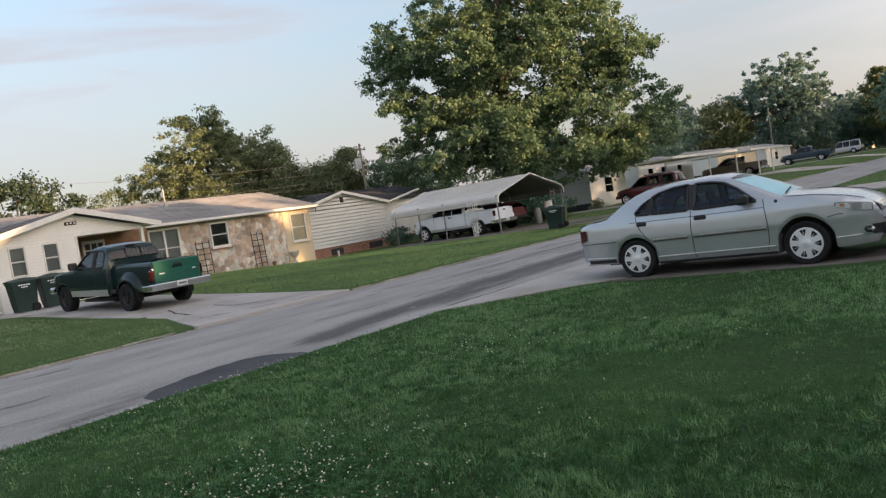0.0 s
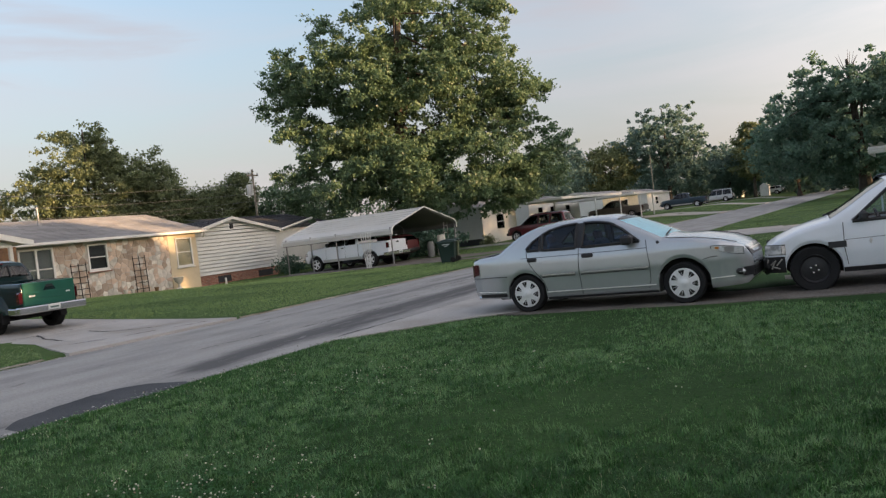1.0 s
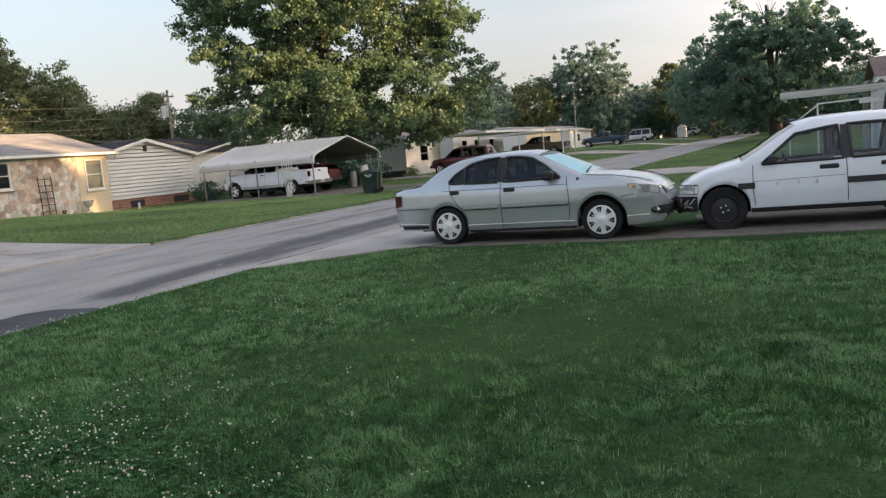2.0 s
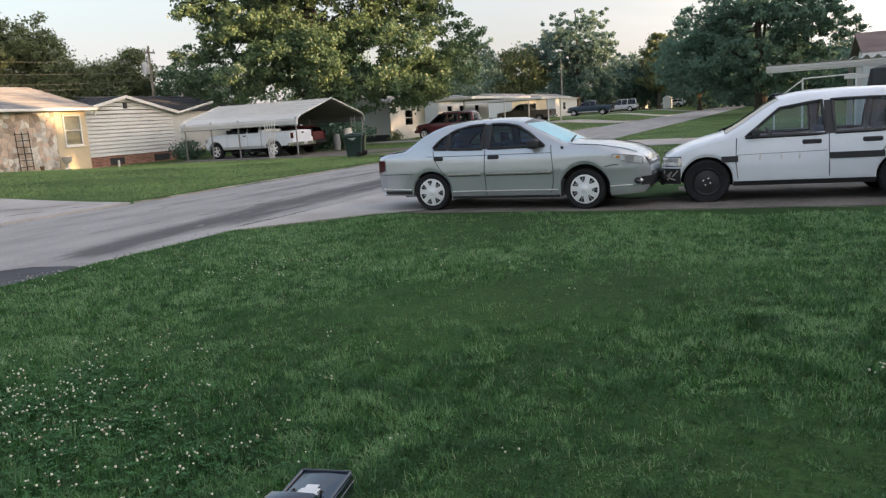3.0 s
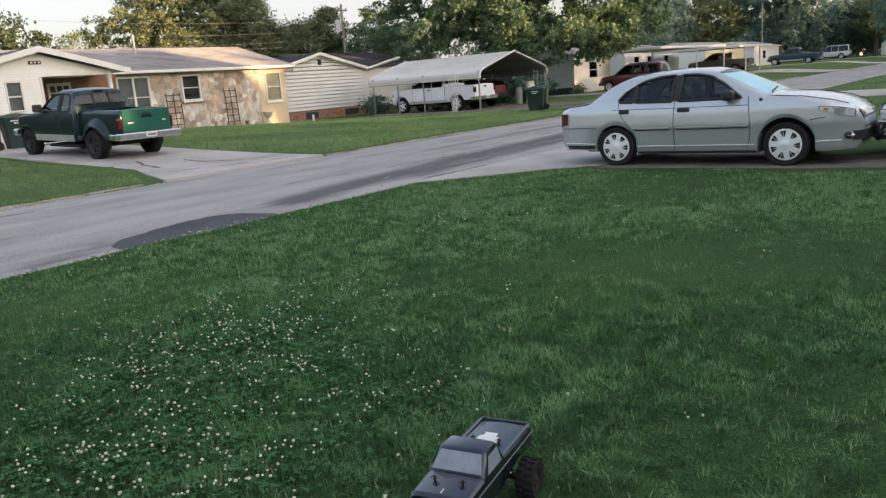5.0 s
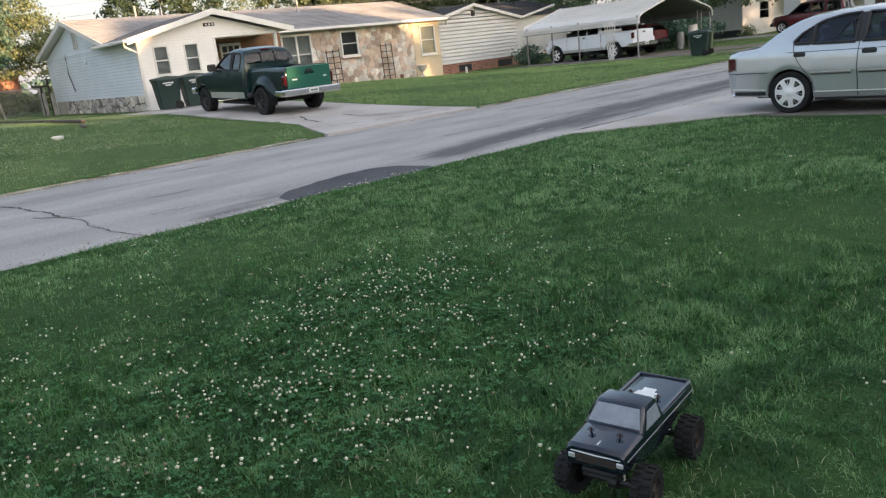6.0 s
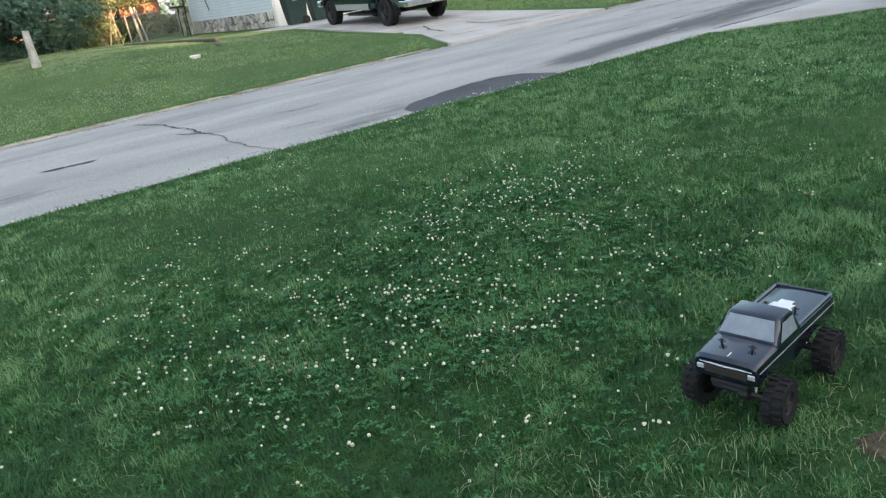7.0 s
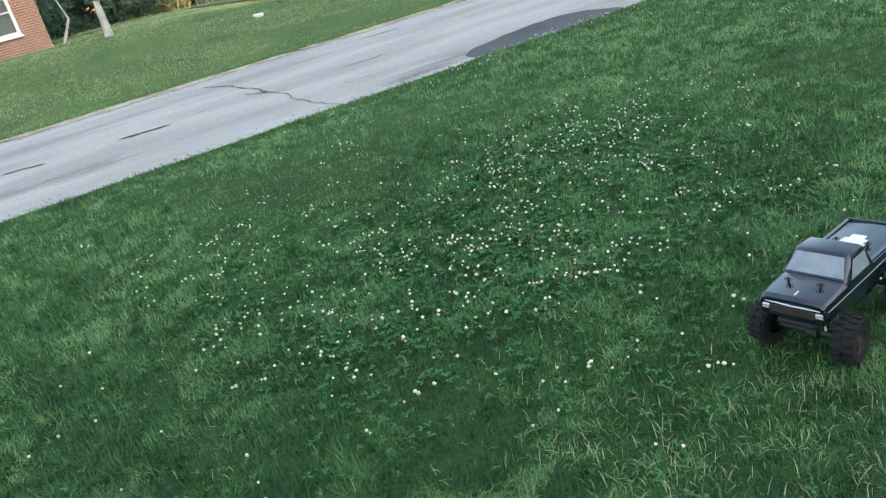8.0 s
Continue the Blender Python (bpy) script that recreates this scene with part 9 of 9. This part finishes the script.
def far_lawn(n, x0, x1, y0, y1, seed, size):
    r = np.random.default_rng(seed)
    x, y = r.uniform(x0, x1, n), r.uniform(y0, y1, n)
    keep = ~((y > 9.7) & (y < 13.7)) | (x > -13.9)
    keep &= ~((y > 31) & (y < 37.5)) & ~((x < -25) & (y > np.interp(-x, [24.9, 27, 29], [8.7, 8.3, 8.1])) & (y < np.interp(-x, [24.9, 27, 29], [9.0, 9.7, 10.2])) & (r.random(n) < 0.5))
    keep &= ~((x < -29.7) & (y > 11.2) & (y < 17.5)) & ~((x < -32.6) & (y > 17))
    keep &= ~((x > -17) & (y > 8.5 + np.clip((-14 - x) * 0.5, 0, 1.6)) & (y < 13.7))
    x, y = x[keep], y[keep]
    return x, y, r.uniform(0.6, 1.3, len(x)) * size


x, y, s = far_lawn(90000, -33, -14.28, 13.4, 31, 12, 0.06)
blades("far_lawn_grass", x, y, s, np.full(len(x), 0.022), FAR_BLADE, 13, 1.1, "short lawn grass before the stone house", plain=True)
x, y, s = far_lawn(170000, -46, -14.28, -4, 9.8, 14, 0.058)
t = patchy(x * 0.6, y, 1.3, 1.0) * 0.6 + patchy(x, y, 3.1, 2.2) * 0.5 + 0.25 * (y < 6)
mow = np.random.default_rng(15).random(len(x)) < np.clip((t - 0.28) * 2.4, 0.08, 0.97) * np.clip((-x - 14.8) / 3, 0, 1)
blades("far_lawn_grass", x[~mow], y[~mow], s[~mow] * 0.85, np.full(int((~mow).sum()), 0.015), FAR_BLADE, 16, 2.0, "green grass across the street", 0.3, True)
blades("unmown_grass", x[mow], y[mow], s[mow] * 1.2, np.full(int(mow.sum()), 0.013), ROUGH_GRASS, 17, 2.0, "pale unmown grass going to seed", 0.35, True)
r = np.random.default_rng(18)
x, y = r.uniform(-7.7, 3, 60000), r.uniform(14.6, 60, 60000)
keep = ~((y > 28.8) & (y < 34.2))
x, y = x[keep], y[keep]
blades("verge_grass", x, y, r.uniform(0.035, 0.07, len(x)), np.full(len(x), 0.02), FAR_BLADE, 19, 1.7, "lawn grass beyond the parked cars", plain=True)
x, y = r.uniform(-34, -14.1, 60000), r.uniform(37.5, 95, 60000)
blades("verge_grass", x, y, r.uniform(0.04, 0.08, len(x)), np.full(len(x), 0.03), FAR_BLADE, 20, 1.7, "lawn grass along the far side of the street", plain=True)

# plain turf round the rest of the lot
r = np.random.default_rng(24)
x, y = r.uniform(-7.6, 4.4, 70000), r.uniform(-9.0, 10.8, 70000)
keep = (np.degrees(np.arctan2(-x, y)) < -10) | (np.degrees(np.arctan2(-x, y)) > 101) | (np.hypot(x, y) < 1.3)
blades("lawn_grass", x[keep], y[keep], r.uniform(0.03, 0.07, int(keep.sum())), np.full(int(keep.sum()), 0.012), BLADE, 25, 1.15, "short green lawn grass round the house", 0.1, True)

# ---- white clover ----
CLOVER_WHITE = mat("clover_flower", (0.74, 0.70, 0.53), 0.8, var=0.2, scale=60, fine=200, bump=0.2, island=0.12)
CLOVER_TAN = mat("spent_clover", (0.36, 0.27, 0.18), 0.9, var=0.25, scale=60, fine=200, bump=0.2, island=0.25)
CLOVER_LEAF = leafy("clover_leaf", (0.026, 0.115, 0.026), (0.08, 0.235, 0.06), 0.6, 0.3, 1.5)
r = np.random.default_rng(31)
spots = []
for cx, cy, sx, sy, m in ((-4.6, 0.9, 0.5, 0.5, 120), (-3.6, 0.7, 0.35, 0.4, 110), (-4.4, 3.3, 0.5, 0.5, 110), (-3.1, 2.0, 0.5, 0.6, 480), (-3.9, 2.8, 0.45, 0.45, 240), (-2.6, 1.3, 0.35, 0.45, 150), (-4.3, 1.7, 0.8, 0.9, 150), (-4.9, 6.8, 0.9, 0.55, 130), (-7.35, 4.6, 0.2, 1.6, 90), (-6.6, 2.0, 0.6, 1.6, 60), (-4.0, 4.0, 2.0, 2.2, 80), (-3.0, 0.4, 0.7, 0.5, 60), (-1.5, 5.0, 2.2, 2.5, 22)):
    m = int(m * 0.78)
    k = max(4, int(m * 0.6))  # heads stand in small bunches
    a, b = r.normal(cx, sx, k), r.normal(cy, sy, k)
    pick_ = r.integers(0, k, m)
    a, b = a[pick_] + r.normal(0, 0.035, m), b[pick_] + r.normal(0, 0.035, m)
    spots.append(np.stack([a, b], 1))
spots = np.concatenate(spots)
spots = spots[(spots[:, 0] > ROAD_NEAR + 0.08) & (np.hypot(spots[:, 0], spots[:, 1]) > 1.3)]
white, tan = Shape(), Shape()
ball = [(math.sin(t) * c, math.sin(t) * s_, math.cos(t)) for t in (0.55, 1.2, 1.85, 2.5) for c, s_ in [(math.cos(k * math.pi / 3.5), math.sin(k * math.pi / 3.5)) for k in range(7)]]
ball_f = [(i * 7 + k, i * 7 + (k + 1) % 7, i * 7 + 7 + (k + 1) % 7, i * 7 + 7 + k) for i in range(3) for k in range(7)] + [tuple(range(7)), tuple(range(21, 28))]
for px, py in spots:
    h, s = r.uniform(0.04, 0.075), r.uniform(0.0040, 0.0079)
    z = gz(px, py) + h
    target = tan if r.random() < 0.14 else white
    jit = r.uniform(0.8, 1.2, len(ball))
    target.add([(px + s * b[0] * j, py + s * b[1] * j, z + s * 0.85 * b[2] * j) for b, j in zip(ball, jit)], ball_f)
solo("clover_flowers", white, CLOVER_WHITE, pose(0, 0, 0), "white clover flower heads scattered in the lawn", "clover", kind="stuff")
solo("spent_clover_flowers", tan, CLOVER_TAN, pose(0, 0, 0), "spent brown clover heads in the lawn", "clover", kind="stuff")
blades("clover_stems", spots[:, 0], spots[:, 1], np.full(len(spots), 0.07), np.full(len(spots), 0.003), CLOVER_LEAF, 33, 0.25, "thin clover stems under the flower heads")
# trefoil leaves round the flowers
m = 6000
pick = spots[r.integers(0, len(spots), m)] + r.normal(0, 0.16, (m, 2))
ang = r.uniform(0, 2 * math.pi, m)
lh = r.uniform(0.02, 0.05, m)
vs = []
for k in range(3):
    a = ang + k * 2.094
    d, e = np.stack([np.cos(a), np.sin(a)], 1), np.stack([-np.sin(a), np.cos(a)], 1)
    s = r.uniform(0.007, 0.013, m)[:, None]
    c = np.stack([pick[:, 0], pick[:, 1], lh], 1)
    flat = lambda v, dz: np.concatenate([v, np.full((m, 1), dz)], 1)
    vs.append(np.stack([c, c + flat(d * s + e * s * 0.6, 0.003), c + flat(d * s * 1.7, 0.001), c + flat(d * s - e * s * 0.6, 0.003)], 1))
v = np.concatenate(vs).reshape(-1, 3)
tagged(new("clover_leaves", mesh_of("clover_leaves", v, np.full(3 * m, 4), np.arange(12 * m), CLOVER_LEAF)), "low trefoil clover leaves in the lawn", "clover", kind="stuff")

# ---- the toy truck on the lawn ----
RC_BLACK = paint("gloss_black_shell", (0.005, 0.010, 0.022), 0.0, 0.2)
RC_GLASS = mat("milky_toy_glass", (0.26, 0.29, 0.33), 0.12, var=0.12, scale=12, bump=0.0, coat=0.4)
RC_RED = mat("red_toy_chassis", (0.20, 0.02, 0.015), 0.5, var=0.2)
rc = thing("toy_truck", pose(-1.50, 1.99, 0.012, 0, 0, -79), "black radio-controlled toy pickup with knobbly tyres on the lawn", "toy truck")


def loft(sections):
    """A shell through cross-sections of x, half width, low, belt, top, half width at the top."""
    rows = []
    for x, w, lo, belt, top, wt in sections:
        rows.append([(x, -w * 0.97, lo), (x, -w, (lo + belt) / 2), (x, -w, belt), (x, -(w + wt) / 2 - 0.002, belt + (top - belt) * 0.55), (x, -wt, top - 0.004), (x, -wt * 0.9, top), (x, 0, top + 0.002),
                     (x, wt * 0.9, top), (x, wt, top - 0.004), (x, (w + wt) / 2 + 0.002, belt + (top - belt) * 0.55), (x, w, belt), (x, w, (lo + belt) / 2), (x, w * 0.97, lo)])
    s = Shape().grid(rows)
    k = len(rows[0])
    s.f += [tuple(range(k)), tuple(len(s.v) - k + q for q in range(k))]
    return s


part("bed", loft([(-0.290, 0.098, 0.155, 0.215, 0.226, 0.094), (-0.285, 0.103, 0.15, 0.218, 0.23, 0.097), (-0.15, 0.106, 0.165, 0.219, 0.231, 0.099), (-0.022, 0.106, 0.14, 0.22, 0.232, 0.099)]), RC_BLACK, rc, "glossy black covered bed", True)
part("cab", loft([(-0.020, 0.106, 0.14, 0.225, 0.236, 0.098), (-0.012, 0.106, 0.135, 0.226, 0.285, 0.082), (0.0, 0.106, 0.132, 0.227, 0.296, 0.083), (0.07, 0.106, 0.132, 0.227, 0.299, 0.083), (0.088, 0.106, 0.132, 0.227, 0.293, 0.083), (0.138, 0.106, 0.135, 0.226, 0.236, 0.096)]), RC_BLACK, rc, "", True)
part("hood", loft([(0.138, 0.106, 0.14, 0.215, 0.234, 0.098), (0.2, 0.105, 0.165, 0.212, 0.231, 0.097), (0.262, 0.103, 0.155, 0.208, 0.226, 0.095), (0.275, 0.100, 0.158, 0.2, 0.216, 0.09)]), RC_BLACK, rc, "", True)
part("hood_stripe", Shape().box((0.145, -0.002, 0.2335), (0.25, 0.002, 0.2365), 0.0, pose(0, 0, 0, 0, 1.5, 0)), ALLOY, rc)
part("windscreen", Shape().grid([[(0.092 + 0.044 * t, y * (0.074 + 0.016 * t), 0.290 - 0.05 * t + 0.002) for y in (-1, -0.5, 0, 0.5, 1)] for t in (0, 0.5, 1)]), RC_GLASS, rc, "milky windscreen", True)
for sgn in (-1, 1):
    part("side_window", Shape().add([(0.005, sgn * 0.1065, 0.236), (0.122, sgn * 0.1065, 0.236), (0.08, sgn * 0.0925, 0.284), (0.008, sgn * 0.0925, 0.284)], [(0, 1, 2, 3)]), RC_GLASS, rc)
    part("bed_rail", Shape().box((-0.288, sgn * 0.094 - 0.006, 0.229), (-0.02, sgn * 0.094 + 0.006, 0.2365), 0.003), RC_BLACK, rc)
    part("body_line", Shape().tube([(-0.285, sgn * 0.107, 0.205), (0.265, sgn * 0.106, 0.2)], 0.0014, 4), GALV_POST, rc, "thin silver side line")
    part("headlight", Shape().box((0.268, sgn * 0.083 - 0.012, 0.176), (0.279, sgn * 0.083 + 0.012, 0.194), 0.003), CLEAR_LENS, rc, "square silver headlight")
    for x in (-0.11, 0.195):
        ring = [(x + 0.008 * math.cos(t), sgn * 0.05 + 0.012 * math.sin(t), 0.243) for t in np.linspace(0, 6.28, 9)]
        part("body_clip", Shape().tube(ring, 0.0016, 4, False).tube([(x, sgn * 0.05, 0.228), (x, sgn * 0.05, 0.25)], 0.004, 6), DARK_IRON, rc, "small wire body clip")
part("tail_rail", Shape().box((-0.292, -0.097, 0.226), (-0.282, 0.097, 0.238), 0.003), RC_BLACK, rc)
part("grille", Shape().box((0.268, -0.07, 0.168), (0.2775, 0.07, 0.196), 0.003), DARK_IRON, rc)
part("front_lip", Shape().tube([(0.272, -0.1, 0.202), (0.279, 0, 0.203), (0.272, 0.1, 0.202)], 0.0025, 5), ALLOY, rc, "silver front edge")
# a plain white emblem on the bed cover
part("emblem", Shape().prism([(1.05 * p - 0.02, 1.05 * q) for p, q in [(-0.145, -0.024), (-0.145, 0.02), (-0.12, 0.02), (-0.118, 0.034), (-0.08, 0.04), (-0.06, 0.03), (-0.062, 0.012), (-0.048, 0.004), (-0.062, -0.014), (-0.058, -0.03), (-0.085, -0.042), (-0.118, -0.034), (-0.12, -0.024)]], "z", 0.2345, 0.2375), WHITE_INK, rc, "plain white emblem")
part("chassis", Shape().box((-0.2, -0.035, 0.09), (0.22, 0.035, 0.135), 0.01), BLACK_PLASTIC, rc)
part("servo", Shape().box((0.12, -0.05, 0.11), (0.18, 0.02, 0.14), 0.005), RC_RED, rc, "red servo box")
part("front_bumper", Shape().box((0.225, -0.06, 0.12), (0.262, 0.06, 0.14), 0.006), BLACK_PLASTIC, rc)
for x in (-0.185, 0.185):
    part("axle", Shape().tube([(x, -0.09, 0.072), (x, 0.09, 0.072)], 0.014, 8).lathe([(0.001, -0.03), (0.028, -0.015), (0.028, 0.015), (0.001, 0.03)], 10, Matrix.Translation((x, 0.02, 0.072))), BLACK_PLASTIC, rc)
    for sgn in (-1, 1):
        part("shock", Shape().tube([(x, sgn * 0.055, 0.08), (x - 0.02, sgn * 0.045, 0.16)], 0.009, 7), CHROME, rc)
        w = new("wheel")
        w.parent = rc
        w.matrix_basis = pose(x, sgn * 0.128, 0.072, 0, 0, (9 * sgn if x > 0 else 0) - (6 if x > 0 else 0)) @ Matrix.Diagonal((1, 0.82, 1, 1))
        k = sgn
        tyre = Shape().lathe([(0.036, -0.036 * k), (0.064, -0.039 * k), (0.070, -0.028 * k), (0.071, 0), (0.070, 0.028 * k), (0.064, 0.039 * k), (0.038, 0.036 * k)], 28)
        part("tyre", tyre, RUBBER, w, "", True)
        lugs = Shape()
        for q in range(18):
            a = 2 * math.pi * q / 18
            for o in (-0.02, 0.02):
                lugs.box((-0.006, o - 0.017, 0.068), (0.006, o + 0.017, 0.077), 0.002, Matrix.Rotation(a + (0.17 if o > 0 else 0), 4, "Y"))
        part("tread", lugs, RUBBER, w, kind="stuff")
        rim = Shape().lathe([(0.040, 0.034 * k), (0.037, 0.02 * k), (0.02, 0.015 * k), (0.012, 0.03 * k), (0.001, 0.031 * k)], 20)
        for q in range(6):
            rim.box((-0.004, min(0.016 * k, 0.028 * k), 0.01), (0.004, max(0.016 * k, 0.028 * k), 0.038), 0.001, Matrix.Rotation(2 * math.pi * q / 6, 4, "Y"))
        part("rim", rim, DARK_IRON, w, "", True)

# ---- stones of the house front and its skirt, last ----
rubble(house, "x+", FRONT_X + 0.004, 21.0, 27.36, 0.1, EAVE - 0.05, 0.27, 41, (STONE, PALE_STONE), [(stone_hole[0] - 0.02, stone_hole[1] + 0.02, 1.44, stone_hole[3] + 0.02)])
rubble(house, "x+", FRONT_X + 0.004, 17.9, 21.0, 0.1, EAVE - 0.05, 0.27, 42, (STONE, PALE_STONE), [(double_hole[0] - 0.02, double_hole[1] + 0.02, 0.9, double_hole[3] + 0.02)])
rubble(house, "y-", END_Y - 0.025, -40.0, WING_X + 0.02, 0.3, 0.98, 0.27, 43, (SKIRT_STONE, PALE_STONE), (), 0.05)

# the brick end wall, brick by brick where it comes into view
rest = Shape()
for row in range(34):
    y = -3.6 + (0.105 if row % 2 else 0)
    while y < 0.9:
        z = 0.55 + row * 0.077
        if not (-1.6 < y + 0.1 < 0.15 and 1.35 < z < 2.75):
            low, top = (bx - 0.05, y, z), (bx, min(y + 0.2, 0.93), z + 0.066)
            if y > -0.75:
                wpart("brick", Shape().box(low, top, 0.004), BRICK, brickhouse)
            else:
                rest.box(low, top)
        y += 0.21
wpart("brickwork", rest, BRICK, brickhouse, "red brick laid in running bond", kind="stuff")
